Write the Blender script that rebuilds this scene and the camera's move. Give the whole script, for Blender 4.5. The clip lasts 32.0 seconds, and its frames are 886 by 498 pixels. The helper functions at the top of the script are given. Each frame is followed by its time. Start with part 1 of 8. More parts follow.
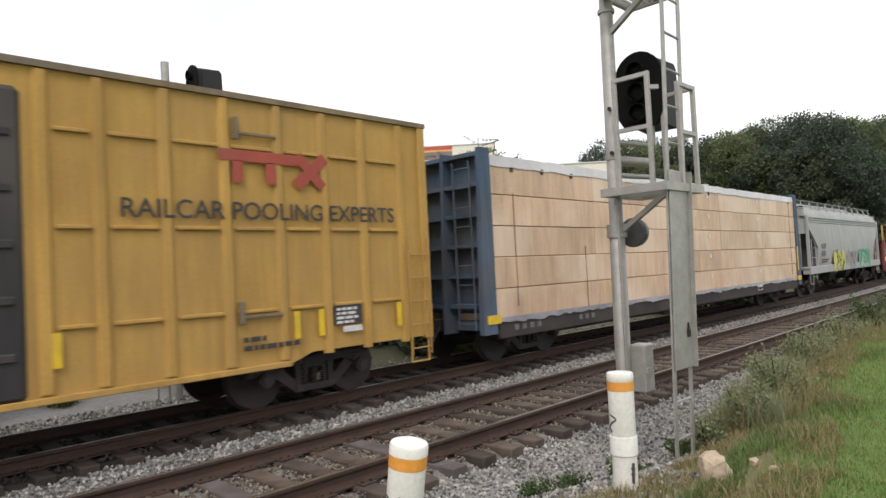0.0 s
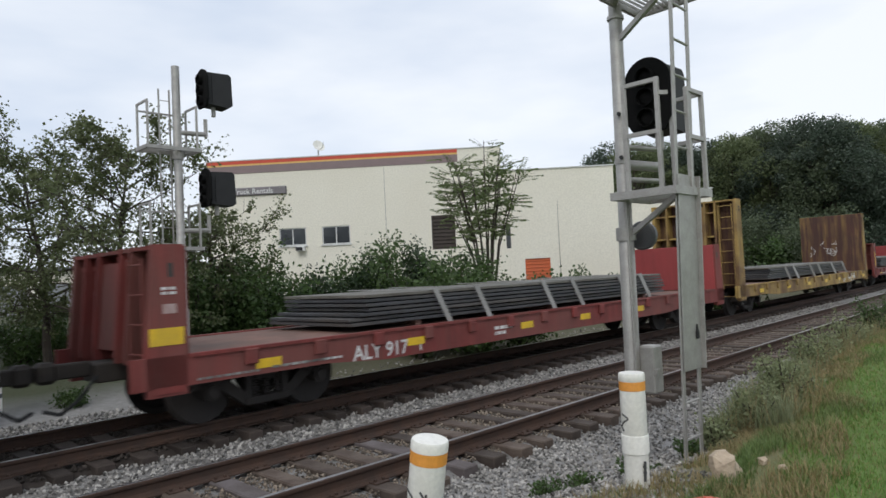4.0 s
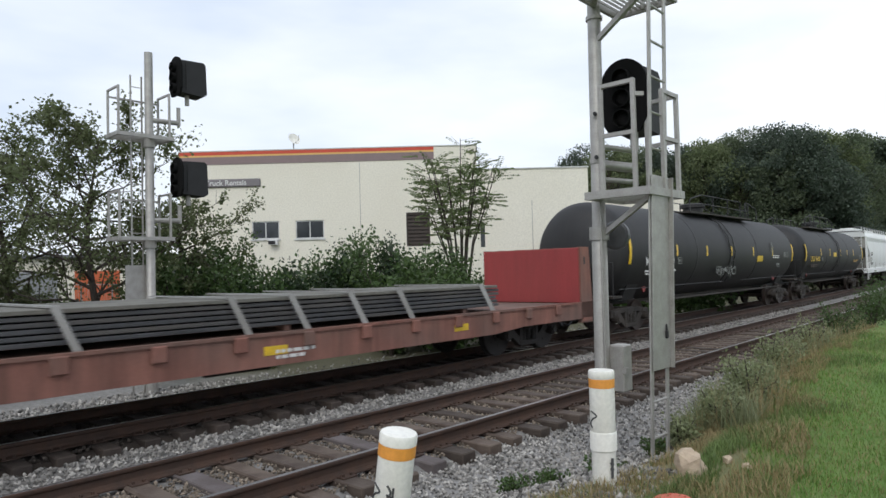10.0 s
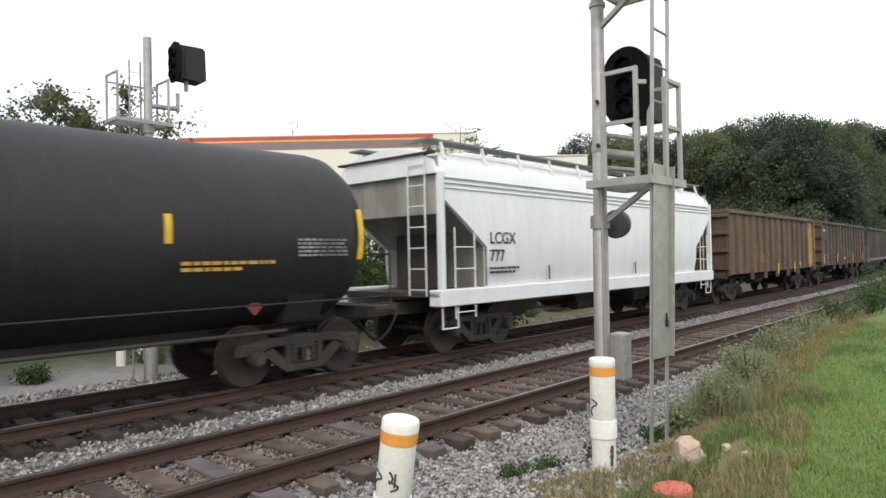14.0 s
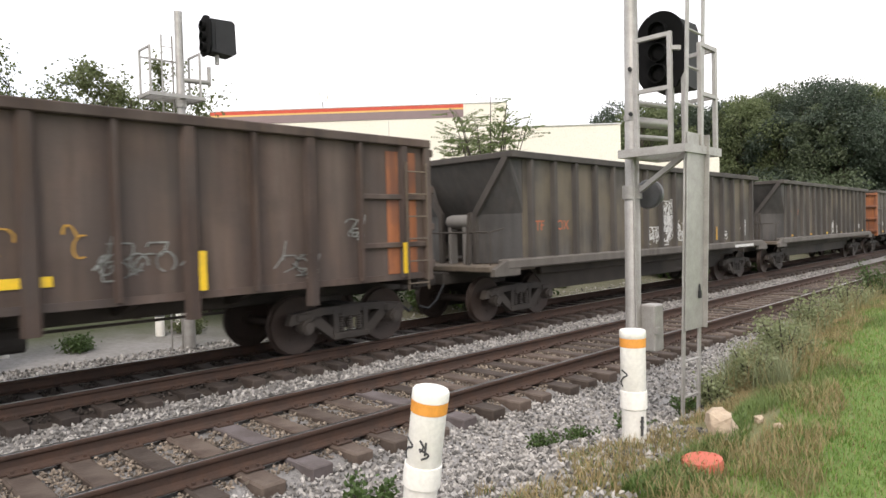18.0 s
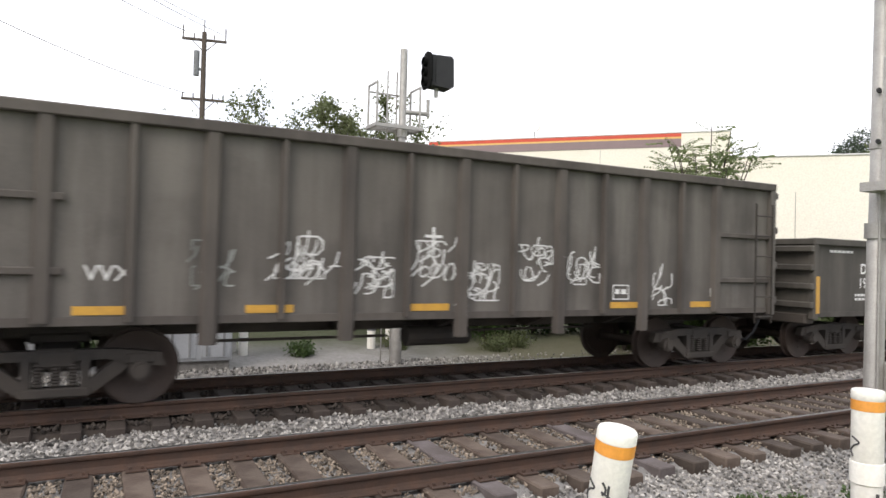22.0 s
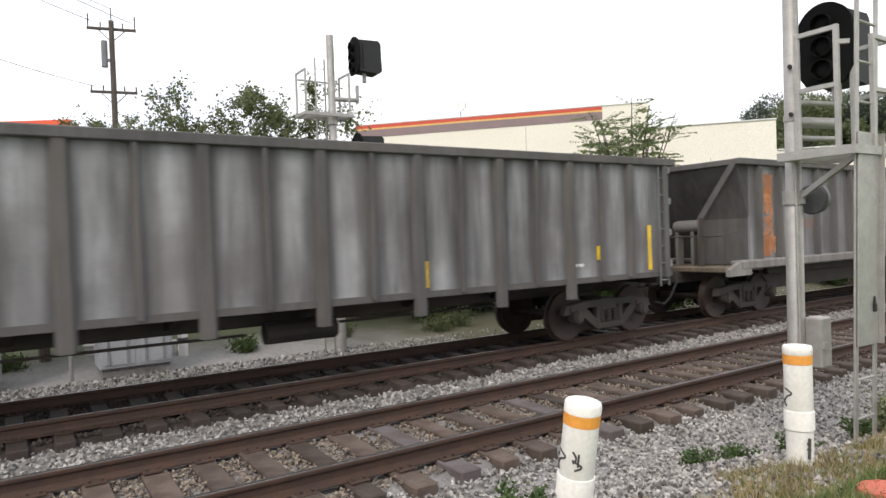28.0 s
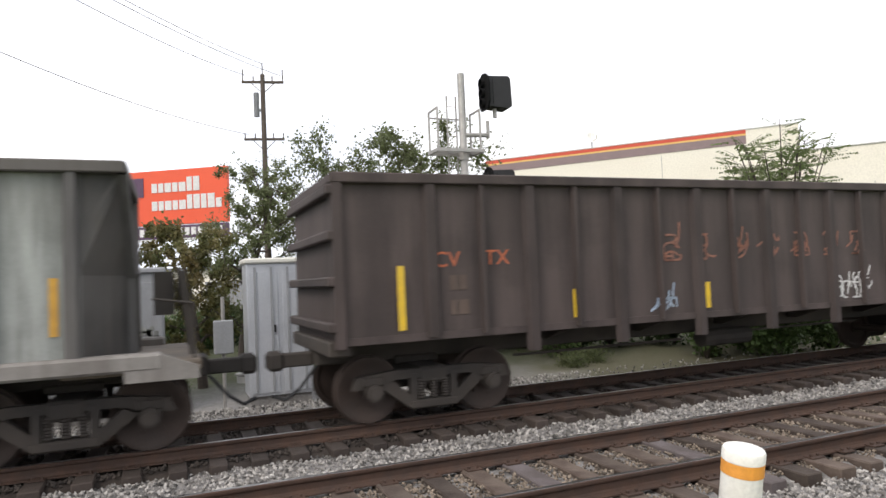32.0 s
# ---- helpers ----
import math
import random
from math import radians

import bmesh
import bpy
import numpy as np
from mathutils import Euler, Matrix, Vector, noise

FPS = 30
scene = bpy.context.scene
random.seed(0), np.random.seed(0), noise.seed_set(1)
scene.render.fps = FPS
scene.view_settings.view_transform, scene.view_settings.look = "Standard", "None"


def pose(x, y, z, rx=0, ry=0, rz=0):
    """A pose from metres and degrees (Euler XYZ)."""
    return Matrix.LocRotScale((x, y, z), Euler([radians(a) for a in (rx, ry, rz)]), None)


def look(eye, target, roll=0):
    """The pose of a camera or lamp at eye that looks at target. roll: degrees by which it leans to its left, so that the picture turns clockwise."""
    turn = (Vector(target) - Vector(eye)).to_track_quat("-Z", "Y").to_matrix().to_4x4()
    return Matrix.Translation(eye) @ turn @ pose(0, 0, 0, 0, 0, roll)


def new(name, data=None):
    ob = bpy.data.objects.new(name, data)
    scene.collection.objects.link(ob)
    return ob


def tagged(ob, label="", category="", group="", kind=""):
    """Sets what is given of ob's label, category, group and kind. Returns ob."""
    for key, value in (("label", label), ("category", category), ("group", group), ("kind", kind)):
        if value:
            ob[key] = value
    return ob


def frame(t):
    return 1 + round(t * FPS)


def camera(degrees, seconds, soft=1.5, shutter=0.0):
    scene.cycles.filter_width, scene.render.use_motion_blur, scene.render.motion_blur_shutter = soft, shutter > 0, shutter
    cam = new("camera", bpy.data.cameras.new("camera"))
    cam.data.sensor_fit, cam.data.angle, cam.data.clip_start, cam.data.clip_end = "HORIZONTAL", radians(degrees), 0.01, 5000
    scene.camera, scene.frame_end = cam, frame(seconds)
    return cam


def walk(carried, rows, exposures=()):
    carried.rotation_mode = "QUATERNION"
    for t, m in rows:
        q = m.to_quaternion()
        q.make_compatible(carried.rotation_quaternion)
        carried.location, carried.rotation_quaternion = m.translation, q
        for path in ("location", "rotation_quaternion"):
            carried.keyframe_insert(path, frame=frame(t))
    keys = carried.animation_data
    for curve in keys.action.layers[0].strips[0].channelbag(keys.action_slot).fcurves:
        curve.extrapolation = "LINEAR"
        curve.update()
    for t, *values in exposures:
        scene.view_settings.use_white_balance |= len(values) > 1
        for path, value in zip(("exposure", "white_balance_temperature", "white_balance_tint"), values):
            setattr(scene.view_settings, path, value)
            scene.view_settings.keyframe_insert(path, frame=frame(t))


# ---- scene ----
cam = camera(67.2, 32.0, soft=1.5, shutter=0.16)
PATH = [
    (0, (5.503, 1.647, 1.930), (4.103, 3.073, 1.996), -2.90),
    (0.5, (5.537, 1.505, 1.944), (4.098, 2.892, 2.007), -3.80),
    (1, (5.532, 1.467, 1.952), (4.004, 2.755, 2.046), -4.20),
    (1.5, (5.502, 1.402, 1.949), (3.848, 2.520, 2.068), -3.80),
    (2, (5.486, 1.392, 1.954), (3.762, 2.397, 2.082), -3.10),
    (2.5, (5.492, 1.422, 1.966), (3.812, 2.501, 2.076), -3.00),
    (3, (5.508, 1.433, 1.959), (3.924, 2.650, 2.052), -3.00),
    (3.5, (5.509, 1.460, 1.954), (4.003, 2.775, 2.027), -2.80),
    (4, (5.516, 1.504, 1.928), (4.109, 2.924, 2.003), -2.80),
    (4.5, (5.490, 1.564, 1.913), (4.161, 3.057, 1.989), -2.90),
    (6.5, (5.513, 1.523, 1.910), (4.142, 2.976, 2.015), -2.40),
    (7, (5.518, 1.537, 1.907), (4.169, 3.008, 2.027), -1.90),
    (7.5, (5.520, 1.535, 1.900), (4.195, 3.028, 2.030), -1.70),
    (8, (5.520, 1.524, 1.908), (4.201, 3.022, 2.032), -1.90),
    (8.5, (5.506, 1.518, 1.903), (4.164, 2.996, 2.014), -1.50),
    (9, (5.506, 1.512, 1.902), (4.150, 2.979, 1.997), -1.30),
    (9.5, (5.507, 1.519, 1.903), (4.148, 2.985, 1.983), -1.30),
    (10, (5.500, 1.524, 1.899), (4.149, 2.997, 1.965), -1.50),
    (10.5, (5.500, 1.515, 1.897), (4.161, 3.000, 1.951), -1.20),
    (11, (5.490, 1.525, 1.900), (4.167, 3.024, 1.951), -1.10),
    (11.5, (5.489, 1.529, 1.894), (4.178, 3.039, 1.951), -0.80),
    (12, (5.485, 1.516, 1.891), (4.188, 3.037, 1.953), -1.00),
    (12.5, (5.485, 1.524, 1.897), (4.182, 3.040, 1.957), -1.30),
    (13, (5.484, 1.518, 1.891), (4.170, 3.025, 1.947), -1.40),
    (13.5, (5.484, 1.504, 1.903), (4.150, 2.993, 1.945), -1.40),
    (14, (5.482, 1.510, 1.900), (4.133, 2.985, 1.929), -1.20),
    (14.5, (5.488, 1.514, 1.902), (4.125, 2.979, 1.916), -1.10),
    (16.5, (5.500, 1.517, 1.899), (4.099, 2.944, 1.862), -1.70),
    (17, (5.501, 1.516, 1.892), (4.093, 2.936, 1.845), -1.90),
    (17.5, (5.503, 1.514, 1.900), (4.089, 2.927, 1.846), -2.00),
    (18, (5.494, 1.512, 1.904), (4.077, 2.922, 1.849), -1.50),
    (18.5, (5.492, 1.498, 1.901), (4.081, 2.914, 1.849), -1.10),
    (19, (5.481, 1.498, 1.903), (4.070, 2.914, 1.851), -1.20),
    (19.5, (5.498, 1.409, 1.919), (4.060, 2.798, 1.862), -1.10),
    (20, (5.509, 1.325, 1.930), (4.021, 2.661, 1.880), 0.80),
    (20.5, (5.504, 1.439, 1.921), (3.979, 2.732, 1.866), 1.20),
    (21, (5.515, 1.537, 1.945), (3.835, 2.621, 1.915), 1.80),
    (21.5, (5.545, 1.558, 1.941), (3.771, 2.482, 1.965), 1.80),
    (22, (5.507, 1.604, 1.891), (3.730, 2.521, 1.923), 1.50),
    (22.5, (5.489, 1.472, 1.900), (3.836, 2.599, 1.920), 1.50),
    (23, (5.462, 1.363, 1.933), (3.916, 2.632, 1.921), -0.10),
    (23.5, (5.451, 1.426, 1.931), (3.839, 2.609, 1.913), -1.30),
    (24, (5.475, 1.444, 1.929), (3.785, 2.513, 1.929), -2.10),
    (24.5, (5.497, 1.421, 1.934), (3.753, 2.400, 1.947), -2.00),
    (26.5, (5.526, 1.430, 1.950), (3.821, 2.473, 2.002), -1.80),
    (27, (5.535, 1.436, 1.950), (3.881, 2.560, 2.003), -1.80),
    (27.5, (5.522, 1.409, 1.947), (3.871, 2.537, 1.978), -1.80),
    (28, (5.536, 1.368, 1.963), (3.863, 2.463, 1.936), -2.10),
    (28.5, (5.493, 1.401, 1.947), (3.799, 2.462, 1.877), -2.50),
    (29, (5.484, 1.377, 1.957), (3.746, 2.361, 1.858), -2.30),
    (29.5, (5.459, 1.396, 1.955), (3.620, 2.175, 1.853), -3.00),
    (30, (5.442, 1.420, 1.946), (3.602, 2.197, 1.850), -3.80),
    (30.5, (5.439, 1.400, 1.956), (3.609, 2.207, 1.918), -3.50),
    (31, (5.426, 1.389, 1.959), (3.586, 2.174, 1.982), -3.30),
    (31.5, (5.446, 1.387, 1.967), (3.593, 2.139, 2.022), -3.40),
    (32, (5.447, 1.378, 1.953), (3.596, 2.132, 2.043), -2.50),
]
EXPOSURES = [(0, 0.55, 6850, 12), (1.0, 0.12, 6350, 10), (1.6, 0.0, 6300, 9), (2.4, -0.05, 6300, 8), (3, 0.0, 6350, 9), (4, 0.1, 6350, 9), (8, 0.2, 6300, 8), (10.3, 0.25, 6300, 9), (12, 0.72, 6700, 12), (13, 0.78, 6800, 12), (14.5, 0.72, 6650, 11), (16.5, 0.98, 7000, 14), (19, 1.05, 7000, 14), (21, 1.0, 6850, 13), (22, 1.0, 6850, 13), (24, 0.97, 6850, 13), (28, 0.85, 6850, 13), (29, 1.0, 6850, 13), (30, 1.1, 6850, 13), (31, 1.1, 6850, 13), (32, 0.85, 6850, 13)]
walk(cam, [(t, look(e, g, r)) for t, e, g, r in PATH], EXPOSURES)
SKY = 0.95

# ---- world, sun ----
world = bpy.data.worlds.new("overcast_sky")
scene.world = world
world.use_nodes = True
wn, wl = world.node_tree.nodes, world.node_tree.links
wn.clear()
sky = wn.new("ShaderNodeTexSky")
sky.sky_type, sky.sun_disc, sky.sun_elevation, sky.sun_rotation = "NISHITA", False, radians(48), radians(150)
skyscale = wn.new("ShaderNodeVectorMath")
skyscale.operation = "SCALE"
skyscale.inputs["Scale"].default_value = 0.10
wl.new(sky.outputs["Color"], skyscale.inputs[0])
wtc = wn.new("ShaderNodeTexCoord")
wmap = wn.new("ShaderNodeMapping")
wmap.inputs["Scale"].default_value = (1.0, 1.0, 3.2)
wl.new(wtc.outputs["Generated"], wmap.inputs["Vector"])
wnoise = wn.new("ShaderNodeTexNoise")
wnoise.inputs["Scale"].default_value, wnoise.inputs["Detail"].default_value, wnoise.inputs["Roughness"].default_value = 1.6, 5.0, 0.5
wl.new(wmap.outputs["Vector"], wnoise.inputs["Vector"])
wramp = wn.new("ShaderNodeValToRGB")
wramp.color_ramp.elements[0].position, wramp.color_ramp.elements[0].color = 0.34, (0.66, 0.74, 0.88, 1)
wramp.color_ramp.elements[1].position, wramp.color_ramp.elements[1].color = 0.62, (1.0, 1.02, 1.06, 1)
wl.new(wnoise.outputs["Fac"], wramp.inputs["Fac"])
wmix = wn.new("ShaderNodeMix")
wmix.data_type = "RGBA"
wmix.inputs["Factor"].default_value = 0.9
wl.new(skyscale.outputs["Vector"], wmix.inputs["A"])
wl.new(wramp.outputs["Color"], wmix.inputs["B"])
wbg = wn.new("ShaderNodeBackground")
wbg.inputs["Strength"].default_value = SKY
wl.new(wmix.outputs["Result"], wbg.inputs["Color"])
wout = wn.new("ShaderNodeOutputWorld")
wl.new(wbg.outputs["Background"], wout.inputs["Surface"])

sun = new("sun", bpy.data.lights.new("sun", "SUN"))
sun.data.energy, sun.data.angle, sun.data.color = 1.1, radians(25), (1.0, 0.96, 0.9)
sun.matrix_world = look((30, -40, 55), (0, 5, 0))


# ---- materials ----
def mat(name, col, col2=None, rough=0.7, metal=0.0, scale=2.0, fine=40.0, bump=0.25, amount=0.6, streak=None, streak_amt=0.5, vary=0.0, island=0.0,
        lo=0.35, hi=0.65, spec=0.5, squash=0.2, bdist=0.01, grime=None, grime_amt=0.5, grime_scale=0.5, mottle=0.0, seeded=False, bays=None):
    """A worn surface: two-scale colour variation, vertical streaks and fine relief."""
    m = bpy.data.materials.new(name)
    m.use_nodes = True
    n, l = m.node_tree.nodes, m.node_tree.links
    bsdf = n["Principled BSDF"]
    bsdf.inputs["Roughness"].default_value, bsdf.inputs["Metallic"].default_value = rough, metal
    bsdf.inputs["Specular IOR Level"].default_value = spec
    tc = n.new("ShaderNodeTexCoord")

    seed = None
    if seeded:
        k = n.new("ShaderNodeMath")
        k.operation = "MULTIPLY"
        k.inputs[1].default_value = 60.0
        l.new(n.new("ShaderNodeObjectInfo").outputs["Random"], k.inputs[0])
        seed = k.outputs[0]

    def noise_fac(sc, detail, a, b, mapping=None):
        t = n.new("ShaderNodeTexNoise")
        t.inputs["Scale"].default_value, t.inputs["Detail"].default_value = sc, detail
        if seed is not None:
            t.noise_dimensions = "4D"
            l.new(seed, t.inputs["W"])
        src = tc.outputs["Object"]
        if mapping:
            mp = n.new("ShaderNodeMapping")
            mp.inputs["Scale"].default_value = mapping
            l.new(src, mp.inputs["Vector"])
            src = mp.outputs["Vector"]
        l.new(src, t.inputs["Vector"])
        r = n.new("ShaderNodeMapRange")
        r.inputs["From Min"].default_value, r.inputs["From Max"].default_value = a, b
        l.new(t.outputs["Fac"], r.inputs["Value"])
        return r.outputs["Result"], t.outputs["Fac"]

    def blend(fac, gain, a, b, kind="MIX"):
        x = n.new("ShaderNodeMix")
        x.data_type, x.blend_type = "RGBA", kind
        g = n.new("ShaderNodeMath")
        g.operation = "MULTIPLY"
        g.inputs[1].default_value = gain
        l.new(fac, g.inputs[0])
        l.new(g.outputs[0], x.inputs["Factor"])
        for sock, v in (("A", a), ("B", b)):
            if isinstance(v, tuple):
                x.inputs[sock].default_value = (*v[:3], 1)
            else:
                l.new(v, x.inputs[sock])
        return x.outputs["Result"]

    f1, _ = noise_fac(scale, 4.0, lo, hi)
    f2, raw = noise_fac(fine, 3.0, 0.3, 0.7)
    out = blend(f1, amount, col, col2 or tuple(c * 0.65 for c in col))
    out = blend(f2, 0.5, out, tuple(0.72 + 0 * c for c in col), "MULTIPLY")
    if streak:
        f3, _ = noise_fac(3.0, 4.0, 0.48, 0.72, (2.2, 2.2, squash))
        out = blend(f3, streak_amt, out, streak)
    if mottle:
        f5, _ = noise_fac(1.0, 6.0, 0.36, 0.66, (1.7, 1.7, 0.55))
        out = blend(f5, mottle, out, (0.36, 0.34, 0.32), "MULTIPLY")
        f6, _ = noise_fac(5.0, 5.0, 0.42, 0.62, (2.0, 2.0, 0.16))
        out = blend(f6, mottle * 0.6, out, (0.45, 0.42, 0.40), "MULTIPLY")
    if bays:
        # darker beside the ribs and pale streaks down the middle of each bay: start, pitch, darkening, pale colour,
        # pale amount
        start, pitch, darken, pale, pale_amt = bays
        sp = n.new("ShaderNodeSeparateXYZ")
        l.new(tc.outputs["Object"], sp.inputs[0])

        def calc(op, a, b_):
            q = n.new("ShaderNodeMath")
            q.operation = op
            for i_, v in enumerate((a, b_)):
                if isinstance(v, (int, float)):
                    q.inputs[i_].default_value = v
                else:
                    l.new(v, q.inputs[i_])
            return q.outputs[0]

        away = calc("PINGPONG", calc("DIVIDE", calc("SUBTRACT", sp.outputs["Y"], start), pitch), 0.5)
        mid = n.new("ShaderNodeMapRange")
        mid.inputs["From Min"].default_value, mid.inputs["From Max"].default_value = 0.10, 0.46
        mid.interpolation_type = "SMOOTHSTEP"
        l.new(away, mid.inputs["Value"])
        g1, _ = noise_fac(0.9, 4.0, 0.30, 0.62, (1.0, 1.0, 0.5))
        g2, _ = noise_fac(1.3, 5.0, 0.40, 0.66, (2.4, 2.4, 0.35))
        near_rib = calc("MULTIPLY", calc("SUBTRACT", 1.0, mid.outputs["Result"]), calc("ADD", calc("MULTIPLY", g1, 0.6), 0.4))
        out = blend(near_rib, darken, out, (0.30, 0.28, 0.27), "MULTIPLY")
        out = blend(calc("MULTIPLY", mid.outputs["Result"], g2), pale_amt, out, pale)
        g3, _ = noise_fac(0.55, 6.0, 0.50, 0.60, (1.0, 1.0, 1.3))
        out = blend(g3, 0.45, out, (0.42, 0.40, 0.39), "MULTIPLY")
    if grime:
        f4, _ = noise_fac(grime_scale, 6.0, 0.45, 0.62)
        out = blend(f4, grime_amt, out, grime)
    if vary or island:
        src = n.new("ShaderNodeObjectInfo").outputs["Random"] if vary else n.new("ShaderNodeNewGeometry").outputs["Random Per Island"]
        k = vary or island
        r = n.new("ShaderNodeMapRange")
        r.inputs["To Min"].default_value, r.inputs["To Max"].default_value = 1 - k, 1 + k
        l.new(src, r.inputs["Value"])
        h = n.new("ShaderNodeHueSaturation")
        l.new(r.outputs["Result"], h.inputs["Value"])
        l.new(out, h.inputs["Color"])
        out = h.outputs["Color"]
    l.new(out, bsdf.inputs["Base Color"])
    if bump:
        b = n.new("ShaderNodeBump")
        b.inputs["Strength"].default_value, b.inputs["Distance"].default_value = bump, bdist
        l.new(raw, b.inputs["Height"])
        l.new(b.outputs["Normal"], bsdf.inputs["Normal"])
    return m


RUST = (0.13, 0.055, 0.03)
DUST = (0.11, 0.095, 0.08)
MAT = {
    "steel_dark": mat("grimy_black_steel", (0.030, 0.026, 0.023), (0.05, 0.040, 0.032), 0.8, 0.15, grime=(0.085, 0.07, 0.058), grime_amt=0.4),
    # oily steel darkened to stand for the shade under the flatcars
    "steel_shaded": mat("oily_shaded_steel", (0.020, 0.017, 0.016), (0.032, 0.026, 0.023), 0.75, 0.1, grime=(0.045, 0.037, 0.032), grime_amt=0.35),
    "wheel": mat("rusty_wheel_steel", (0.055, 0.037, 0.029), (0.035, 0.027, 0.023), 0.65, 0.35),
    "rail_side": mat("rusted_rail_steel", (0.085, 0.048, 0.033), (0.05, 0.036, 0.03), 0.8, 0.3, scale=6),
    "rail_top": mat("polished_rail_head", (0.42, 0.42, 0.42), (0.30, 0.29, 0.28), 0.32, 1.0, scale=1.5),
    "tie": mat("creosoted_timber", (0.058, 0.040, 0.031), (0.095, 0.07, 0.054), 0.88, scale=5, fine=25, bump=0.9, vary=0.38, grime=(0.115, 0.09, 0.072), grime_amt=0.55, grime_scale=4.0),
    "tie_pale": mat("weathered_grey_timber", (0.135, 0.115, 0.115), (0.06, 0.045, 0.038), 0.85, scale=4, fine=25, bump=0.6),
    "ballast": mat("grey_limestone_ballast", (0.27, 0.26, 0.25), (0.15, 0.14, 0.13), 0.9, scale=9, fine=50, bump=0.9, bdist=0.03),
    "stone": mat("crushed_grey_stones", (0.315, 0.30, 0.28), (0.17, 0.158, 0.142), 0.85, scale=3, fine=60, island=0.78),
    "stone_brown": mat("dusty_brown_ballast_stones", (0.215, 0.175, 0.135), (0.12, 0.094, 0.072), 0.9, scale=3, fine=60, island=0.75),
    # far track bed: oily brown, with the train's shade put into the colours
    "fines": mat("oily_brown_shaded_fines", (0.040, 0.030, 0.024), (0.026, 0.020, 0.017), 0.9, scale=5, fine=45, bump=0.8, grime=(0.06, 0.048, 0.038), grime_amt=0.4),
    "tie_oily_shaded": mat("oily_shaded_timber", (0.040, 0.029, 0.024), (0.062, 0.047, 0.038), 0.85, scale=5, fine=25, bump=0.8, vary=0.3),
    "stone_oily_shaded": mat("oily_shaded_ballast_stones", (0.052, 0.041, 0.033), (0.030, 0.024, 0.020), 0.85, scale=6, fine=60, island=0.5),
    "galv": mat("galvanised_steel", (0.42, 0.405, 0.38), (0.28, 0.265, 0.245), 0.5, 0.5, scale=7, fine=60, bump=0.1, amount=0.5),
    "galv_dark": mat("grey_roof_walk", (0.22, 0.23, 0.24), (0.13, 0.13, 0.14), 0.7, 0.3),
    "black": mat("matt_black_paint", (0.012, 0.012, 0.013), (0.020, 0.020, 0.021), 0.7, scale=5, bump=0.1),
    "pvc": mat("white_plastic_pipe", (0.86, 0.845, 0.79), (0.78, 0.76, 0.69), 0.4, scale=4, bump=0.05, streak=(0.5, 0.46, 0.38), streak_amt=0.25, spec=0.4),
    "orange": mat("orange_reflective_band", (0.80, 0.34, 0.06), (0.68, 0.28, 0.06), 0.45, scale=6, bump=0.05),
    "mark": mat("black_marker_ink", (0.06, 0.06, 0.06), None, 0.7, bump=0),
    "yellow": mat("yellow_reflective_strip", (0.80, 0.53, 0.02), (0.72, 0.45, 0.03), 0.4, scale=8, bump=0.05, grime=(0.4, 0.27, 0.05), grime_amt=0.4, grime_scale=3),
    "amber": mat("faded_amber_strip", (0.55, 0.30, 0.04), (0.38, 0.20, 0.04), 0.5, scale=8, bump=0.05),
    "white_paint": mat("white_stencil_paint", (0.72, 0.71, 0.69), (0.55, 0.54, 0.52), 0.6, scale=9, bump=0),
    "orange_paint": mat("faded_orange_stencil", (0.50, 0.13, 0.05), (0.33, 0.10, 0.06), 0.7, scale=9, bump=0),
    "salmon_paint": mat("orange_spray_paint", (0.62, 0.25, 0.10), (0.42, 0.20, 0.12), 0.7, scale=4, bump=0),
    "yellow_paint": mat("yellow_stencil_paint", (0.70, 0.46, 0.04), (0.5, 0.33, 0.05), 0.6, scale=9, bump=0),
    "red_dot": mat("red_spray_paint", (0.75, 0.06, 0.07), (0.6, 0.06, 0.07), 0.6, bump=0),
    "grass": mat("mown_grass", (0.065, 0.115, 0.022), (0.10, 0.14, 0.035), 0.9, scale=1.2, fine=14, bump=0.8, bdist=0.05),
}


def leafy(name, col, col2, trans=0.3):
    m = mat(name, col, col2, 0.6, scale=0.8, fine=6, bump=0, island=0.25)
    n, l = m.node_tree.nodes, m.node_tree.links
    t = n.new("ShaderNodeBsdfTranslucent")
    mx = n.new("ShaderNodeMixShader")
    mx.inputs[0].default_value = trans
    b = n["Principled BSDF"]
    src = b.inputs["Base Color"].links[0].from_socket
    l.new(src, t.inputs["Color"])
    l.new(b.outputs[0], mx.inputs[1])
    l.new(t.outputs[0], mx.inputs[2])
    l.new(mx.outputs[0], n["Material Output"].inputs["Surface"])
    return m


MAT["leaf_dark"] = leafy("dark_green_leaves", (0.020, 0.042, 0.013), (0.038, 0.065, 0.02))
MAT["leaf_mid"] = leafy("green_leaves", (0.050, 0.095, 0.022), (0.085, 0.125, 0.036))
MAT["leaf_olive"] = leafy("olive_leaves", (0.115, 0.145, 0.06), (0.18, 0.19, 0.09), 0.45)
MAT["leaf_sumac"] = leafy("bright_compound_leaves", (0.12, 0.165, 0.06), (0.20, 0.235, 0.10), 0.5)
MAT["leaf_turning"] = leafy("turning_olive_and_russet_leaves", (0.10, 0.12, 0.04), (0.24, 0.15, 0.06), 0.4)
MAT["leaf_wood"] = leafy("woodland_leaves", (0.095, 0.125, 0.068), (0.145, 0.17, 0.095), 0.5)
MAT["leaf_wood_blue"] = leafy("bluish_woodland_leaves", (0.062, 0.088, 0.060), (0.095, 0.12, 0.082), 0.45)
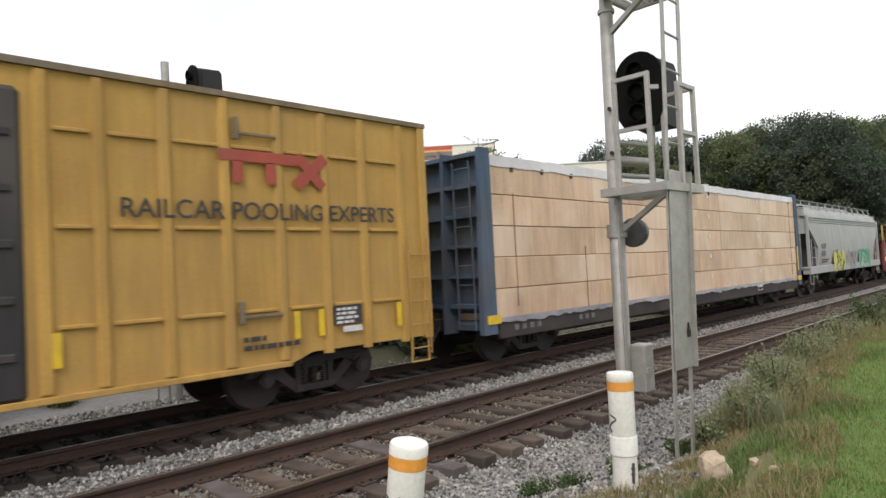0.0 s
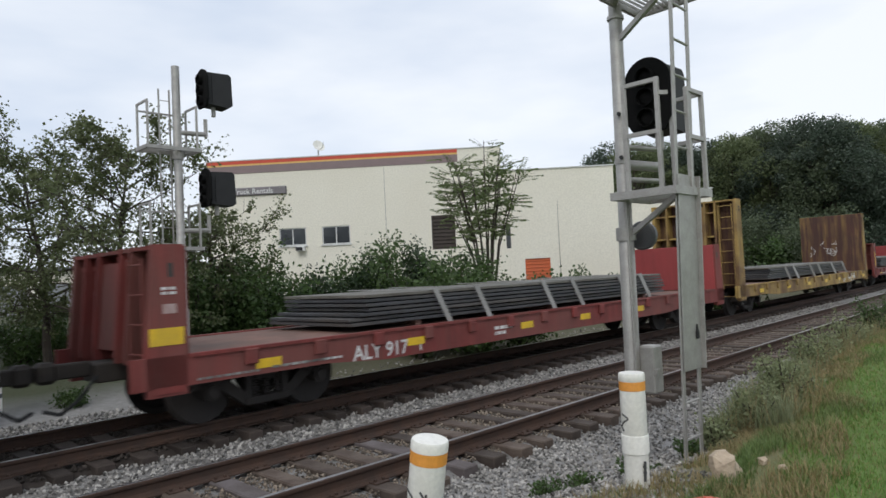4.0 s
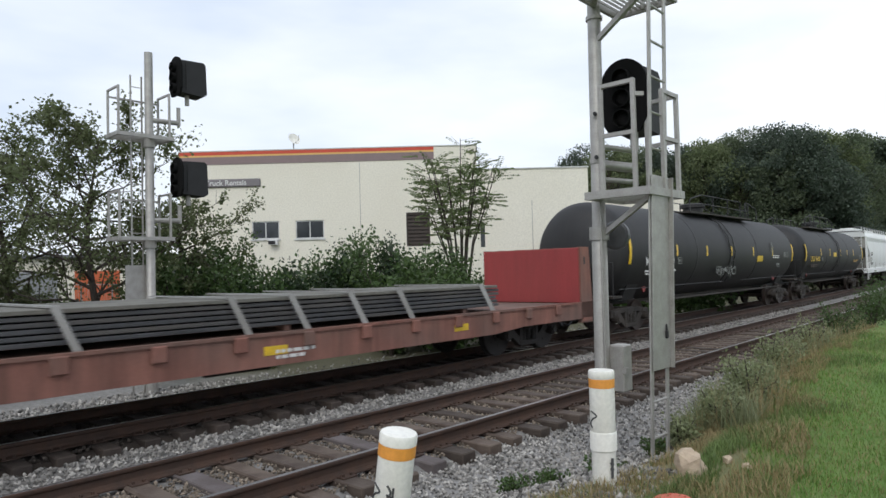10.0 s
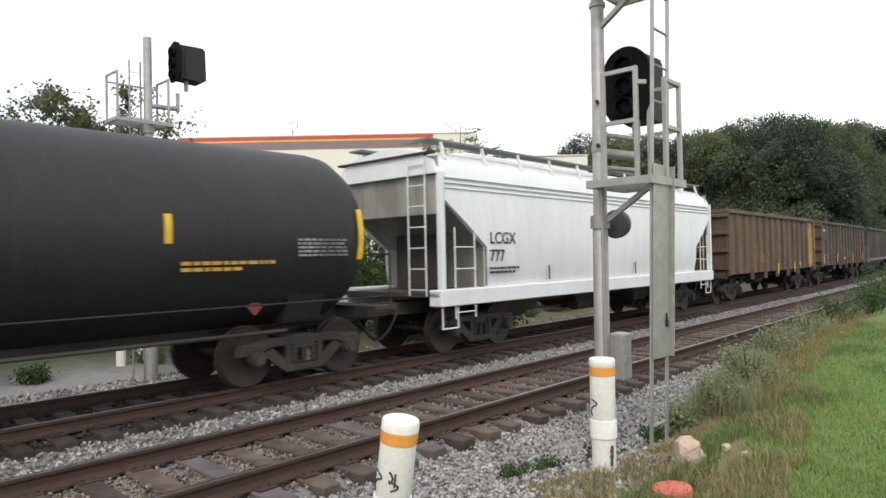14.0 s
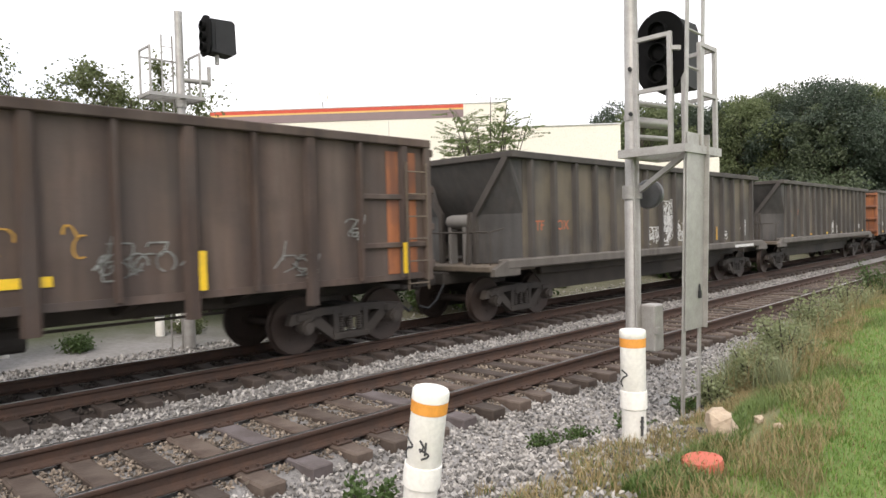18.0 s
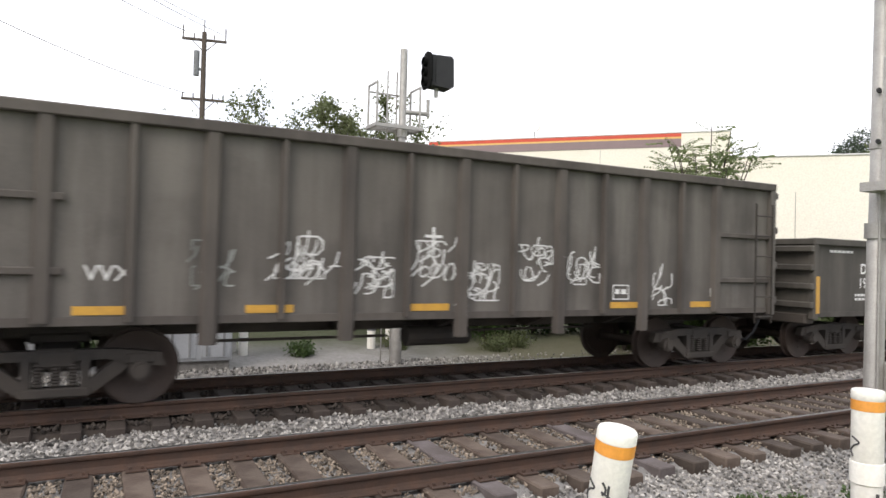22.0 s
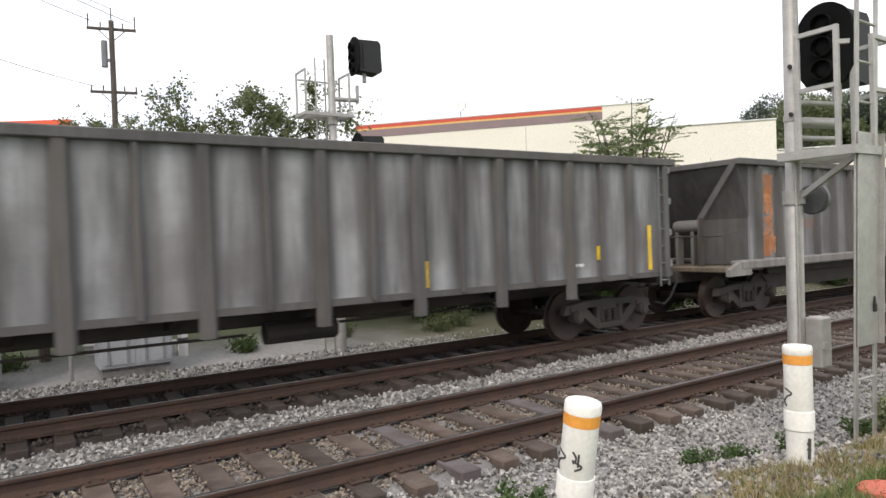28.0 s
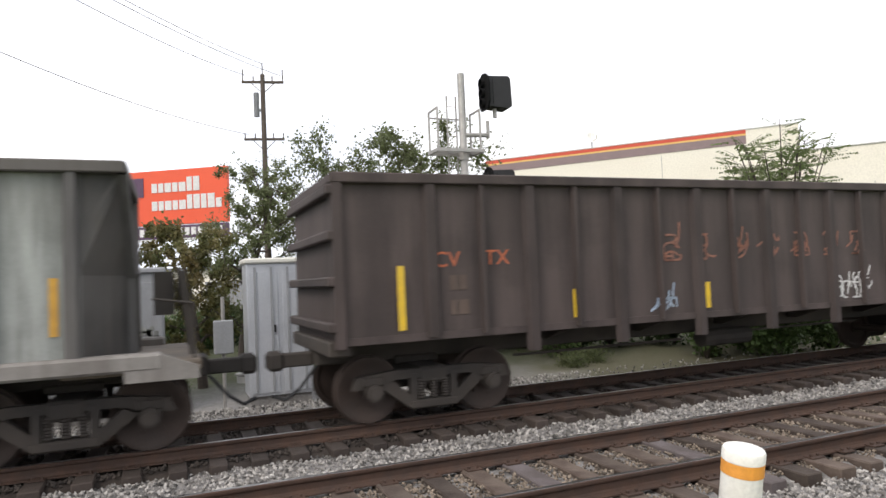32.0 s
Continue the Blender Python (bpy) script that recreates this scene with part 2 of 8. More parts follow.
MAT["leaf_wood_light"] = leafy("light_woodland_leaves", (0.135, 0.17, 0.075), (0.19, 0.215, 0.105), 0.5)
MAT["weed"] = leafy("grey_green_weed_leaves", (0.20, 0.235, 0.11), (0.32, 0.33, 0.20), 0.4)
MAT["blade"] = leafy("green_grass_blades", (0.135, 0.245, 0.045), (0.20, 0.275, 0.07), 0.4)
MAT["tuft"] = leafy("dull_green_grass_tufts", (0.12, 0.19, 0.05), (0.18, 0.22, 0.075), 0.4)
MAT["straw"] = leafy("dry_straw_grass", (0.33, 0.25, 0.12), (0.24, 0.20, 0.09), 0.3)
MAT["bark"] = mat("grey_brown_bark", (0.075, 0.06, 0.048), (0.045, 0.036, 0.03), 0.9, scale=6, fine=30, bump=0.7, squash=0.2)


# ---- mesh building ----
class Build:
    """Collects vertices and faces of one part."""

    def __init__(self):
        self.v, self.f = [], []

    def add(self, verts, faces):
        o = len(self.v)
        self.v.extend(verts)
        self.f.extend([tuple(o + i for i in q) for q in faces])
        return self

    def box(self, x0, x1, y0, y1, z0, z1, b=0.0):
        if b <= 0:
            return self.add([(x0, y0, z0), (x1, y0, z0), (x1, y1, z0), (x0, y1, z0), (x0, y0, z1), (x1, y0, z1), (x1, y1, z1), (x0, y1, z1)],
                            [(0, 3, 2, 1), (4, 5, 6, 7), (0, 1, 5, 4), (1, 2, 6, 5), (2, 3, 7, 6), (3, 0, 4, 7)])
        vs, idx = [], {}
        for sx, X in ((0, x0), (1, x1)):
            for sy, Y in ((0, y0), (1, y1)):
                for sz, Z in ((0, z0), (1, z1)):
                    ix, iy, iz = X + (b if sx == 0 else -b), Y + (b if sy == 0 else -b), Z + (b if sz == 0 else -b)
                    for a, p in enumerate(((X, iy, iz), (ix, Y, iz), (ix, iy, Z))):
                        idx[sx, sy, sz, a] = len(vs)
                        vs.append(p)
        fs = []
        for s in (0, 1):
            fs.append(tuple(idx[s, y, z, 0] for y, z in ((0, 0), (1, 0), (1, 1), (0, 1))))
            fs.append(tuple(idx[x, s, z, 1] for x, z in ((0, 0), (1, 0), (1, 1), (0, 1))))
            fs.append(tuple(idx[x, y, s, 2] for x, y in ((0, 0), (1, 0), (1, 1), (0, 1))))
            for t in (0, 1):
                fs.append((idx[s, t, 0, 0], idx[s, t, 1, 0], idx[s, t, 1, 1], idx[s, t, 0, 1]))
                fs.append((idx[s, 0, t, 0], idx[s, 1, t, 0], idx[s, 1, t, 2], idx[s, 0, t, 2]))
                fs.append((idx[0, s, t, 1], idx[1, s, t, 1], idx[1, s, t, 2], idx[0, s, t, 2]))
                for u in (0, 1):
                    fs.append((idx[s, t, u, 0], idx[s, t, u, 1], idx[s, t, u, 2]))
        return self.add(vs, fs)

    def prism(self, prof, axis, a, b):
        """A closed profile pushed along an axis; prof in the two other axes, in the order xyz."""
        def put(p, c):
            return {"x": (c, p[0], p[1]), "y": (p[0], c, p[1]), "z": (p[0], p[1], c)}[axis]
        k = len(prof)
        vs = [put(p, a) for p in prof] + [put(p, b) for p in prof]
        fs = [tuple(range(k))[::-1], tuple(range(k, 2 * k))] + [(i, (i + 1) % k, k + (i + 1) % k, k + i) for i in range(k)]
        return self.add(vs, fs)

    def beam(self, p, q, w, h=None, up=(0, 0, 1)):
        p, q = Vector(p), Vector(q)
        d = (q - p).normalized()
        u = Vector(up)
        if abs(d.dot(u)) > 0.95:
            u = Vector((0, 1, 0)) if abs(d.y) < 0.9 else Vector((1, 0, 0))
        s = d.cross(u).normalized()
        u = s.cross(d)
        s, u = s * w / 2, u * (h or w) / 2
        vs = [tuple(e + i * s + j * u) for e in (p, q) for i, j in ((-1, -1), (1, -1), (1, 1), (-1, 1))]
        return self.add(vs, [(3, 2, 1, 0), (4, 5, 6, 7), (0, 1, 5, 4), (1, 2, 6, 5), (2, 3, 7, 6), (3, 0, 4, 7)])

    def cyl(self, p, q, r, n=12, r2=None, caps=True):
        p, q = Vector(p), Vector(q)
        d = (q - p).normalized()
        s = d.orthogonal().normalized()
        u = d.cross(s)
        r2 = r if r2 is None else r2
        ring = [math.cos(2 * math.pi * i / n) * s + math.sin(2 * math.pi * i / n) * u for i in range(n)]
        vs = [tuple(p + r * e) for e in ring] + [tuple(q + r2 * e) for e in ring]
        fs = [(i, (i + 1) % n, n + (i + 1) % n, n + i) for i in range(n)]
        if caps:
            fs += [tuple(range(n))[::-1], tuple(range(n, 2 * n))]
        return self.add(vs, fs)

    def tube(self, pts, r, n=8):
        for a, b in zip(pts, pts[1:]):
            self.cyl(a, b, r, n)
        return self

    def lathe(self, prof, c, axis="z", n=20, caps=True):
        """prof: (radius, along) pairs, turned about an axis through c."""
        vs, k = [], len(prof)
        for r, a in prof:
            for i in range(n):
                x, y = r * math.cos(2 * math.pi * i / n), r * math.sin(2 * math.pi * i / n)
                vs.append({"z": (c[0] + x, c[1] + y, c[2] + a), "y": (c[0] + x, c[1] + a, c[2] + y), "x": (c[0] + a, c[1] + x, c[2] + y)}[axis])
        fs = [(j * n + i, j * n + (i + 1) % n, (j + 1) * n + (i + 1) % n, (j + 1) * n + i) for j in range(k - 1) for i in range(n)]
        if caps:
            fs += [tuple(range(n))[::-1], tuple((k - 1) * n + i for i in range(n))]
        return self.add(vs, fs)

    def mesh(self, name, material, smooth=False):
        me = bpy.data.meshes.new(name)
        me.from_pydata(self.v, [], self.f)
        if smooth:
            me.polygons.foreach_set("use_smooth", [True] * len(me.polygons))
        me.materials.append(material if not isinstance(material, str) else MAT[material])
        bm = bmesh.new()
        bm.from_mesh(me)
        bmesh.ops.recalc_face_normals(bm, faces=bm.faces)
        bm.to_mesh(me)
        bm.free()
        if smooth:
            me.set_sharp_from_angle(angle=radians(38))
        me.update()
        return me


def part(name, b, material, parent=None, label="", smooth=False, m=None):
    """Links a Build (or a ready mesh) as one mesh object under its thing or part."""
    me = b.mesh(name, material, smooth) if isinstance(b, Build) else b
    ob = new(name, me)
    if parent is not None:
        ob.parent = parent
    if m is not None:
        ob.matrix_basis = m
    if label:
        tagged(ob, label)
    return ob


def thing(name, label, category, m=None, group="", kind=""):
    ob = new(name)
    ob.empty_display_size = 0.2
    if m is not None:
        ob.matrix_basis = m
    return tagged(ob, label, category, group, kind)


def letters(text, size, material, parent, m, name="lettering", space=1.0, bold=0.0, label=""):
    """Raised flat lettering; reads along local x, faces local z."""
    c = bpy.data.curves.new("text", "FONT")
    c.body, c.size, c.align_x, c.space_character, c.offset, c.extrude = text, size, "LEFT", space, bold, 0.001
    o = bpy.data.objects.new("text", c)
    scene.collection.objects.link(o)
    bpy.context.view_layer.update()
    me = bpy.data.meshes.new_from_object(o)
    bpy.data.objects.remove(o)
    bpy.data.curves.remove(c)
    me.materials.clear()
    me.materials.append(MAT[material] if isinstance(material, str) else material)
    return part(name, me, None, parent, label or "stencilled lettering", m=m)


def side_pose(x, y, z):
    """Pose of lettering on a car's near side (+x), reading towards +y."""
    return Matrix(((0, 0, 1, x), (1, 0, 0, y), (0, 1, 0, z), (0, 0, 0, 1)))


# ---- ground and tracks ----
NEAR_X, FAR_X = -0.7525, -4.45


def bend(y):
    """Sideways shift of both tracks, which curve gently away from the camera's side."""
    q = min(max(y - 3.0, 0.0), 117.0)
    return -0.0004 * q * q - 0.0936 * max(y - 120.0, 0.0)


def bend_slope(y):
    return -0.0008 * min(max(y - 3.0, 0.0), 117.0)


TRACK_YS = [-150, -40, 3] + [3 + 4.5 * i for i in range(1, 27)] + [200, 420]


def along_track(prof):
    """A closed profile (x, z) swept along the curve of the tracks."""
    b, k = Build(), len(prof)
    for y in TRACK_YS:
        b.v += [(x + bend(y), y, z) for x, z in prof]
    for j in range(len(TRACK_YS) - 1):
        b.f += [(j * k + i, j * k + (i + 1) % k, (j + 1) * k + (i + 1) % k, (j + 1) * k + i) for i in range(k)]
    o = (len(TRACK_YS) - 1) * k
    b.f += [tuple(range(k))[::-1], tuple(range(o, o + k))]
    return b


def ground_z(x, y):
    """Height of the ground: ballast bed, rising lawn on one side, gentle rise to the buildings on the other."""
    if x > 0.6:
        back = min(max((y - 6.2) / 1.6, 0.0), 1.0)
        creep = 0.24 * min(max(y - 9.0, 0.0), 2.0) + 0.11 * min(max(y - 11.0, 0.0), 9.0)
        t = min(max((x - max(1.0 + 0.55 * back - creep, 0.75)) / (2.2 - 0.04 * min(max(y - 9.0, 0.0), 15.0)), 0.0), 1.0)
        up = 0.34 * t * t * (3 - 2 * t)
        far = min(max((y - 12) / 30.0, 0.0), 1.0)
        z = -0.30 + 0.62 * up / 0.34 + far * 0.75 * min(max((x - 1.5) / 4.0, 0), 1)
        z += 0.03 * noise.noise((x * 0.6, y * 0.6, 0)) * t
    elif x > -5.9:
        z = -0.30
    else:
        t = min(max((-x - 5.9) / 1.8, 0.0), 1.0)
        z = -0.30 - 0.35 * t
        z += 1.5 * min(max((-x - 9.0) / 22.0, 0.0), 1.0)
    return z


def steps(a, b, near, far, mid, reach):
    """Grid lines from a to b, close together round mid."""
    out, c = [], a
    while c < b:
        out.append(c)
        d = abs(c - mid)
        c += near if d < reach else near + (far - near) * min((d - reach) / 300.0, 1.0)
    return out + [b]


gx, gy = steps(-1500, 1500, 0.3, 90, 0, 9), steps(-1500, 1500, 0.45, 90, 8, 16)
gb = Build()
gb.v = [(x, y, ground_z(x, y) - 0.00) for y in gy for x in gx]
w = len(gx)
gb.f = [(j * w + i, j * w + i + 1, (j + 1) * w + i + 1, (j + 1) * w + i) for j in range(len(gy) - 1) for i in range(w - 1)]


def ground_material():
    m = mat("ground_of_gravel_soil_and_grass", (0.31, 0.30, 0.29), (0.20, 0.19, 0.18), 0.95, scale=9, fine=45, bump=0.8, bdist=0.04)
    n, l = m.node_tree.nodes, m.node_tree.links
    bsdf = n["Principled BSDF"]
    gravel = bsdf.inputs["Base Color"].links[0].from_socket
    tc = n.new("ShaderNodeTexCoord")
    sep = n.new("ShaderNodeSeparateXYZ")
    l.new(tc.outputs["Object"], sep.inputs[0])

    def ns(scale, detail=5.0):
        t = n.new("ShaderNodeTexNoise")
        t.inputs["Scale"].default_value, t.inputs["Detail"].default_value = scale, detail
        l.new(tc.outputs["Object"], t.inputs["Vector"])
        return t.outputs["Fac"]

    def step_of(src, wob, a, b, amp):
        ad = n.new("ShaderNodeMath")
        ad.operation = "MULTIPLY_ADD"
        l.new(wob, ad.inputs[0])
        ad.inputs[1].default_value = amp
        l.new(src, ad.inputs[2])
        r = n.new("ShaderNodeMapRange")
        r.inputs["From Min"].default_value, r.inputs["From Max"].default_value = a, b
        l.new(ad.outputs[0], r.inputs["Value"])
        return r.outputs["Result"]

    def mix(f, a, b):
        x = n.new("ShaderNodeMix")
        x.data_type = "RGBA"
        l.new(f, x.inputs["Factor"])
        for s, v in (("A", a), ("B", b)):
            if isinstance(v, tuple):
                x.inputs[s].default_value = (*v, 1)
            else:
                l.new(v, x.inputs[s])
        return x.outputs["Result"]

    wob, fine = ns(1.1), ns(7.0)

    def lin(src, a, b, c):
        r = n.new("ShaderNodeMapRange")
        r.inputs["From Min"].default_value, r.inputs["From Max"].default_value, r.inputs["To Max"].default_value = a, b, c
        l.new(src, r.inputs["Value"])
        return r.outputs["Result"]

    def add(p, q):
        m_ = n.new("ShaderNodeMath")
        l.new(p, m_.inputs[0])
        l.new(q, m_.inputs[1])
        return m_.outputs[0]

    # the lawn's edge draws nearer to the track further along
    bank = add(sep.outputs["X"], add(lin(sep.outputs["Y"], 6.5, 11.0, 1.1), lin(sep.outputs["Y"], 11.0, 26.0, 1.4)))
    green = mix(step_of(ns(3.0), fine, 0.75, 1.15, 0.6), (0.115, 0.205, 0.04), (0.165, 0.22, 0.06))
    straw = mix(fine, (0.21, 0.18, 0.10), (0.11, 0.13, 0.045))
    a = mix(step_of(bank, wob, 3.2, 3.6, 0.9), gravel, straw)
    a = mix(step_of(bank, wob, 4.1, 4.9, 1.1), a, green)
    neg = n.new("ShaderNodeMath")
    neg.operation = "MULTIPLY"
    neg.inputs[1].default_value = -1
    l.new(sep.outputs["X"], neg.inputs[0])
    # beyond the far track: grey stone at one end, brown soil and weeds further along
    soil = mix(fine, (0.075, 0.08, 0.038), (0.125, 0.11, 0.075))
    beyond = mix(step_of(sep.outputs["Y"], wob, 9.5, 13.5, 4.0), gravel, soil)
    a = mix(step_of(neg.outputs[0], wob, 5.9, 6.6, 0.8), a, beyond)
    a = mix(step_of(neg.outputs[0], wob, 11.2, 13.5, 1.6), a, mix(fine, (0.05, 0.07, 0.028), (0.10, 0.10, 0.06)))
    a = mix(step_of(neg.outputs[0], wob, 40.0, 48.0, 4.0), a, (0.05, 0.075, 0.025))
    l.new(a, bsdf.inputs["Base Color"])
    return m


ground = tagged(part("ground", gb, ground_material(), smooth=True), "gravel track bed rising to a mown lawn", "ground", kind="structure")

# ballast shoulder under both tracks
bb = along_track([(-6.8, -0.62), (-6.0, -0.28), (-5.6, -0.255), (-5.45, -0.235), (-3.45, -0.235), (-3.3, -0.288), (-3.0, -0.286), (-2.2, -0.286), (-1.95, -0.288), (-1.75, -0.235), (0.25, -0.235), (0.40, -0.29), (0.85, -0.31), (1.5, -0.45)])
tagged(part("ballast_bed", bb, "ballast"), "bed of crushed grey limestone under two tracks", "ballast", kind="structure")
# slab in the oily colour that also carries the shade under the train
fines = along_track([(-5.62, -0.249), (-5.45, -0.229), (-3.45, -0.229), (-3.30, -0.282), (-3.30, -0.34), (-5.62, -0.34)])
tagged(part("oily_fines", fines, "fines"), "oily brown fines, darkened for the shade under the train", "ballast", kind="structure")


def rail_profile(s=1.0):
    half = [(0.070, -0.18), (0.070, -0.165), (0.020, -0.150), (0.009, -0.125), (0.009, -0.06), (0.030, -0.045), (0.034, -0.03), (0.034, -0.010), (0.026, -0.0015)]
    return [(x, z) for x, z in half] + [(-x, z) for x, z in reversed(half)]


def make_track(name, xc, label):
    th = thing(name, label, "railway track", pose(xc, 0, 0), kind="structure")
    for s in (-0.7525, 0.7525):
        r = part("rail", along_track([(s + x, z) for x, z in rail_profile()]), "rail_side", th, "rusted steel rail")
        part("rail_head", along_track([(s - 0.027, -0.003), (s + 0.027, -0.003), (s + 0.024, 0.0), (s - 0.024, 0.0)]), "rail_top", r, "polished running surface")
    return th


near_track = make_track("near_track", NEAR_X, "empty railway track of rusted rails on old ties")
far_track = make_track("far_track", FAR_X, "railway track carrying the freight train")


# ---- train running gear ----
WHEEL_R = 0.455


def make_wheelset():
    b = Build()
    b.cyl((-1.0, 0, 0), (1.0, 0, 0), 0.08, 10)
    for s in (-1, 1):
        prof = [(0.13, -0.09), (0.13, -0.05), (0.36, -0.03), (0.40, -0.055), (0.455, -0.055), (0.458, 0.04), (0.485, 0.048), (0.485, 0.07), (0.40, 0.075), (0.36, 0.03), (0.13, 0.05), (0.13, 0.09)]
        b.lathe([(r, -s * a) for r, a in prof], (s * 0.7525, 0, 0), "x", 28)
        for k in range(6):
            a = k * math.pi / 3
            b.cyl((s * 0.80, 0.23 * math.cos(a), 0.23 * math.sin(a)), (s * 0.77, 0.23 * math.cos(a), 0.23 * math.sin(a)), 0.035, 6)
    return b.mesh("wheelset", "wheel", True)


def make_side_frame():
    """Cast side frame with its two window openings, in the plane of the rail."""
    b = Build()
    x0, x1 = -0.07, 0.07
    b.prism([(-1.18, 0.50), (-1.12, 0.66), (-0.60, 0.72), (0.60, 0.72), (1.12, 0.66), (1.18, 0.50), (0.78, 0.50), (0.55, 0.60), (-0.55, 0.60), (-0.78, 0.50)], "x", x0, x1)
    b.prism([(-0.80, 0.52), (-0.62, 0.60), (-0.22, 0.26), (-0.36, 0.19)], "x", x0, x1)
    b.prism([(0.80, 0.52), (0.62, 0.60), (0.22, 0.26), (0.36, 0.19)], "x", x0, x1)
    b.box(-0.09, 0.09, -0.36, 0.36, 0.17, 0.29, 0.02)
    for s in (-1, 1):
        b.box(x0 - 0.01, x1 + 0.01, s * 0.30 - 0.05, s * 0.30 + 0.05, 0.25, 0.66)
        b.cyl((0.0, s * 0.89, WHEEL_R), (0.17, s * 0.89, WHEEL_R), 0.12, 14)
        b.cyl((0.17, s * 0.89, WHEEL_R), (0.20, s * 0.89, WHEEL_R), 0.085, 12)
        b.box(-0.08, 0.10, s * 0.89 - 0.15, s * 0.89 + 0.15, WHEEL_R + 0.08, WHEEL_R + 0.21, 0.02)
    return b.mesh("side_frame", "steel_dark", False)


def make_springs():
    prof = [(0.05 + 0.013 * (i % 2), 0.30 + 0.019 * i) for i in range(15)]
    return Build().lathe(prof, (0.02, 0, 0), "z", 10).mesh("coil_spring", "steel_dark", True)


WHEELSET, SIDE_FRAME, SPRINGS = make_wheelset(), make_side_frame(), make_springs()
BOLSTER = Build().box(-1.05, 1.05, -0.22, 0.22, 0.50, 0.74, 0.04).box(-0.35, 0.35, -0.35, 0.35, 0.72, 0.85, 0.03).mesh("truck", "steel_dark")
WHEELS, TRAIN = [], []


def shaded_copy(me):
    """The same casting in a blacker steel, with the shade under a flatcar put into the colour."""
    c = me.copy()
    c.materials.clear()
    c.materials.append(MAT["steel_shaded"])
    return c


SHADED_GEAR = [shaded_copy(me) for me in (BOLSTER, SIDE_FRAME, SPRINGS, WHEELSET)]


def truck(car, y, wheel_base=1.78, darken=False):
    bolster, frame_mesh, spring, wheel = SHADED_GEAR if darken else (BOLSTER, SIDE_FRAME, SPRINGS, WHEELSET)
    t = part("truck", bolster, None, car, "grimy cast steel truck", m=pose(0, y, 0))
    for s in (-1, 1):
        part("side_frame", frame_mesh, None, t, m=pose(s * 0.97, 0, 0, 0, 0, 0 if s > 0 else 180))
        for i in (-0.18, 0.0, 0.18):
            part("coil_spring", spring, None, t, m=pose(s * 0.99, i, 0))
        ws = part("wheelset", wheel, None, t, m=pose(0, s * wheel_base / 2, WHEEL_R))
        WHEELS.append((ws, car, s * wheel_base / 2))
    return t


def coupler(car, y, s):
    b = Build()
    b.box(-0.09, 0.09, min(y, y + s * 0.5), max(y, y + s * 0.5), 0.78, 0.98, 0.02)
    b.box(-0.16, 0.14, min(y + s * 0.42, y + s * 0.66), max(y + s * 0.42, y + s * 0.66), 0.74, 1.02, 0.05)
    part("coupler", b, "steel_dark", car, "knuckle coupler")
    hose = Build().tube([(0.3, y, 0.8), (0.32, y + s * 0.25, 0.50), (0.3, y + s * 0.45, 0.36), (0.2, y + s * 0.62, 0.42)], 0.025, 6)
    part("air_hose", hose, "black", car)


def running_gear(car, L, truck_in=1.85, sill=0.95, darken=False):
    for s in (-1, 1):
        truck(car, s * (L / 2 - truck_in), darken=darken)
        coupler(car, s * L / 2, s)
    part("centre_sill", Build().box(-0.3, 0.3, -L / 2, L / 2, sill - 0.16, sill + 0.10, 0.02), "steel_dark", car)


def brake_rig(car, L, z=0.7):
    b = Build()
    b.cyl((0.5, -0.6, z), (0.5, 0.5, z), 0.16, 12)
    b.beam((0.0, 0.8, z), (0.0, L / 2 - 3.2, z), 0.04)
    b.beam((0.25, -0.8, z - 0.02), (0.25, -L / 2 + 3.2, z - 0.02), 0.04)
    part("brake_rigging", b, "steel_dark", car)


def ladder(car, x, y, z0, z1, width=0.42, along="y", material="steel_dark", step=0.38, name="ladder"):
    b = Build()
    dx, dy = (0, width / 2) if along == "y" else (width / 2, 0)
    for s in (-1, 1):
        b.beam((x + s * dx, y + s * dy, z0), (x + s * dx, y + s * dy, z1), 0.03, 0.015)
    z = z0 + 0.12
    while z < z1:
        b.cyl((x - dx, y - dy, z), (x + dx, y + dy, z), 0.012, 6)
        z += step
    return part(name, b, material, car)


def strip(car, x, y, z0, z1, wd=0.11, material="yellow"):
    return part("reflective_strip", Build().box(x, x + 0.006, y - wd / 2, y + wd / 2, z0, z1), material, car)


def bars(car, x, y, z, rows, height=0.05, material="white_paint", seed=1):
    """Rows of unreadable small writing, drawn as plain bars."""
    rnd = random.Random(seed)
    b = Build()
    for i, wd in enumerate(rows):
        c, zz = y, z - i * height * 1.7
        while c < y + wd - 0.04:
            k = rnd.uniform(0.05, 0.16)
            b.box(x, x + 0.004, c, min(c + k, y + wd), zz, zz + height)
            c += k + 0.03
    return tagged(part("small_writing", b, material, car, "lines of small writing"), kind="stuff")


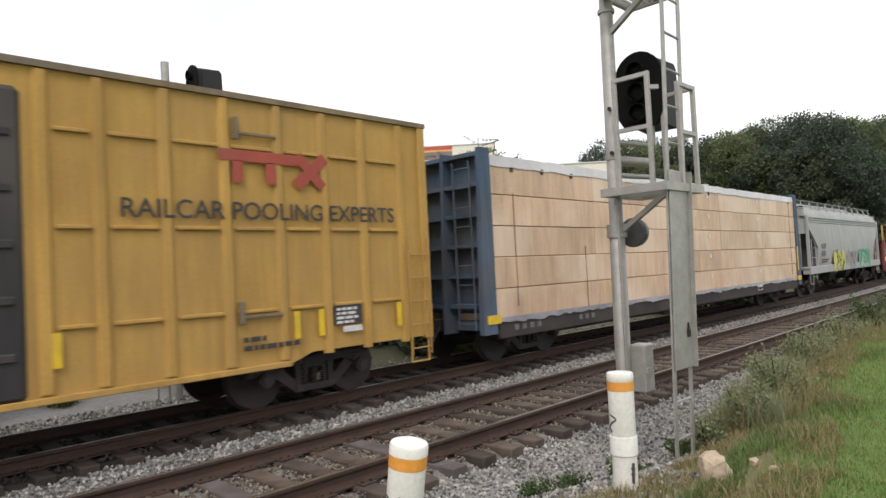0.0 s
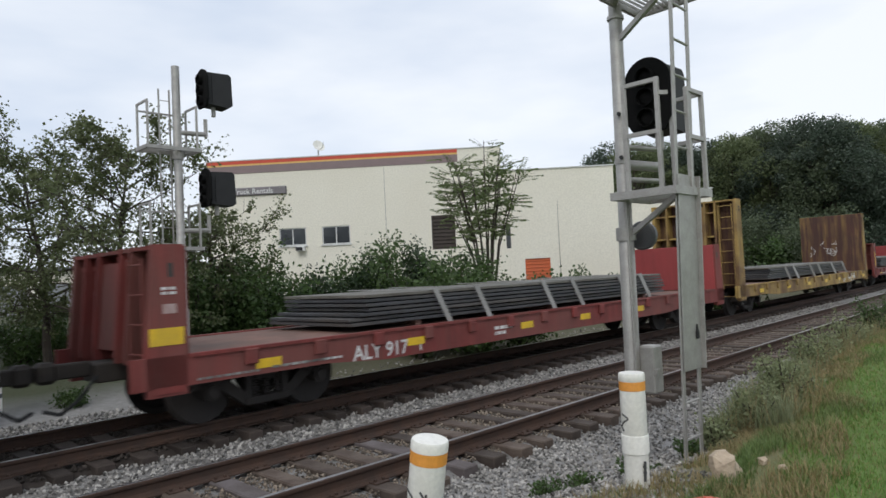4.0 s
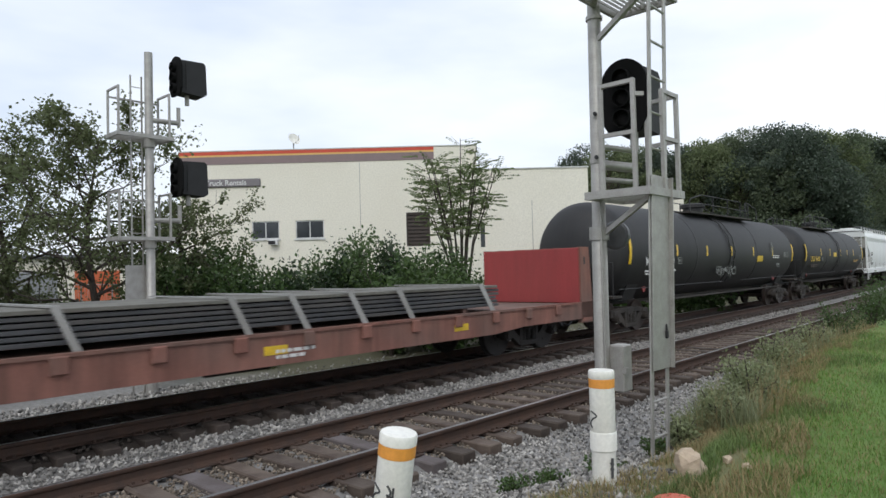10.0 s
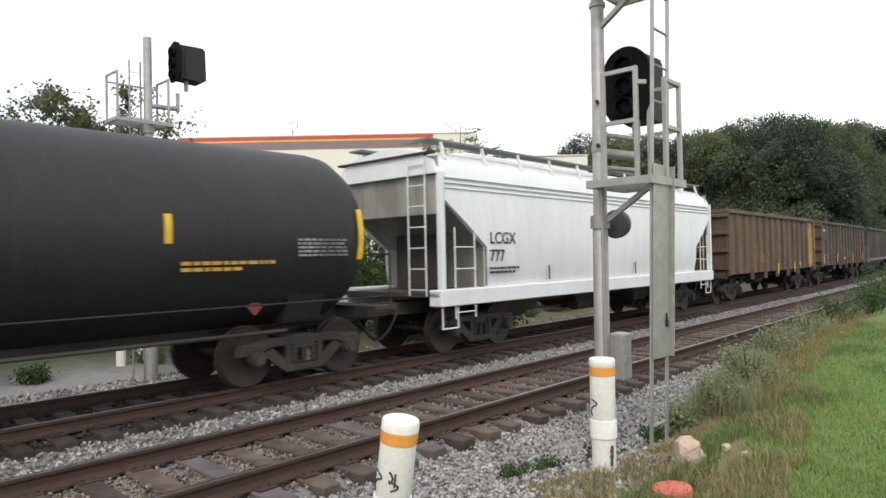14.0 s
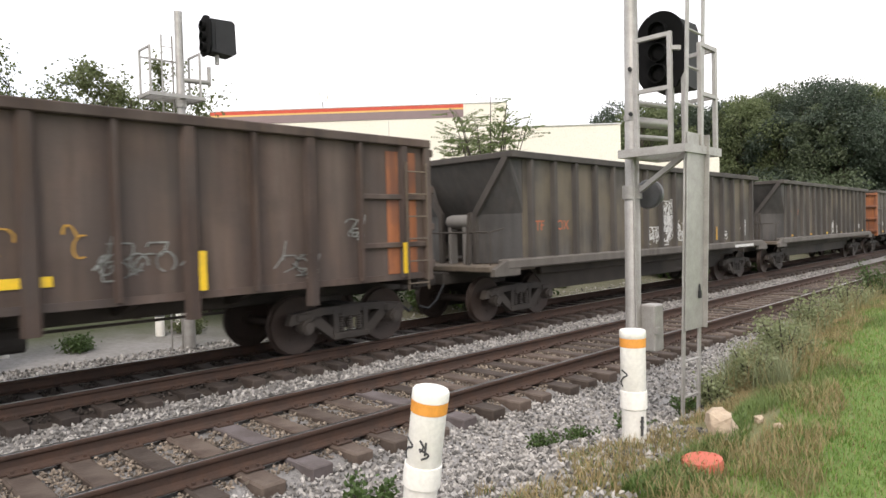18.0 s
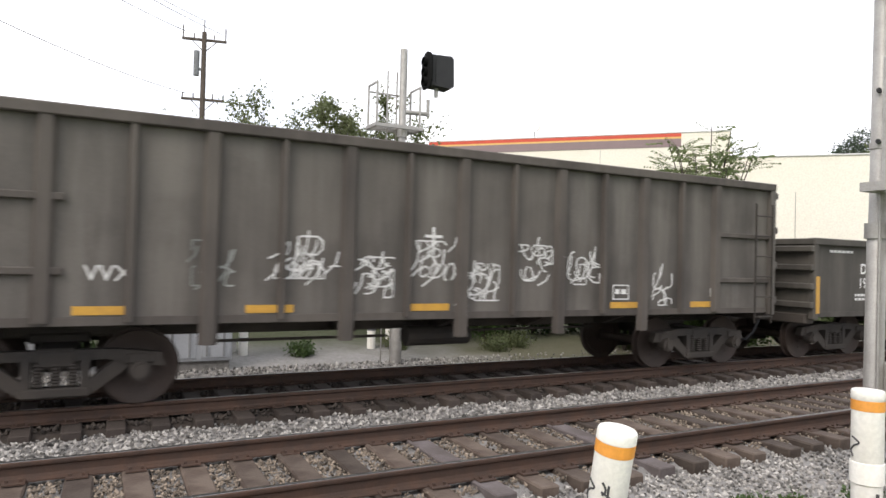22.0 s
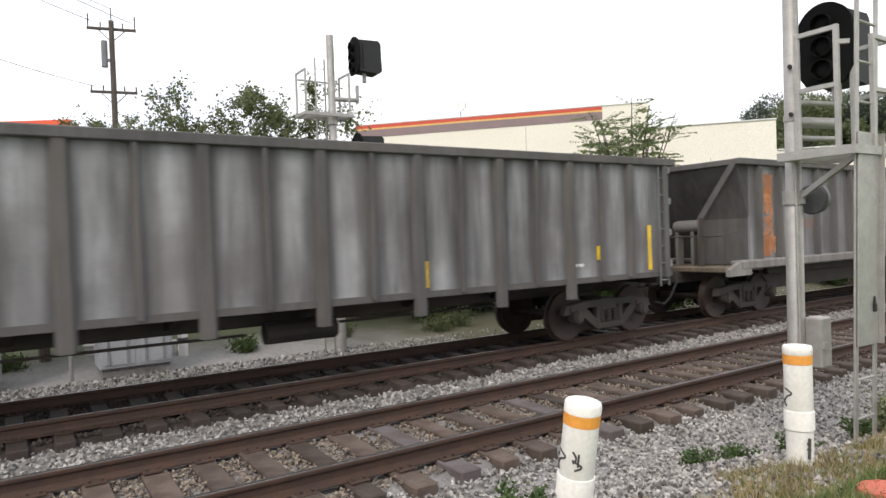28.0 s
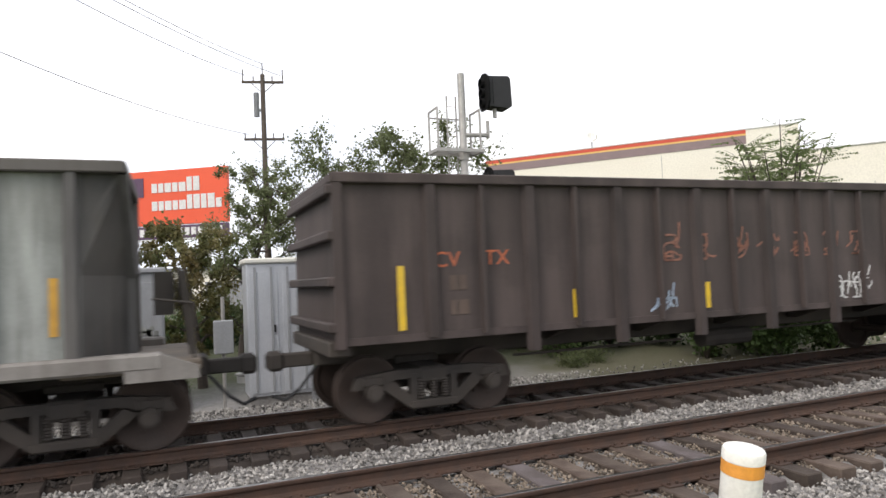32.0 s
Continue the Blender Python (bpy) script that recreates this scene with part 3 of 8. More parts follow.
def scrawl(car, x, y0, y1, z0, z1, n=12, material="white_paint", seed=1, wd=0.035, name="graffiti", label="sprayed graffiti"):
    """Looping spray strokes within a box on the near side."""
    rnd = random.Random(seed)
    b = Build()
    for k in range(n):
        cy, cz = rnd.uniform(y0, y1), rnd.uniform(z0, z1)
        ry, rz = rnd.uniform(0.05, 0.16) * 1.2, rnd.uniform(0.06, 0.2)
        a0, a1 = rnd.uniform(0, 6.3), rnd.uniform(2.0, 5.5)
        tilt = rnd.uniform(-0.3, 0.3)
        pts = []
        for i in range(9):
            a = a0 + a1 * i / 8
            pts.append((min(max(cy + ry * math.cos(a) + tilt * rz * math.sin(a), y0), y1), min(max(cz + rz * math.sin(a), z0), z1)))
        if rnd.random() < 0.3:
            pts = [(cy - ry, cz - rz), (cy, cz), (cy + ry * 0.3, cz + rz * 1.3)]
        for (ya, za), (yb, zb) in zip(pts, pts[1:]):
            if math.hypot(yb - ya, zb - za) < 0.004:
                continue
            b.beam((x + 0.003, ya, za), (x + 0.003, yb, zb), 0.004, wd * rnd.uniform(0.8, 1.1), up=(0, zb - za, ya - yb))
    return part(name, b, material, car, label)


def put_train(ob, y0, y1):
    """Registers a thing that travels with the train, by its ends at the start."""
    TRAIN.append((ob, (y0 + y1) / 2))
    return ob


# ---- car bodies ----
def gondola(label, y0, y1, top, bot, side, n=14, ledge=False, tabs=False, slope=0.0, halfw=1.50, rib=None, chord=None, rib_w=0.085, end_mat=None, topin=0.0, ribs=None, truck_in=1.5, end_bars=False, ladder_mat="steel_dark", name="gondola_car"):
    L = y1 - y0
    car = thing(name, label, "gondola car", group="freight train")
    rib, chord = rib or side, chord or rib or side
    sill_mat = "sill_dull" if side == "gon_slate" else "sill_pale"
    h = L / 2
    rt = halfw
    st = rt - (0.10 if not ledge else 0.12)
    k = h - topin
    if ledge:
        slope, truck_in = 0.55, 1.6
    running_gear(car, L, truck_in)
    brake_rig(car, L)
    for s in (-1, 1):
        cut = 0.50 if ledge else 0.08
        right = 0.30 if n == 17 and not ledge else cut
        prof = [(-k + cut, top), (k - right, top), (k - right, bot), (-k + cut, bot)]
        part("side_sheet", Build().prism(prof, "x", s * st - 0.02, s * st + 0.02), side, car)
        part("top_chord", Build().box(min(s * (st - 0.04), s * (rt + 0.02)), max(s * (st - 0.04), s * (rt + 0.02)), -k + 0.02, k - 0.02, top - 0.03, top + 0.11, 0.015), chord, car)
        first = -k + (0.18 if ledge else 0.38)
        for i in range(n):
            y = ribs[0] + ribs[1] * i if ribs else first + (2 * -first) * i / (n - 1)
            z0 = bot - (0.32 if tabs and 0 < i < n - 1 and i % 2 == 0 else 0.02)
            wide = rib_w * ((1.35 if i % 2 == 0 else 0.62) if tabs else 1.0)
            b = Build()
            b.prism([(s * (st + 0.015), y - wide), (s * rt, y - wide * 0.55), (s * rt, y + wide * 0.55), (s * (st + 0.015), y + wide)], "z", z0, top - 0.02)
            part("side_rib", b, rib, car)
        if ledge:
            part("side_sill", Build().box(min(s * (st - 0.1), s * (rt + 0.06)), max(s * (st - 0.1), s * (rt + 0.06)), -h + 0.55, h - 0.55, bot - 0.20, bot, 0.03), sill_mat, car, "dusty side sill")
        else:
            part("bottom_chord", Build().box(min(s * (st - 0.05), s * (st + 0.04)), max(s * (st - 0.05), s * (st + 0.04)), -h + 0.1, h - 0.1, bot - 0.06, bot + 0.04), rib, car)
    for s in (-1, 1):
        tuck = 0.28 if s > 0 and n == 17 and not ledge else 0.06
        a, c = s * (k - tuck), s * (k - tuck - (1.15 if ledge else slope))
        # sloping ends take a darker paint for the shade under their overhang
        em = end_mat if (end_mat and s < 0) else "end_shaded" if ledge else side
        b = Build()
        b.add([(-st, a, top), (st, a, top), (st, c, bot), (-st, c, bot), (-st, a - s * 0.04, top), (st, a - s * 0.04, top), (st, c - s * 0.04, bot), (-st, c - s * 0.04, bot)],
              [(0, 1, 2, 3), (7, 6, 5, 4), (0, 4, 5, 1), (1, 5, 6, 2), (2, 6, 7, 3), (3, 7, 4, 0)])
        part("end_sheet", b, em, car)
        part("end_chord", Build().box(-rt, rt, min(s * (k - 0.12), s * k), max(s * (k - 0.12), s * k), top - 0.03, top + 0.10, 0.015), chord, car)
        if not ledge:
            for q in range(4):
                z = bot + 0.12 + (top - bot - 0.3) * q / 3
                part("end_rib", Build().box(-rt, rt, min(a, a + s * 0.12), max(a, a + s * 0.12), z, z + 0.13, 0.02), em, car)
            part("corner_post", Build().box(rt - 0.13, rt + 0.01, min(a - s * 0.1, a + s * 0.04), max(a - s * 0.1, a + s * 0.04), bot - 0.1, top, 0.015), em if end_mat else rib, car)
            if s > 0 and n == 17:
                ladder(car, rt - 0.03, a - 0.10, bot - 0.25, top - 0.05, 0.24, "y", "galv_dark", 0.33)
            elif s > 0:
                ladder(car, rt + 0.05, a - 0.35, bot - 0.25, top - 0.3, 0.46, "y", ladder_mat)
            part("end_sill", Build().box(-1.35, 1.35, min(c - s * 0.2, c + s * 0.1), max(c - s * 0.2, c + s * 0.1), bot - 0.2, bot, 0.02), "steel_dark", car)
        else:
            # raking corner posts, platform and end bracing under the overhang
            for x in (-1, 1):
                part("raking_post", Build().beam((x * (st - 0.03), s * (k - 0.05), top), (x * 0.50, s * (k - 0.02), bot + 0.92), 0.10, 0.13).beam((x * 0.50, s * (k - 0.02), bot + 0.95), (x * 0.50, s * (k - 0.02), bot - 0.13), 0.10, 0.10), rib, car)
                # added dark plate where only shade lies between post and side sheet
                outer = [(x * (st - 0.02), top), (x * 0.52, bot + 0.92), (x * 0.52, bot - 0.1)]
                wing = Build()
                for t in (0.0, 0.02):
                    wing.v += [(qx, s * (k - 0.05 - t), qz) for qx, qz in outer] + [(x * (st - t), s * (k - 0.52), qz) for qx, qz in outer]
                wing.f = [(0, 1, 4, 3), (1, 2, 5, 4), (9, 10, 7, 6), (10, 11, 8, 7), (0, 3, 9, 6), (2, 8, 11, 5), (0, 6, 7, 1), (1, 7, 8, 2), (3, 4, 10, 9), (4, 5, 11, 10)]
                part("end_wing", wing, "end_shaded", car, "added dark plate standing for shade beside the sloping end")
            part("end_platform", Build().box(-1.45, 1.45, min(s * (h - 1.6), s * (h - 0.12)), max(s * (h - 1.6), s * (h - 0.12)), bot - 0.24, bot - 0.12, 0.02), "sill_tan", car, "dusty end platform")
            part("end_stub", Build().prism([(s * (h - 0.95), bot - 0.02), (s * (h - 0.55), bot - 0.02), (s * (h - 0.15), bot - 0.18), (s * (h - 0.15), bot - 0.32), (s * (h - 0.95), bot - 0.32)], "x", rt - 0.06, rt + 0.05), sill_mat, car)
            part("grab_rail", Build().tube([(rt - 0.1, s * (h - 0.2), bot - 0.1), (rt - 0.1, s * (h - 0.2), bot + 0.55), (rt - 0.1, s * (h - slope - 0.1), bot + 0.62)], 0.014, 6), "steel_dark", car)
            if s < 0:
                part("air_reservoir", Build().lathe([(0.04, -0.36), (0.13, -0.34), (0.15, -0.28), (0.15, 0.28), (0.13, 0.34), (0.04, 0.36)], (0.05, -h + 0.85, bot + 0.78), "x", 16).box(-0.25, -0.17, -h + 0.75, -h + 0.95, bot - 0.12, bot + 0.7).box(0.17, 0.25, -h + 0.75, -h + 0.95, bot - 0.12, bot + 0.7), "reservoir_grey", car, "dusty grey air reservoir on brackets", smooth=True)
            else:
                part("hand_brake", Build().lathe([(0.05, -0.02), (0.24, -0.02), (0.26, 0.0), (0.24, 0.02), (0.05, 0.02)], (0.5, s * (h - 0.35), bot + 0.75), "y", 18).box(0.40, 0.60, h - 0.65, h - 0.4, bot + 0.4, bot + 0.95), "steel_dark", car)
            part("cross_rail", Build().tube([(-1.3, s * (h - 0.25), bot + 0.55), (1.3, s * (h - 0.25), bot + 0.55)], 0.018, 6), "steel_dark", car)
            part("end_strut", Build().beam((0.8, s * (h - 0.2), bot - 0.1), (0.8, s * (h - slope * 0.55), bot + 0.95), 0.08), "steel_dark", car)
            part("end_strut", Build().beam((-0.8, s * (h - 0.2), bot - 0.1), (-0.8, s * (h - slope * 0.55), bot + 0.95), 0.08), "steel_dark", car)
    if end_bars:
        for s in (-1, 1):
            for z in (bot + (top - bot) * 0.24, bot + (top - bot) * 0.60):
                y_a, y_b = sorted((s * (k - 0.12), s * (k - 1.55)))
                part("corner_bar", Build().box(st + 0.015, rt - 0.02, y_a, y_b, z - 0.045, z + 0.045, 0.012), rib, car)
    if ledge:
        part("drop_belly", Build().prism([(-5.5, bot - 0.16), (5.5, bot - 0.16), (4.75, 0.50), (-4.75, 0.50)], "x", -0.82, 0.82), "steel_dark", car, "dark drop belly between the trucks")
        for s in (-1, 1):
            part("door_beam", Build().box(min(s * 0.84, s * 1.0), max(s * 0.84, s * 1.0), -5.2, 5.2, bot - 0.42, bot - 0.22, 0.02), "steel_dark", car)
        part("floor", Build().box(-st + 0.02, st - 0.02, -k + 0.7, k - 0.7, bot - 0.14, bot - 0.06), "steel_dark", car)
    else:
        part("floor", Build().box(-st, st, -h + 0.1 + slope, h - 0.1 - slope, bot - 0.05, bot + 0.02), "steel_dark", car)
        for k in range(5):
            y = -h * 0.5 + h * k / 4
            part("cross_bearer", Build().prism([(-1.35, bot), (1.35, bot), (0.5, bot - 0.28), (-0.5, bot - 0.28)], "y", y - 0.06, y + 0.06), "steel_dark", car)
    put_train(car, y0, y1)
    return car


def car_paint(name, col, col2=None, streak=None, streak_amt=0.45, grime=DUST, grime_amt=0.45, rough=0.75, scale=1.2, mottle=0.5, **k):
    MAT[name] = mat(name, col, col2, rough, 0.0, scale=scale, fine=30, bump=0.25, streak=streak, streak_amt=streak_amt, grime=grime, grime_amt=grime_amt, mottle=mottle, seeded=True, **k)
    return name


car_paint("sill_pale", (0.28, 0.265, 0.245), (0.18, 0.165, 0.148), (0.10, 0.08, 0.07), mottle=0.4)
car_paint("sill_dull", (0.15, 0.135, 0.118), (0.10, 0.088, 0.078), (0.07, 0.055, 0.045), mottle=0.5)
car_paint("sill_tan", (0.21, 0.165, 0.115), (0.11, 0.09, 0.072), (0.08, 0.065, 0.055), mottle=0.7)
# end paint with the overhang's shade put into its colour
car_paint("end_shaded", (0.080, 0.078, 0.076), (0.05, 0.047, 0.045), (0.12, 0.10, 0.085), 0.5, (0.13, 0.12, 0.11), 0.45, mottle=0.6)
car_paint("reservoir_grey", (0.22, 0.215, 0.205), (0.14, 0.13, 0.12), mottle=0.4)
car_paint("gusset_dark", (0.030, 0.028, 0.027), (0.05, 0.045, 0.042))
car_paint("box_yellow", (0.56, 0.33, 0.075), (0.47, 0.27, 0.07), (0.34, 0.19, 0.06), 0.35, (0.33, 0.21, 0.08), 0.35, mottle=0.3)
car_paint("box_roof", (0.30, 0.23, 0.13), (0.2, 0.13, 0.08))
car_paint("door_dark", (0.035, 0.034, 0.035), (0.05, 0.045, 0.045), (0.07, 0.06, 0.05))
car_paint("logo_red", (0.42, 0.075, 0.05), (0.36, 0.09, 0.05), mottle=0.2)
car_paint("blue_paint", (0.075, 0.13, 0.21), (0.055, 0.09, 0.14), (0.07, 0.055, 0.05), 0.5)
car_paint("hopper_grey", (0.43, 0.44, 0.43), (0.37, 0.375, 0.37), (0.25, 0.24, 0.22), 0.3, (0.28, 0.27, 0.25), 0.3, mottle=0.2)
# hopper ends: dirt together with the shade of the overhang, in the paint
car_paint("slope_dirt_shaded", (0.10, 0.095, 0.088), (0.06, 0.056, 0.052), (0.15, 0.13, 0.11), 0.4, mottle=0.4)
car_paint("slope_grey_shaded", (0.30, 0.29, 0.26), (0.21, 0.20, 0.18), (0.14, 0.12, 0.10), 0.5, mottle=0.4)
car_paint("hopper_soiled_shaded", (0.42, 0.41, 0.37), (0.30, 0.29, 0.26), (0.16, 0.14, 0.12), 0.5, mottle=0.5)
car_paint("hopper_white", (0.80, 0.81, 0.80), (0.74, 0.75, 0.74), (0.55, 0.53, 0.48), 0.25, (0.6, 0.59, 0.56), 0.25, rough=0.5, mottle=0.12)
MAT["dull_strip"] = mat("soiled_olive_reflector", (0.13, 0.105, 0.045), (0.07, 0.06, 0.04), 0.5)
car_paint("bulk_red", (0.25, 0.045, 0.038), (0.20, 0.038, 0.033), (0.10, 0.05, 0.04), 0.45, (0.15, 0.08, 0.065), 0.4, mottle=0.45)
car_paint("panel_red", (0.33, 0.045, 0.045), (0.29, 0.045, 0.045), (0.2, 0.05, 0.045), 0.2, (0.25, 0.06, 0.05), 0.2, rough=0.6, mottle=0.25)
car_paint("bulk_brown", (0.30, 0.135, 0.10), (0.22, 0.09, 0.07), (0.11, 0.06, 0.045), 0.45)
car_paint("bulk_yellow", (0.52, 0.36, 0.11), (0.42, 0.26, 0.08), (0.15, 0.07, 0.04), 0.8, (0.10, 0.05, 0.032), 0.85, grime_scale=0.9, mottle=0.5)
car_paint("rust_panel", (0.095, 0.038, 0.026), (0.06, 0.028, 0.022), (0.40, 0.25, 0.08), 0.6, (0.06, 0.028, 0.02), 0.5, grime_scale=1.5)
car_paint("deck_wood", (0.23, 0.125, 0.095), (0.17, 0.095, 0.075))
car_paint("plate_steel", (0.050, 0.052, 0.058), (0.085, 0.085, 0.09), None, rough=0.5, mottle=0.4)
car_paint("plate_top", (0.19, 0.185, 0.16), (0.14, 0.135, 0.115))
car_paint("strap_grey", (0.36, 0.36, 0.35), (0.26, 0.26, 0.25), mottle=0.2)
car_paint("tank_black", (0.012, 0.012, 0.0135), (0.019, 0.018, 0.019), (0.028, 0.024, 0.022), 0.45, (0.028, 0.025, 0.023), 0.3, rough=0.6, mottle=0.4)
car_paint("gon_brown", (0.16, 0.095, 0.058), (0.10, 0.062, 0.042), (0.07, 0.045, 0.033), 0.5, (0.16, 0.105, 0.06), 0.35, mottle=0.5, bays=(-5.42, 0.88, 0.45, (0.21, 0.13, 0.07), 0.4))
car_paint("gon_yellow_end", (0.52, 0.33, 0.11), (0.38, 0.22, 0.08), (0.12, 0.065, 0.04), 0.85, (0.13, 0.08, 0.05), 0.85, grime_scale=1.1, mottle=0.5)
car_paint("gon_dark", (0.115, 0.075, 0.058), (0.072, 0.052, 0.044), (0.15, 0.10, 0.065), 0.5, (0.055, 0.045, 0.04), 0.5, grime_scale=0.9, bays=(-5.2, 0.93, 0.5, (0.16, 0.125, 0.10), 0.4))
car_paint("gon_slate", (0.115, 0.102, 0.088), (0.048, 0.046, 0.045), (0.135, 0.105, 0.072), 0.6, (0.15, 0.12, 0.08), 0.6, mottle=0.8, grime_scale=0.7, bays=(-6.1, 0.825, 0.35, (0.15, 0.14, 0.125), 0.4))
car_paint("gon_slate_rib", (0.06, 0.052, 0.046), (0.045, 0.04, 0.037), (0.08, 0.065, 0.05), 0.4)
car_paint("gon_orange_end", (0.42, 0.15, 0.055), (0.27, 0.09, 0.04), (0.10, 0.045, 0.03), 0.85, (0.13, 0.06, 0.04), 0.8, grime_scale=1.3, mottle=0.6)
car_paint("gon_taupe", (0.128, 0.114, 0.100), (0.095, 0.086, 0.077), (0.13, 0.118, 0.105), 0.45, (0.12, 0.105, 0.09), 0.4, mottle=0.5, bays=(-5.4, 0.88, 0.4, (0.17, 0.155, 0.135), 0.5))
car_paint("gon_taupe_rib", (0.085, 0.072, 0.062), (0.062, 0.052, 0.046), (0.10, 0.085, 0.07), 0.4)
car_paint("gon_olive", (0.072, 0.064, 0.054), (0.046, 0.041, 0.036), (0.115, 0.105, 0.09), 0.45, (0.105, 0.095, 0.08), 0.4, mottle=0.3, bays=(-4.1, 1.0, 0.25, (0.12, 0.108, 0.09), 0.35))
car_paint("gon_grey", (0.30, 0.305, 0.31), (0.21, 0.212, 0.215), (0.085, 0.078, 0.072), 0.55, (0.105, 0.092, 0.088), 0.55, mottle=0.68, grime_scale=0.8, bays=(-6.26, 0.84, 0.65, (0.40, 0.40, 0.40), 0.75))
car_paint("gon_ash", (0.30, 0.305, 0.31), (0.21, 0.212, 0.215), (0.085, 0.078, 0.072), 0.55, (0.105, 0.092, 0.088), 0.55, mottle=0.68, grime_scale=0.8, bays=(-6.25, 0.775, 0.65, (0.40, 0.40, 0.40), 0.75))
car_paint("gon_grey_rib", (0.115, 0.11, 0.107), (0.085, 0.08, 0.077), (0.12, 0.115, 0.11), 0.4)
car_paint("gon_blue", (0.195, 0.22, 0.25), (0.125, 0.138, 0.16), (0.08, 0.07, 0.065), 0.55, (0.09, 0.08, 0.075), 0.5, mottle=0.6, bays=(-6.35, 0.775, 0.5, (0.27, 0.30, 0.33), 0.6))
car_paint("gon_light", (0.36, 0.385, 0.365), (0.27, 0.285, 0.27), (0.11, 0.105, 0.095), 0.55, (0.15, 0.145, 0.13), 0.35, mottle=0.55, bays=(-6.26, 0.843, 0.6, (0.48, 0.50, 0.47), 0.7))
car_paint("gon_choc", (0.082, 0.06, 0.055), (0.062, 0.047, 0.044), (0.085, 0.062, 0.055), 0.4, (0.06, 0.045, 0.04), 0.4, bays=(-6.07, 0.775, 0.4, (0.10, 0.075, 0.066), 0.4))
car_paint("wrap_tan", (0.72, 0.49, 0.325), (0.64, 0.425, 0.27), (0.42, 0.27, 0.19), 0.45, (0.78, 0.63, 0.49), 0.5, rough=0.45, vary=0.06, mottle=0.35)
car_paint("wrap_white", (0.68, 0.67, 0.68), (0.52, 0.51, 0.53), None, 0, (0.4, 0.38, 0.38), 0.4, rough=0.4, mottle=0.2)
car_paint("wrap_torn", (0.17, 0.165, 0.18), (0.40, 0.39, 0.41), None, 0, (0.1, 0.1, 0.11), 0.5, rough=0.5, mottle=0.2)
MAT["strap_brown"] = mat("brown_strapping", (0.22, 0.13, 0.085), (0.14, 0.085, 0.06), 0.7, scale=8, bump=0)
MAT["graf_yellow"] = mat("graf_yellow", (0.55, 0.52, 0.10), (0.40, 0.42, 0.15), 0.6, scale=5, bump=0)
MAT["graf_violet"] = mat("graf_violet", (0.30, 0.27, 0.34), (0.42, 0.40, 0.42), 0.6, scale=5, bump=0)
MAT["graf_green"] = mat("graf_green", (0.06, 0.27, 0.16), (0.10, 0.36, 0.22), 0.6, scale=5, bump=0)
MAT["blue_sign"] = mat("blue_sign", (0.05, 0.20, 0.55), (0.10, 0.28, 0.6), 0.5, bump=0)
MAT["pale_sign"] = mat("pale_sign", (0.35, 0.45, 0.58), (0.45, 0.52, 0.6), 0.5, bump=0)
MAT["stencil_black"] = mat("stencil_black", (0.035, 0.03, 0.03), (0.06, 0.055, 0.05), 0.7, bump=0)


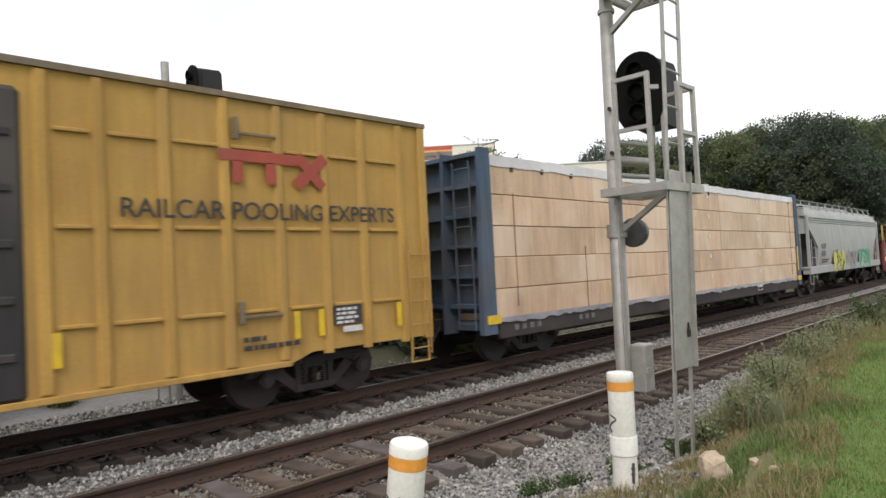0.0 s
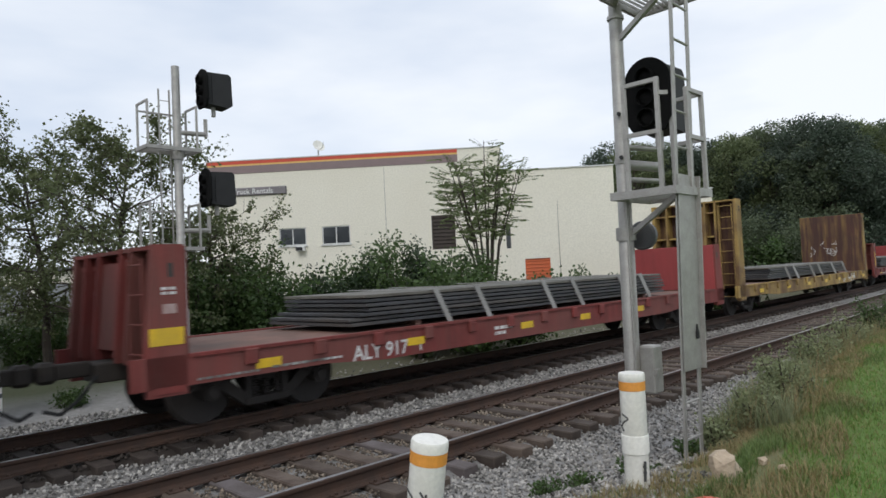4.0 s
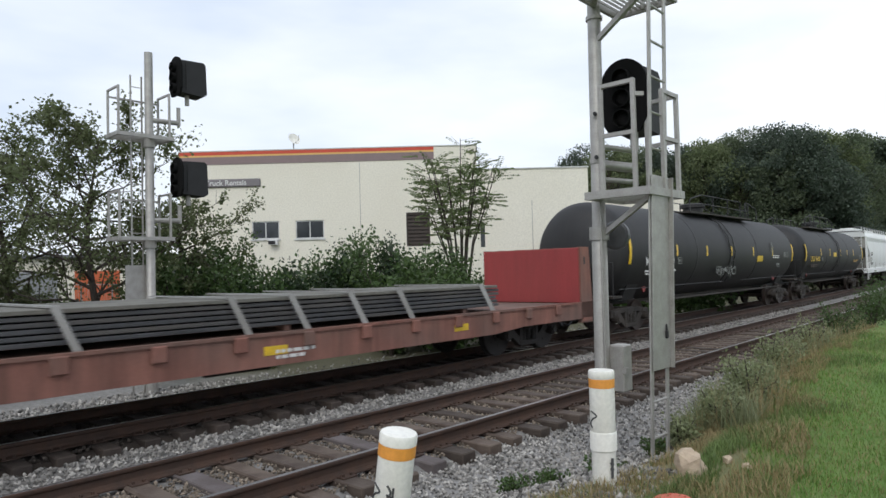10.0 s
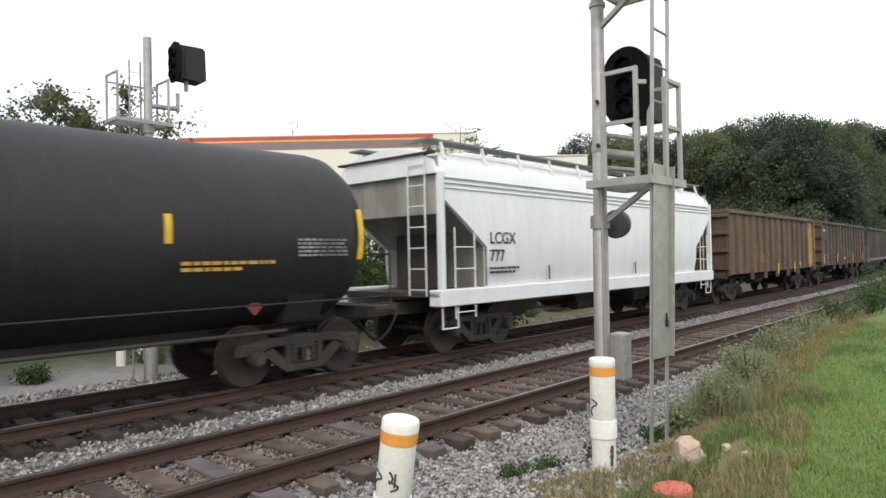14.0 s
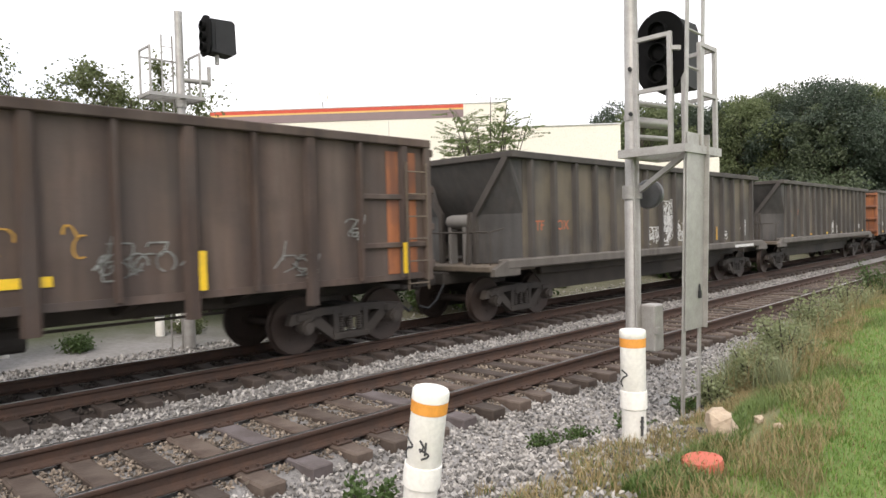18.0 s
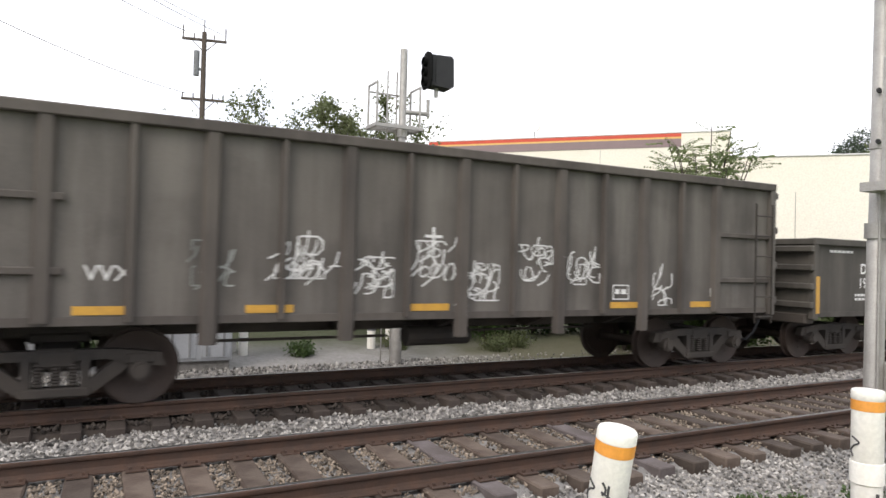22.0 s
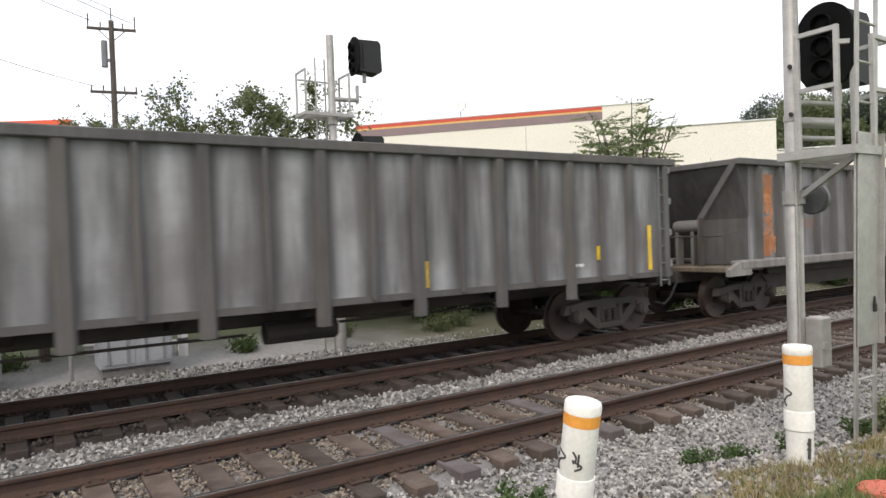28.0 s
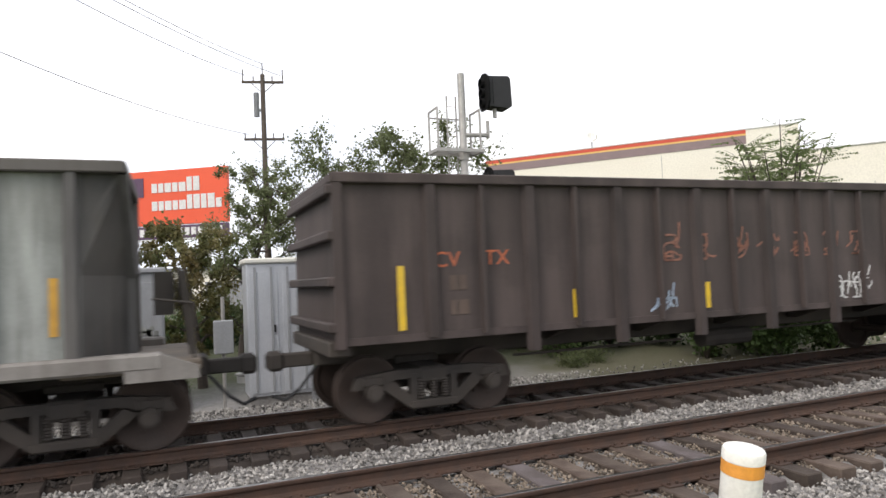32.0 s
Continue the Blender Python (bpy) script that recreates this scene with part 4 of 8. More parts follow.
def hopper(label, y0, y1, side, letter, top=4.12, halfw=1.50, sill=1.29):
    """Covered hopper: bulging sides, sloping end sheets over open platforms, roof walk."""
    L = y1 - y0
    h = L / 2
    car = thing("covered_hopper_car", label, "hopper car", group="freight train")
    running_gear(car, L, 1.75)
    brake_rig(car, L, 0.62)
    eave = top - 0.62
    # cross-section of the near half, mirrored
    half = [(0.0, top), (0.65, top - 0.03), (1.05, top - 0.14), (1.30, top - 0.36), (1.41, eave), (halfw - 0.04, 3.06), (halfw, 2.6), (halfw, 2.12), (halfw - 0.02, 1.7), (halfw - 0.10, sill)]
    ring = half + [(-x, z) for x, z in reversed(half[1:])]

    def inset(z):
        return 0.15 + 1.28 * min(max((3.06 - z) / 0.94, 0.0), 1.0)

    b = Build()
    k = len(ring)
    for s in (-1, 1):
        b.v += [(x, s * (h - inset(z)), z) for x, z in ring]
    b.f = [(i, (i + 1) % k, k + (i + 1) % k, k + i) for i in range(k)]
    for o in (0, k):
        b.f += [(o, o + 1, o + k - 1)] + [(o + i, o + i + 1, o + k - i - 1, o + k - i) for i in range(1, k // 2)]
    part("hopper_body", b, side, car, "smooth bulging hopper body", smooth=True)
    for s in (-1, 1):
        part("side_sill", Build().box(min(s * 1.20, s * (halfw + 0.02)), max(s * 1.20, s * (halfw + 0.02)), -h, h, sill - 0.30, sill + 0.02, 0.02), side, car)
        for z in (eave - 0.04, eave - 0.14, eave - 0.24):
            part("side_crease", Build().cyl((s * (halfw - 0.055), -h + 0.2, z), (s * (halfw - 0.055), h - 0.2, z), 0.025, 6), side, car)
        ye = s * h
        part("end_sheet", Build().box(-1.36, 1.36, min(ye - s * 0.16, ye - s * 0.11), max(ye - s * 0.16, ye - s * 0.11), eave - 0.75, top - 0.25, 0.01), "hopper_soiled_shaded" if side == "hopper_white" else side, car)
        # separate sheet whose colour holds both dirt and the slope's shade
        cols = [(z, s * (h - inset(z) + 0.012)) for z in (3.05, 2.12, sill + 0.01)]
        b = Build()
        for z, q in cols:
            b.v += [(-1.40, q, z), (1.40, q, z), (1.40, q - s * 0.03, z), (-1.40, q - s * 0.03, z)]
        b.f = [(3, 2, 1, 0), (8, 9, 10, 11)] + [(4 * j + i, 4 * j + (i + 1) % 4, 4 * j + 4 + (i + 1) % 4, 4 * j + 4 + i) for j in (0, 1) for i in range(4)]
        part("slope_sheet", b, "slope_grey_shaded" if side == "hopper_white" else "slope_dirt_shaded", car, "soiled sloping end sheet, darkened for shade")
        part("roof_overhang", Build().prism([(-1.42, eave + 0.02), (1.42, eave + 0.02), (1.30, top - 0.33), (0.9, top - 0.12), (0, top), (-0.9, top - 0.12), (-1.30, top - 0.33)], "y", min(ye, ye - s * 0.22), max(ye, ye - s * 0.22)), side, car)
        for x in (-halfw + 0.06, halfw - 0.06):
            part("corner_post", Build().box(x - 0.06, x + 0.06, min(ye - s * 0.05, ye - s * 0.17), max(ye - s * 0.05, ye - s * 0.17), sill, eave + 0.05, 0.01), side, car)
        part("end_platform", Build().box(-1.45, 1.45, min(ye - s * 1.7, ye), max(ye - s * 1.7, ye), sill - 0.12, sill - 0.04), "steel_dark", car)
        part("end_bulkhead_plate", Build().box(-0.6, 0.6, min(ye - s * 1.0, ye - s * 0.92), max(ye - s * 1.0, ye - s * 0.92), sill, 2.4), "steel_dark", car)
        lad = ladder(car, halfw - 0.02, ye - s * 0.75, sill - 0.55, eave - 1.0, 0.6, "y", side, 0.42)
        ladder(car, 0.95, ye + s * 0.04, sill - 0.1, top - 0.3, 0.45, "x", side, 0.40)
        part("step", Build().tube([(halfw - 0.05, ye - s * 0.1, sill - 0.3), (halfw - 0.05, ye - s * 0.1, sill - 0.72), (halfw - 0.05, ye - s * 0.55, sill - 0.72), (halfw - 0.05, ye - s * 0.55, sill - 0.3)], 0.016, 6), side, car)
        part("crosswalk", Build().box(-1.35, 1.35, min(ye - s * 0.1, ye + s * 0.06), max(ye - s * 0.1, ye + s * 0.06), top - 0.22, top - 0.18), "steel_dark", car)
        part("roof_walk", Build().box(min(s * 0.75, s * 1.15), max(s * 0.75, s * 1.15), -h + 0.1, h - 0.1, top + 0.08, top + 0.12), "galv_dark", car)
        for i in range(11):
            y = -h + 0.5 + (L - 1.0) * i / 10
            part("walk_bracket", Build().beam((s * 1.12, y, top + 0.08), (s * 1.22, y, top - 0.28), 0.05), side, car)
    for i in range(3):
        y = -h * 0.48 + h * 0.48 * i
        part("discharge_hopper", Build().add([(-1.0, y - 1.4, sill - 0.05), (1.0, y - 1.4, sill - 0.05), (1.0, y + 1.4, sill - 0.05), (-1.0, y + 1.4, sill - 0.05), (-0.5, y - 0.35, 0.5), (0.5, y - 0.35, 0.5), (0.5, y + 0.35, 0.5), (-0.5, y + 0.35, 0.5)],
             [(0, 3, 2, 1), (4, 5, 6, 7), (0, 1, 5, 4), (1, 2, 6, 5), (2, 3, 7, 6), (3, 0, 4, 7)]), "steel_dark", car)
        part("roof_hatch", Build().box(-0.45, 0.45, y - 1.6, y + 1.6, top - 0.02, top + 0.12, 0.03), side, car)
    put_train(car, y0, y1)
    return car


def tank_car(label, y0, y1, p0=-4.8, p1=1.9, hatch=-0.6, r=1.47, zc=2.32):
    L = y1 - y0
    h = L / 2
    car = thing("tank_car", label, "tank car", group="freight train")
    running_gear(car, L, 1.7, 0.92)
    prof = [(0.02, -h + 0.25), (r * 0.35, -h + 0.29), (r * 0.65, -h + 0.42), (r * 0.88, -h + 0.66), (r * 0.98, -h + 0.92), (r, -h + 1.15)]
    prof = prof + [(a, -c) for a, c in reversed(prof)]
    part("tank_shell", Build().lathe(prof, (0, 0, zc), "y", 56), "tank_black", car, "dull black cylindrical tank", smooth=True)
    for y in (-h * 0.36, -h * 0.02, h * 0.33):
        part("weld_band", Build().lathe([(r - 0.01, -0.05), (r + 0.006, -0.05), (r + 0.006, 0.05), (r - 0.01, 0.05)], (0, y, zc), "y", 56), "tank_black", car, smooth=True)
    for s in (-1, 1):
        yt = s * (h - 1.7)
        part("saddle", Build().prism([(-1.2, 1.55), (-0.95, 0.95), (0.95, 0.95), (1.2, 1.55), (0.75, 1.12), (-0.75, 1.12)], "y", yt - 0.35, yt + 0.35), "tank_black", car)
        part("stub_sill", Build().box(-0.32, 0.32, min(s * (h - 3.0), s * h), max(s * (h - 3.0), s * h), 0.82, 1.10, 0.02), "tank_black", car)
        part("end_deck", Build().box(-1.4, 1.4, min(s * (h - 0.5), s * h), max(s * (h - 0.5), s * h), 1.05, 1.11), "steel_dark", car)
        part("end_rail", Build().tube([(1.35, s * (h - 0.1), 1.1), (1.35, s * (h - 0.1), 2.0), (-1.35, s * (h - 0.1), 2.0), (-1.35, s * (h - 0.1), 1.1)], 0.018, 6), "tank_black", car)
        part("side_handrail", Build().tube([(1.42, s * (h - 0.3), 1.28), (1.42, s * 1.0, 1.28)], 0.014, 6), "tank_black", car)
        part("hazard_placard", Build().add([(1.02, yt + 0.0 - s * 0.9, 1.1), (1.03, yt + 0.13 - s * 0.9, 1.23), (1.02, yt - s * 0.9, 1.36), (1.03, yt - 0.13 - s * 0.9, 1.23), (1.05, yt - s * 0.9, 1.1), (1.06, yt + 0.13 - s * 0.9, 1.23), (1.05, yt - s * 0.9, 1.36), (1.06, yt - 0.13 - s * 0.9, 1.23)],
             [(4, 5, 6, 7), (0, 1, 5, 4), (1, 2, 6, 5), (2, 3, 7, 6), (3, 0, 4, 7), (3, 2, 1, 0)]), "panel_red", car)
    part("running_pipe", Build().cyl((1.28, -h + 2.2, 0.86), (1.28, h - 2.2, 0.86), 0.03, 8), "steel_dark", car)
    # manway with its platform and rails
    part("manway", Build().lathe([(0.36, -0.1), (0.36, 0.30), (0.44, 0.32), (0.44, 0.44), (0.36, 0.48), (0.0, 0.5)], (0, hatch, zc + r - 0.05), "z", 20), "tank_black", car)
    d = 1 if p1 > p0 else -1
    part("platform", Build().box(-0.95, 0.95, min(p0 + d * 0.8, p1), max(p0 + d * 0.8, p1), zc + r - 0.10, zc + r - 0.04), "steel_dark", car)
    z0, z1 = zc + r - 0.06, zc + r + 0.58
    for s in (-1, 1):
        for o, top in ((0.05, 0.34), (1.15, 0.58), (1.5, 0.54), (2.1, 0.56), (3.6, 0.57), (5.2, 0.57), (abs(p1 - p0), 0.34)):
            part("rail_post", Build().beam((s * 0.93, p0 + d * o, z0), (s * 0.93, p0 + d * o, zc + r + top), 0.04), "tank_black", car)
        end = p1 - d * 1.1
        for pts in ([(0.05, -0.24), (0.12, -0.20), (1.15, 0.0), (1.42, -0.01), (1.5, -0.08)], [(2.1, -0.08), (2.18, -0.01), (abs(end - p0), 0.0), (abs(p1 - p0) - 0.1, -0.2), (abs(p1 - p0), -0.28)], [(1.1, -0.34), (abs(end - p0), -0.32)]):
            part("platform_rail", Build().tube([(s * 0.93, p0 + d * o, z1 + h_) for o, h_ in pts], 0.022, 6), "tank_black", car)
    ly, rr = hatch - 0.3, r + 0.07
    lad = part("tank_ladder", Build().tube([(math.cos(radians(q)) * rr, ly - 0.22, zc + math.sin(radians(q)) * rr) for q in (68, 45, 22, 0, -22, -45)], 0.018, 6), "tank_black", car, "ladder curving over the tank")
    part("ladder_rail", Build().tube([(math.cos(radians(q)) * rr, ly + 0.22, zc + math.sin(radians(q)) * rr) for q in (68, 45, 22, 0, -22, -45)], 0.018, 6), "tank_black", lad)
    for q in range(-45, 70, 11):
        x, z = math.cos(radians(q)) * rr, zc + math.sin(radians(q)) * rr
        part("rung", Build().cyl((x, ly - 0.22, z), (x, ly + 0.22, z), 0.012, 6), "tank_black", lad)
    put_train(car, y0, y1)
    return car


def on_tank(car, y, z0, z1, wd, r=1.47, zc=2.32, material="yellow", name="reflective_strip"):
    """A strip that follows the curve of the tank."""
    b, n = Build(), 8
    for i in range(n + 1):
        z = z0 + (z1 - z0) * i / n
        x = math.sqrt(max((r + 0.005) ** 2 - (z - zc) ** 2, 0.01))
        b.v += [(x, y - wd / 2, z), (x, y + wd / 2, z), (x - 0.02, y - wd / 2, z), (x - 0.02, y + wd / 2, z)]
    for i in range(n):
        o = 4 * i
        b.f += [(o, o + 1, o + 5, o + 4), (o + 2, o + 6, o + 7, o + 3), (o, o + 4, o + 6, o + 2), (o + 1, o + 3, o + 7, o + 5)]
    b.f += [(0, 2, 3, 1), (4 * n, 4 * n + 1, 4 * n + 3, 4 * n + 2)]
    return part(name, b, material, car)


def bulkhead_end(car, ye, s, zd, top, frame_mat, panel_mat, halfw=1.50, depth=0.75, panel_inside=True):
    """A steel bulkhead: panel towards the load, raking posts and shelves on the outer side."""
    yi = ye - s * (depth if s < 0 else 0.57)
    ye = yi + s * 0.57
    part("bulkhead_panel", Build().box(-halfw + 0.04, halfw - 0.04, min(yi, yi + s * 0.06), max(yi, yi + s * 0.06), zd, top, 0.01), panel_mat, car)
    for x in (-halfw, -0.95, -0.42, 0.42, 0.78, halfw):
        w = 0.11 if abs(x) > 1 else 0.06
        x0, x1 = (x - w, x) if x > 1 else (x, x + w) if x < -1 else (x - w / 2, x + w / 2)
        foot = zd - 0.48 if abs(x) > 1 else zd - 0.10
        part("bulkhead_post", Build().prism([(yi + s * 0.05, top + 0.02), (yi + s * 0.45, top + 0.02), (ye, zd), (ye - s * 0.01, foot), (yi + s * 0.05, foot)], "x", x0, x1), frame_mat, car)
    part("middle_plate", Build().prism([(yi + s * 0.36, top - 0.16), (yi + s * 0.40, top - 0.16), (ye - s * 0.06, zd + 0.06), (ye - s * 0.10, zd + 0.06)], "x", -0.38, 0.38), frame_mat, car)
    part("top_cap", Build().box(-halfw + 0.11, halfw - 0.11, min(yi + s * 0.05, yi + s * 0.44), max(yi + s * 0.05, yi + s * 0.44), top - 0.04, top + 0.01), frame_mat, car)
    for k in range(4):
        z = zd + 0.10 + (top - zd - 0.15) * k / 3.4
        for x0, x1 in ((-halfw + 0.11, -0.98), (-0.92, -0.45), (0.45, 0.75)):
            part("bulkhead_shelf", Build().box(x0, x1, min(yi + s * 0.06, yi + s * 0.36), max(yi + s * 0.06, yi + s * 0.36), z - 0.03, z + 0.03), frame_mat, car)
    ladder(car, halfw - 0.36, ye - s * 0.03, zd - 0.45, top - 0.15, 0.44, "x", frame_mat)
    part("post_slot", Build().box(halfw - 0.002, halfw + 0.004, min(yi + s * 0.20, yi + s * 0.27), max(yi + s * 0.20, yi + s * 0.27), top - 0.40, top - 0.22, 0.0), "gusset_dark", car, "lifting slot in the post")
    part("post_foot", Build().box(halfw - 0.01, halfw + 0.015, min(yi + s * 0.1, ye - s * 0.08), max(yi + s * 0.1, ye - s * 0.08), zd - 0.44, zd - 0.36), frame_mat, car)


def bulkhead_flat(label, y0, y1, frame_mat, panel_l, panel_r, top_l, top_r, zd=1.04, halfw=1.50, marks=None):
    L = y1 - y0
    h = L / 2
    car = thing("bulkhead_flatcar", label, "flatcar", group="freight train")
    running_gear(car, L, 2.1, 0.85, True)
    brake_rig(car, L, 0.55)
    part("deck", Build().box(-halfw + 0.06, halfw - 0.06, -h + 0.8, h - 0.8, zd - 0.07, zd), "deck_wood", car, "worn timber deck")
    for s in (-1, 1):
        x0, x1 = sorted((s * (halfw - 0.10), s * halfw))
        part("side_sill", Build().prism([(-h, zd + 0.02), (h, zd + 0.02), (h, zd - 0.38), (h - 2.9, zd - 0.38), (h - 4.0, zd - 0.46), (-h + 4.0, zd - 0.46), (-h + 2.9, zd - 0.38), (-h, zd - 0.38)], "x", x0, x1), frame_mat, car)
        part("sill_flange", Build().box(min(s * (halfw - 0.08), s * (halfw + 0.03)), max(s * (halfw - 0.08), s * (halfw + 0.03)), -h + 0.75, h - 0.75, zd - 0.02, zd + 0.025), frame_mat, car)
        for i in range(14):
            y = -h + 1.6 + (L - 3.2) * i / 13
            part("stake_pocket", Build().box(min(s * halfw, s * (halfw + 0.055)), max(s * halfw, s * (halfw + 0.055)), y - 0.10, y + 0.10, zd - 0.22, zd + 0.0, 0.015), frame_mat, car)
    bulkhead_end(car, -h, -1, zd, top_l, frame_mat, panel_l, halfw)
    bulkhead_end(car, h, 1, zd, top_r, frame_mat, panel_r, halfw)
    for c in marks or ():
        part("reflective_strip", Build().box(halfw, halfw + 0.006, c - 0.2, c + 0.2, zd - 0.30, zd - 0.17), "yellow", car)
    put_train(car, y0, y1)
    return car


def plate_load(label, y0, y1, a, b_, zd=1.04, layers=6, straps=6, th=0.075):
    """A low stack of long dark steel plates chained down across its top."""
    load = thing("steel_plate_stack", label, "steel plates", group="plate loads")
    rnd = random.Random(int(y0))
    yc = (y0 + y1) / 2
    z = zd + 0.10
    for i in range(3):
        part("timber_dunnage", Build().box(-1.2, 1.2, a + (b_ - a) * (0.1 + 0.4 * i) - yc - 0.06, a + (b_ - a) * (0.1 + 0.4 * i) - yc + 0.06, zd + 0.002, z, 0.01), "deck_wood", load)
    for k in range(layers):
        q = rnd.uniform(-0.06, 0.06)
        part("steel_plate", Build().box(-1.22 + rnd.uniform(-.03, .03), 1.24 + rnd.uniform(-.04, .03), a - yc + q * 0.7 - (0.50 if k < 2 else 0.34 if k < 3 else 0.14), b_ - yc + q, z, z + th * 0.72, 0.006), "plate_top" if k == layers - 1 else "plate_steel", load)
        z += th
    for y in straps:
        y = y - yc
        part("tie_down", Build().beam((1.44, y + 0.16, zd - 0.10), (1.27, y - 0.10, z + 0.01), 0.02, 0.09).beam((1.27, y - 0.10, z + 0.01), (-1.27, y - 0.10, z + 0.01), 0.09, 0.02), "strap_grey", load, "pale tie-down strap")
    put_train(load, y0, y1)
    return load


MAT["plate_pink"] = mat("worn_pale_plate", (0.38, 0.26, 0.24), (0.50, 0.40, 0.38), 0.7, scale=8, bump=0)
MAT["stain_pale"] = mat("pale_rubbed_stain", (0.17, 0.165, 0.155), (0.10, 0.095, 0.088), 0.9, scale=6, bump=0)
MAT["orange_faded"] = mat("worn_orange_stencil", (0.30, 0.13, 0.085), (0.16, 0.10, 0.085), 0.8, scale=7, bump=0)


def frame_marks(x, y0, y1, z0, z1):
    """A stencilled data box: outline with plain bars inside."""
    b, w_ = Build(), 0.018
    b.box(x, x + 0.004, y0, y1, z1 - w_, z1).box(x, x + 0.004, y0, y1, z0, z0 + w_).box(x, x + 0.004, y0, y0 + w_, z0 + w_, z1 - w_).box(x, x + 0.004, y1 - w_, y1, z0 + w_, z1 - w_)
    zm = (z0 + z1) / 2
    b.box(x, x + 0.004, y0 + 0.05, y0 + (y1 - y0) * 0.4, zm - 0.03, zm + 0.05).box(x, x + 0.004, y0 + (y1 - y0) * 0.52, y1 - 0.06, zm - 0.03, zm + 0.05)
    return b


def blob_letters(n, y0, y1, z0, z1, x, seed):
    """Fat rounded shapes side by side, flat on the car's side."""
    rnd, b = random.Random(seed), Build()
    w_ = (y1 - y0) / n
    for i in range(n):
        cy, cz = y0 + w_ * (i + 0.5), (z0 + z1) / 2 + rnd.uniform(-0.04, 0.04)
        prof = []
        for k in range(18):
            a = 2 * math.pi * k / 18
            q = 1 + 0.18 * math.sin(3 * a + rnd.uniform(0, 0.5) + i) + 0.1 * math.sin(5 * a + i * 2)
            p, e = math.cos(a), math.sin(a)
            prof.append((cy + math.copysign(abs(p) ** 0.7, p) * w_ * 0.47 * q, min(max(cz + math.copysign(abs(e) ** 0.7, e) * (z1 - z0) * 0.5 * q, z0), z1)))
        b.prism(prof, "x", x - 0.004, x + 0.0005 * (i % 2))
    return b


def boxcar(label, y0, y1, top=4.58, halfw=1.50, bot=0.82):
    L = y1 - y0
    h = L / 2
    car = thing("boxcar", label, "boxcar", group="freight train")
    running_gear(car, L, 2.2, 0.9)
    st = halfw - 0.07
    for s in (-1, 1):
        part("side_wall", Build().prism([(-h, bot), (-h, top - 0.06), (h, top - 0.06), (h, bot), (h - 0.2, bot), (h - 2.5, bot), (h - 2.9, bot - 0.14), (-h + 2.9, bot - 0.14), (-h + 2.5, bot)], "x", s * st - 0.03, s * st + 0.03), "box_yellow", car)
        part("end_wall", Build().box(-st, st, min(s * (h - 0.06), s * h), max(s * (h - 0.06), s * h), bot, top, 0.01), "box_yellow", car)
        for k in range(6):
            z = bot + 0.3 + k * 0.55
            part("end_corrugation", Build().cyl((-st + 0.1, s * h, z), (st - 0.1, s * h, z), 0.07, 8), "box_yellow", car)
        part("corner_post", Build().box(halfw - 0.14, halfw + 0.01, min(s * (h - 0.16), s * (h + 0.02)), max(s * (h - 0.16), s * (h + 0.02)), bot - 0.05, top - 0.05, 0.02), "box_yellow", car)
        ladder(car, halfw + 0.05, s * (h - 0.32), bot - 0.3, bot + 1.7, 0.45, "y", "box_yellow", 0.4)
        part("step", Build().tube([(halfw - 0.02, s * (h - 0.1), bot), (halfw - 0.02, s * (h - 0.1), bot - 0.42), (halfw - 0.02, s * (h - 0.5), bot - 0.42), (halfw - 0.02, s * (h - 0.5), bot)], 0.016, 6), "box_yellow", car)
    part("roof", Build().prism([(-halfw - 0.02, top - 0.10), (halfw + 0.02, top - 0.10), (halfw + 0.02, top - 0.02), (0, top + 0.16), (-halfw - 0.02, top - 0.02)], "y", -h - 0.03, h + 0.03), "box_roof", car, "weathered roof with overhanging edge")
    # door opening with its dark plug door, and the ribs either side
    d0, d1 = -1.75, 1.16
    part("plug_door", Build().box(halfw - 0.10, halfw + 0.02, d0, d1, bot - 0.1, top - 0.35, 0.06), "door_dark", car, "black sliding plug door")
    for k in range(5):
        z = bot + 0.35 + k * 0.62
        part("door_rib", Build().box(halfw + 0.01, halfw + 0.05, d0 + 0.12, d1 - 0.12, z, z + 0.10, 0.015), "door_dark", car)
    for y in (d0 + 0.5, d1 - 0.5):
        part("door_bar", Build().cyl((halfw + 0.07, y, bot), (halfw + 0.07, y, top - 0.4), 0.03, 8), "door_dark", car)
    ys = [1.36, 1.97, 2.76, 3.59, 4.42, 5.21, 5.97, 6.79]
    for y in ys:
        for s in (1, -1):
            part("side_post", Build().prism([(halfw - 0.05, s * y - 0.09), (halfw + 0.012, s * y - 0.045), (halfw + 0.012, s * y + 0.045), (halfw - 0.05, s * y + 0.09)], "z", bot - 0.05, top - 0.12), "box_yellow", car)
    for z in (1.50, 2.66, 3.80):
        for a, b in zip(ys, ys[1:]):
            part("belt_rail", Build().box(halfw - 0.05, halfw + 0.008, a + 0.12, b - 0.10, z - 0.025, z + 0.025, 0.01), "box_yellow", car)
    part("lower_sill", Build().box(halfw - 0.06, halfw + 0.03, -h + 2.9, h - 2.9, bot - 0.16, bot - 0.08, 0.01), "box_yellow", car)
    for z in (4.02, 1.45):
        part("lift_bracket", Build().box(halfw, halfw + 0.05, 3.70, 3.78, z - 0.12, z + 0.2, 0.01).box(halfw, halfw + 0.03, 3.70, 4.38, z - 0.05, z, 0.01), "box_roof", car)
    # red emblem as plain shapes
    ty, tz, u = 3.48, 3.30, 0.46
    em = Build()
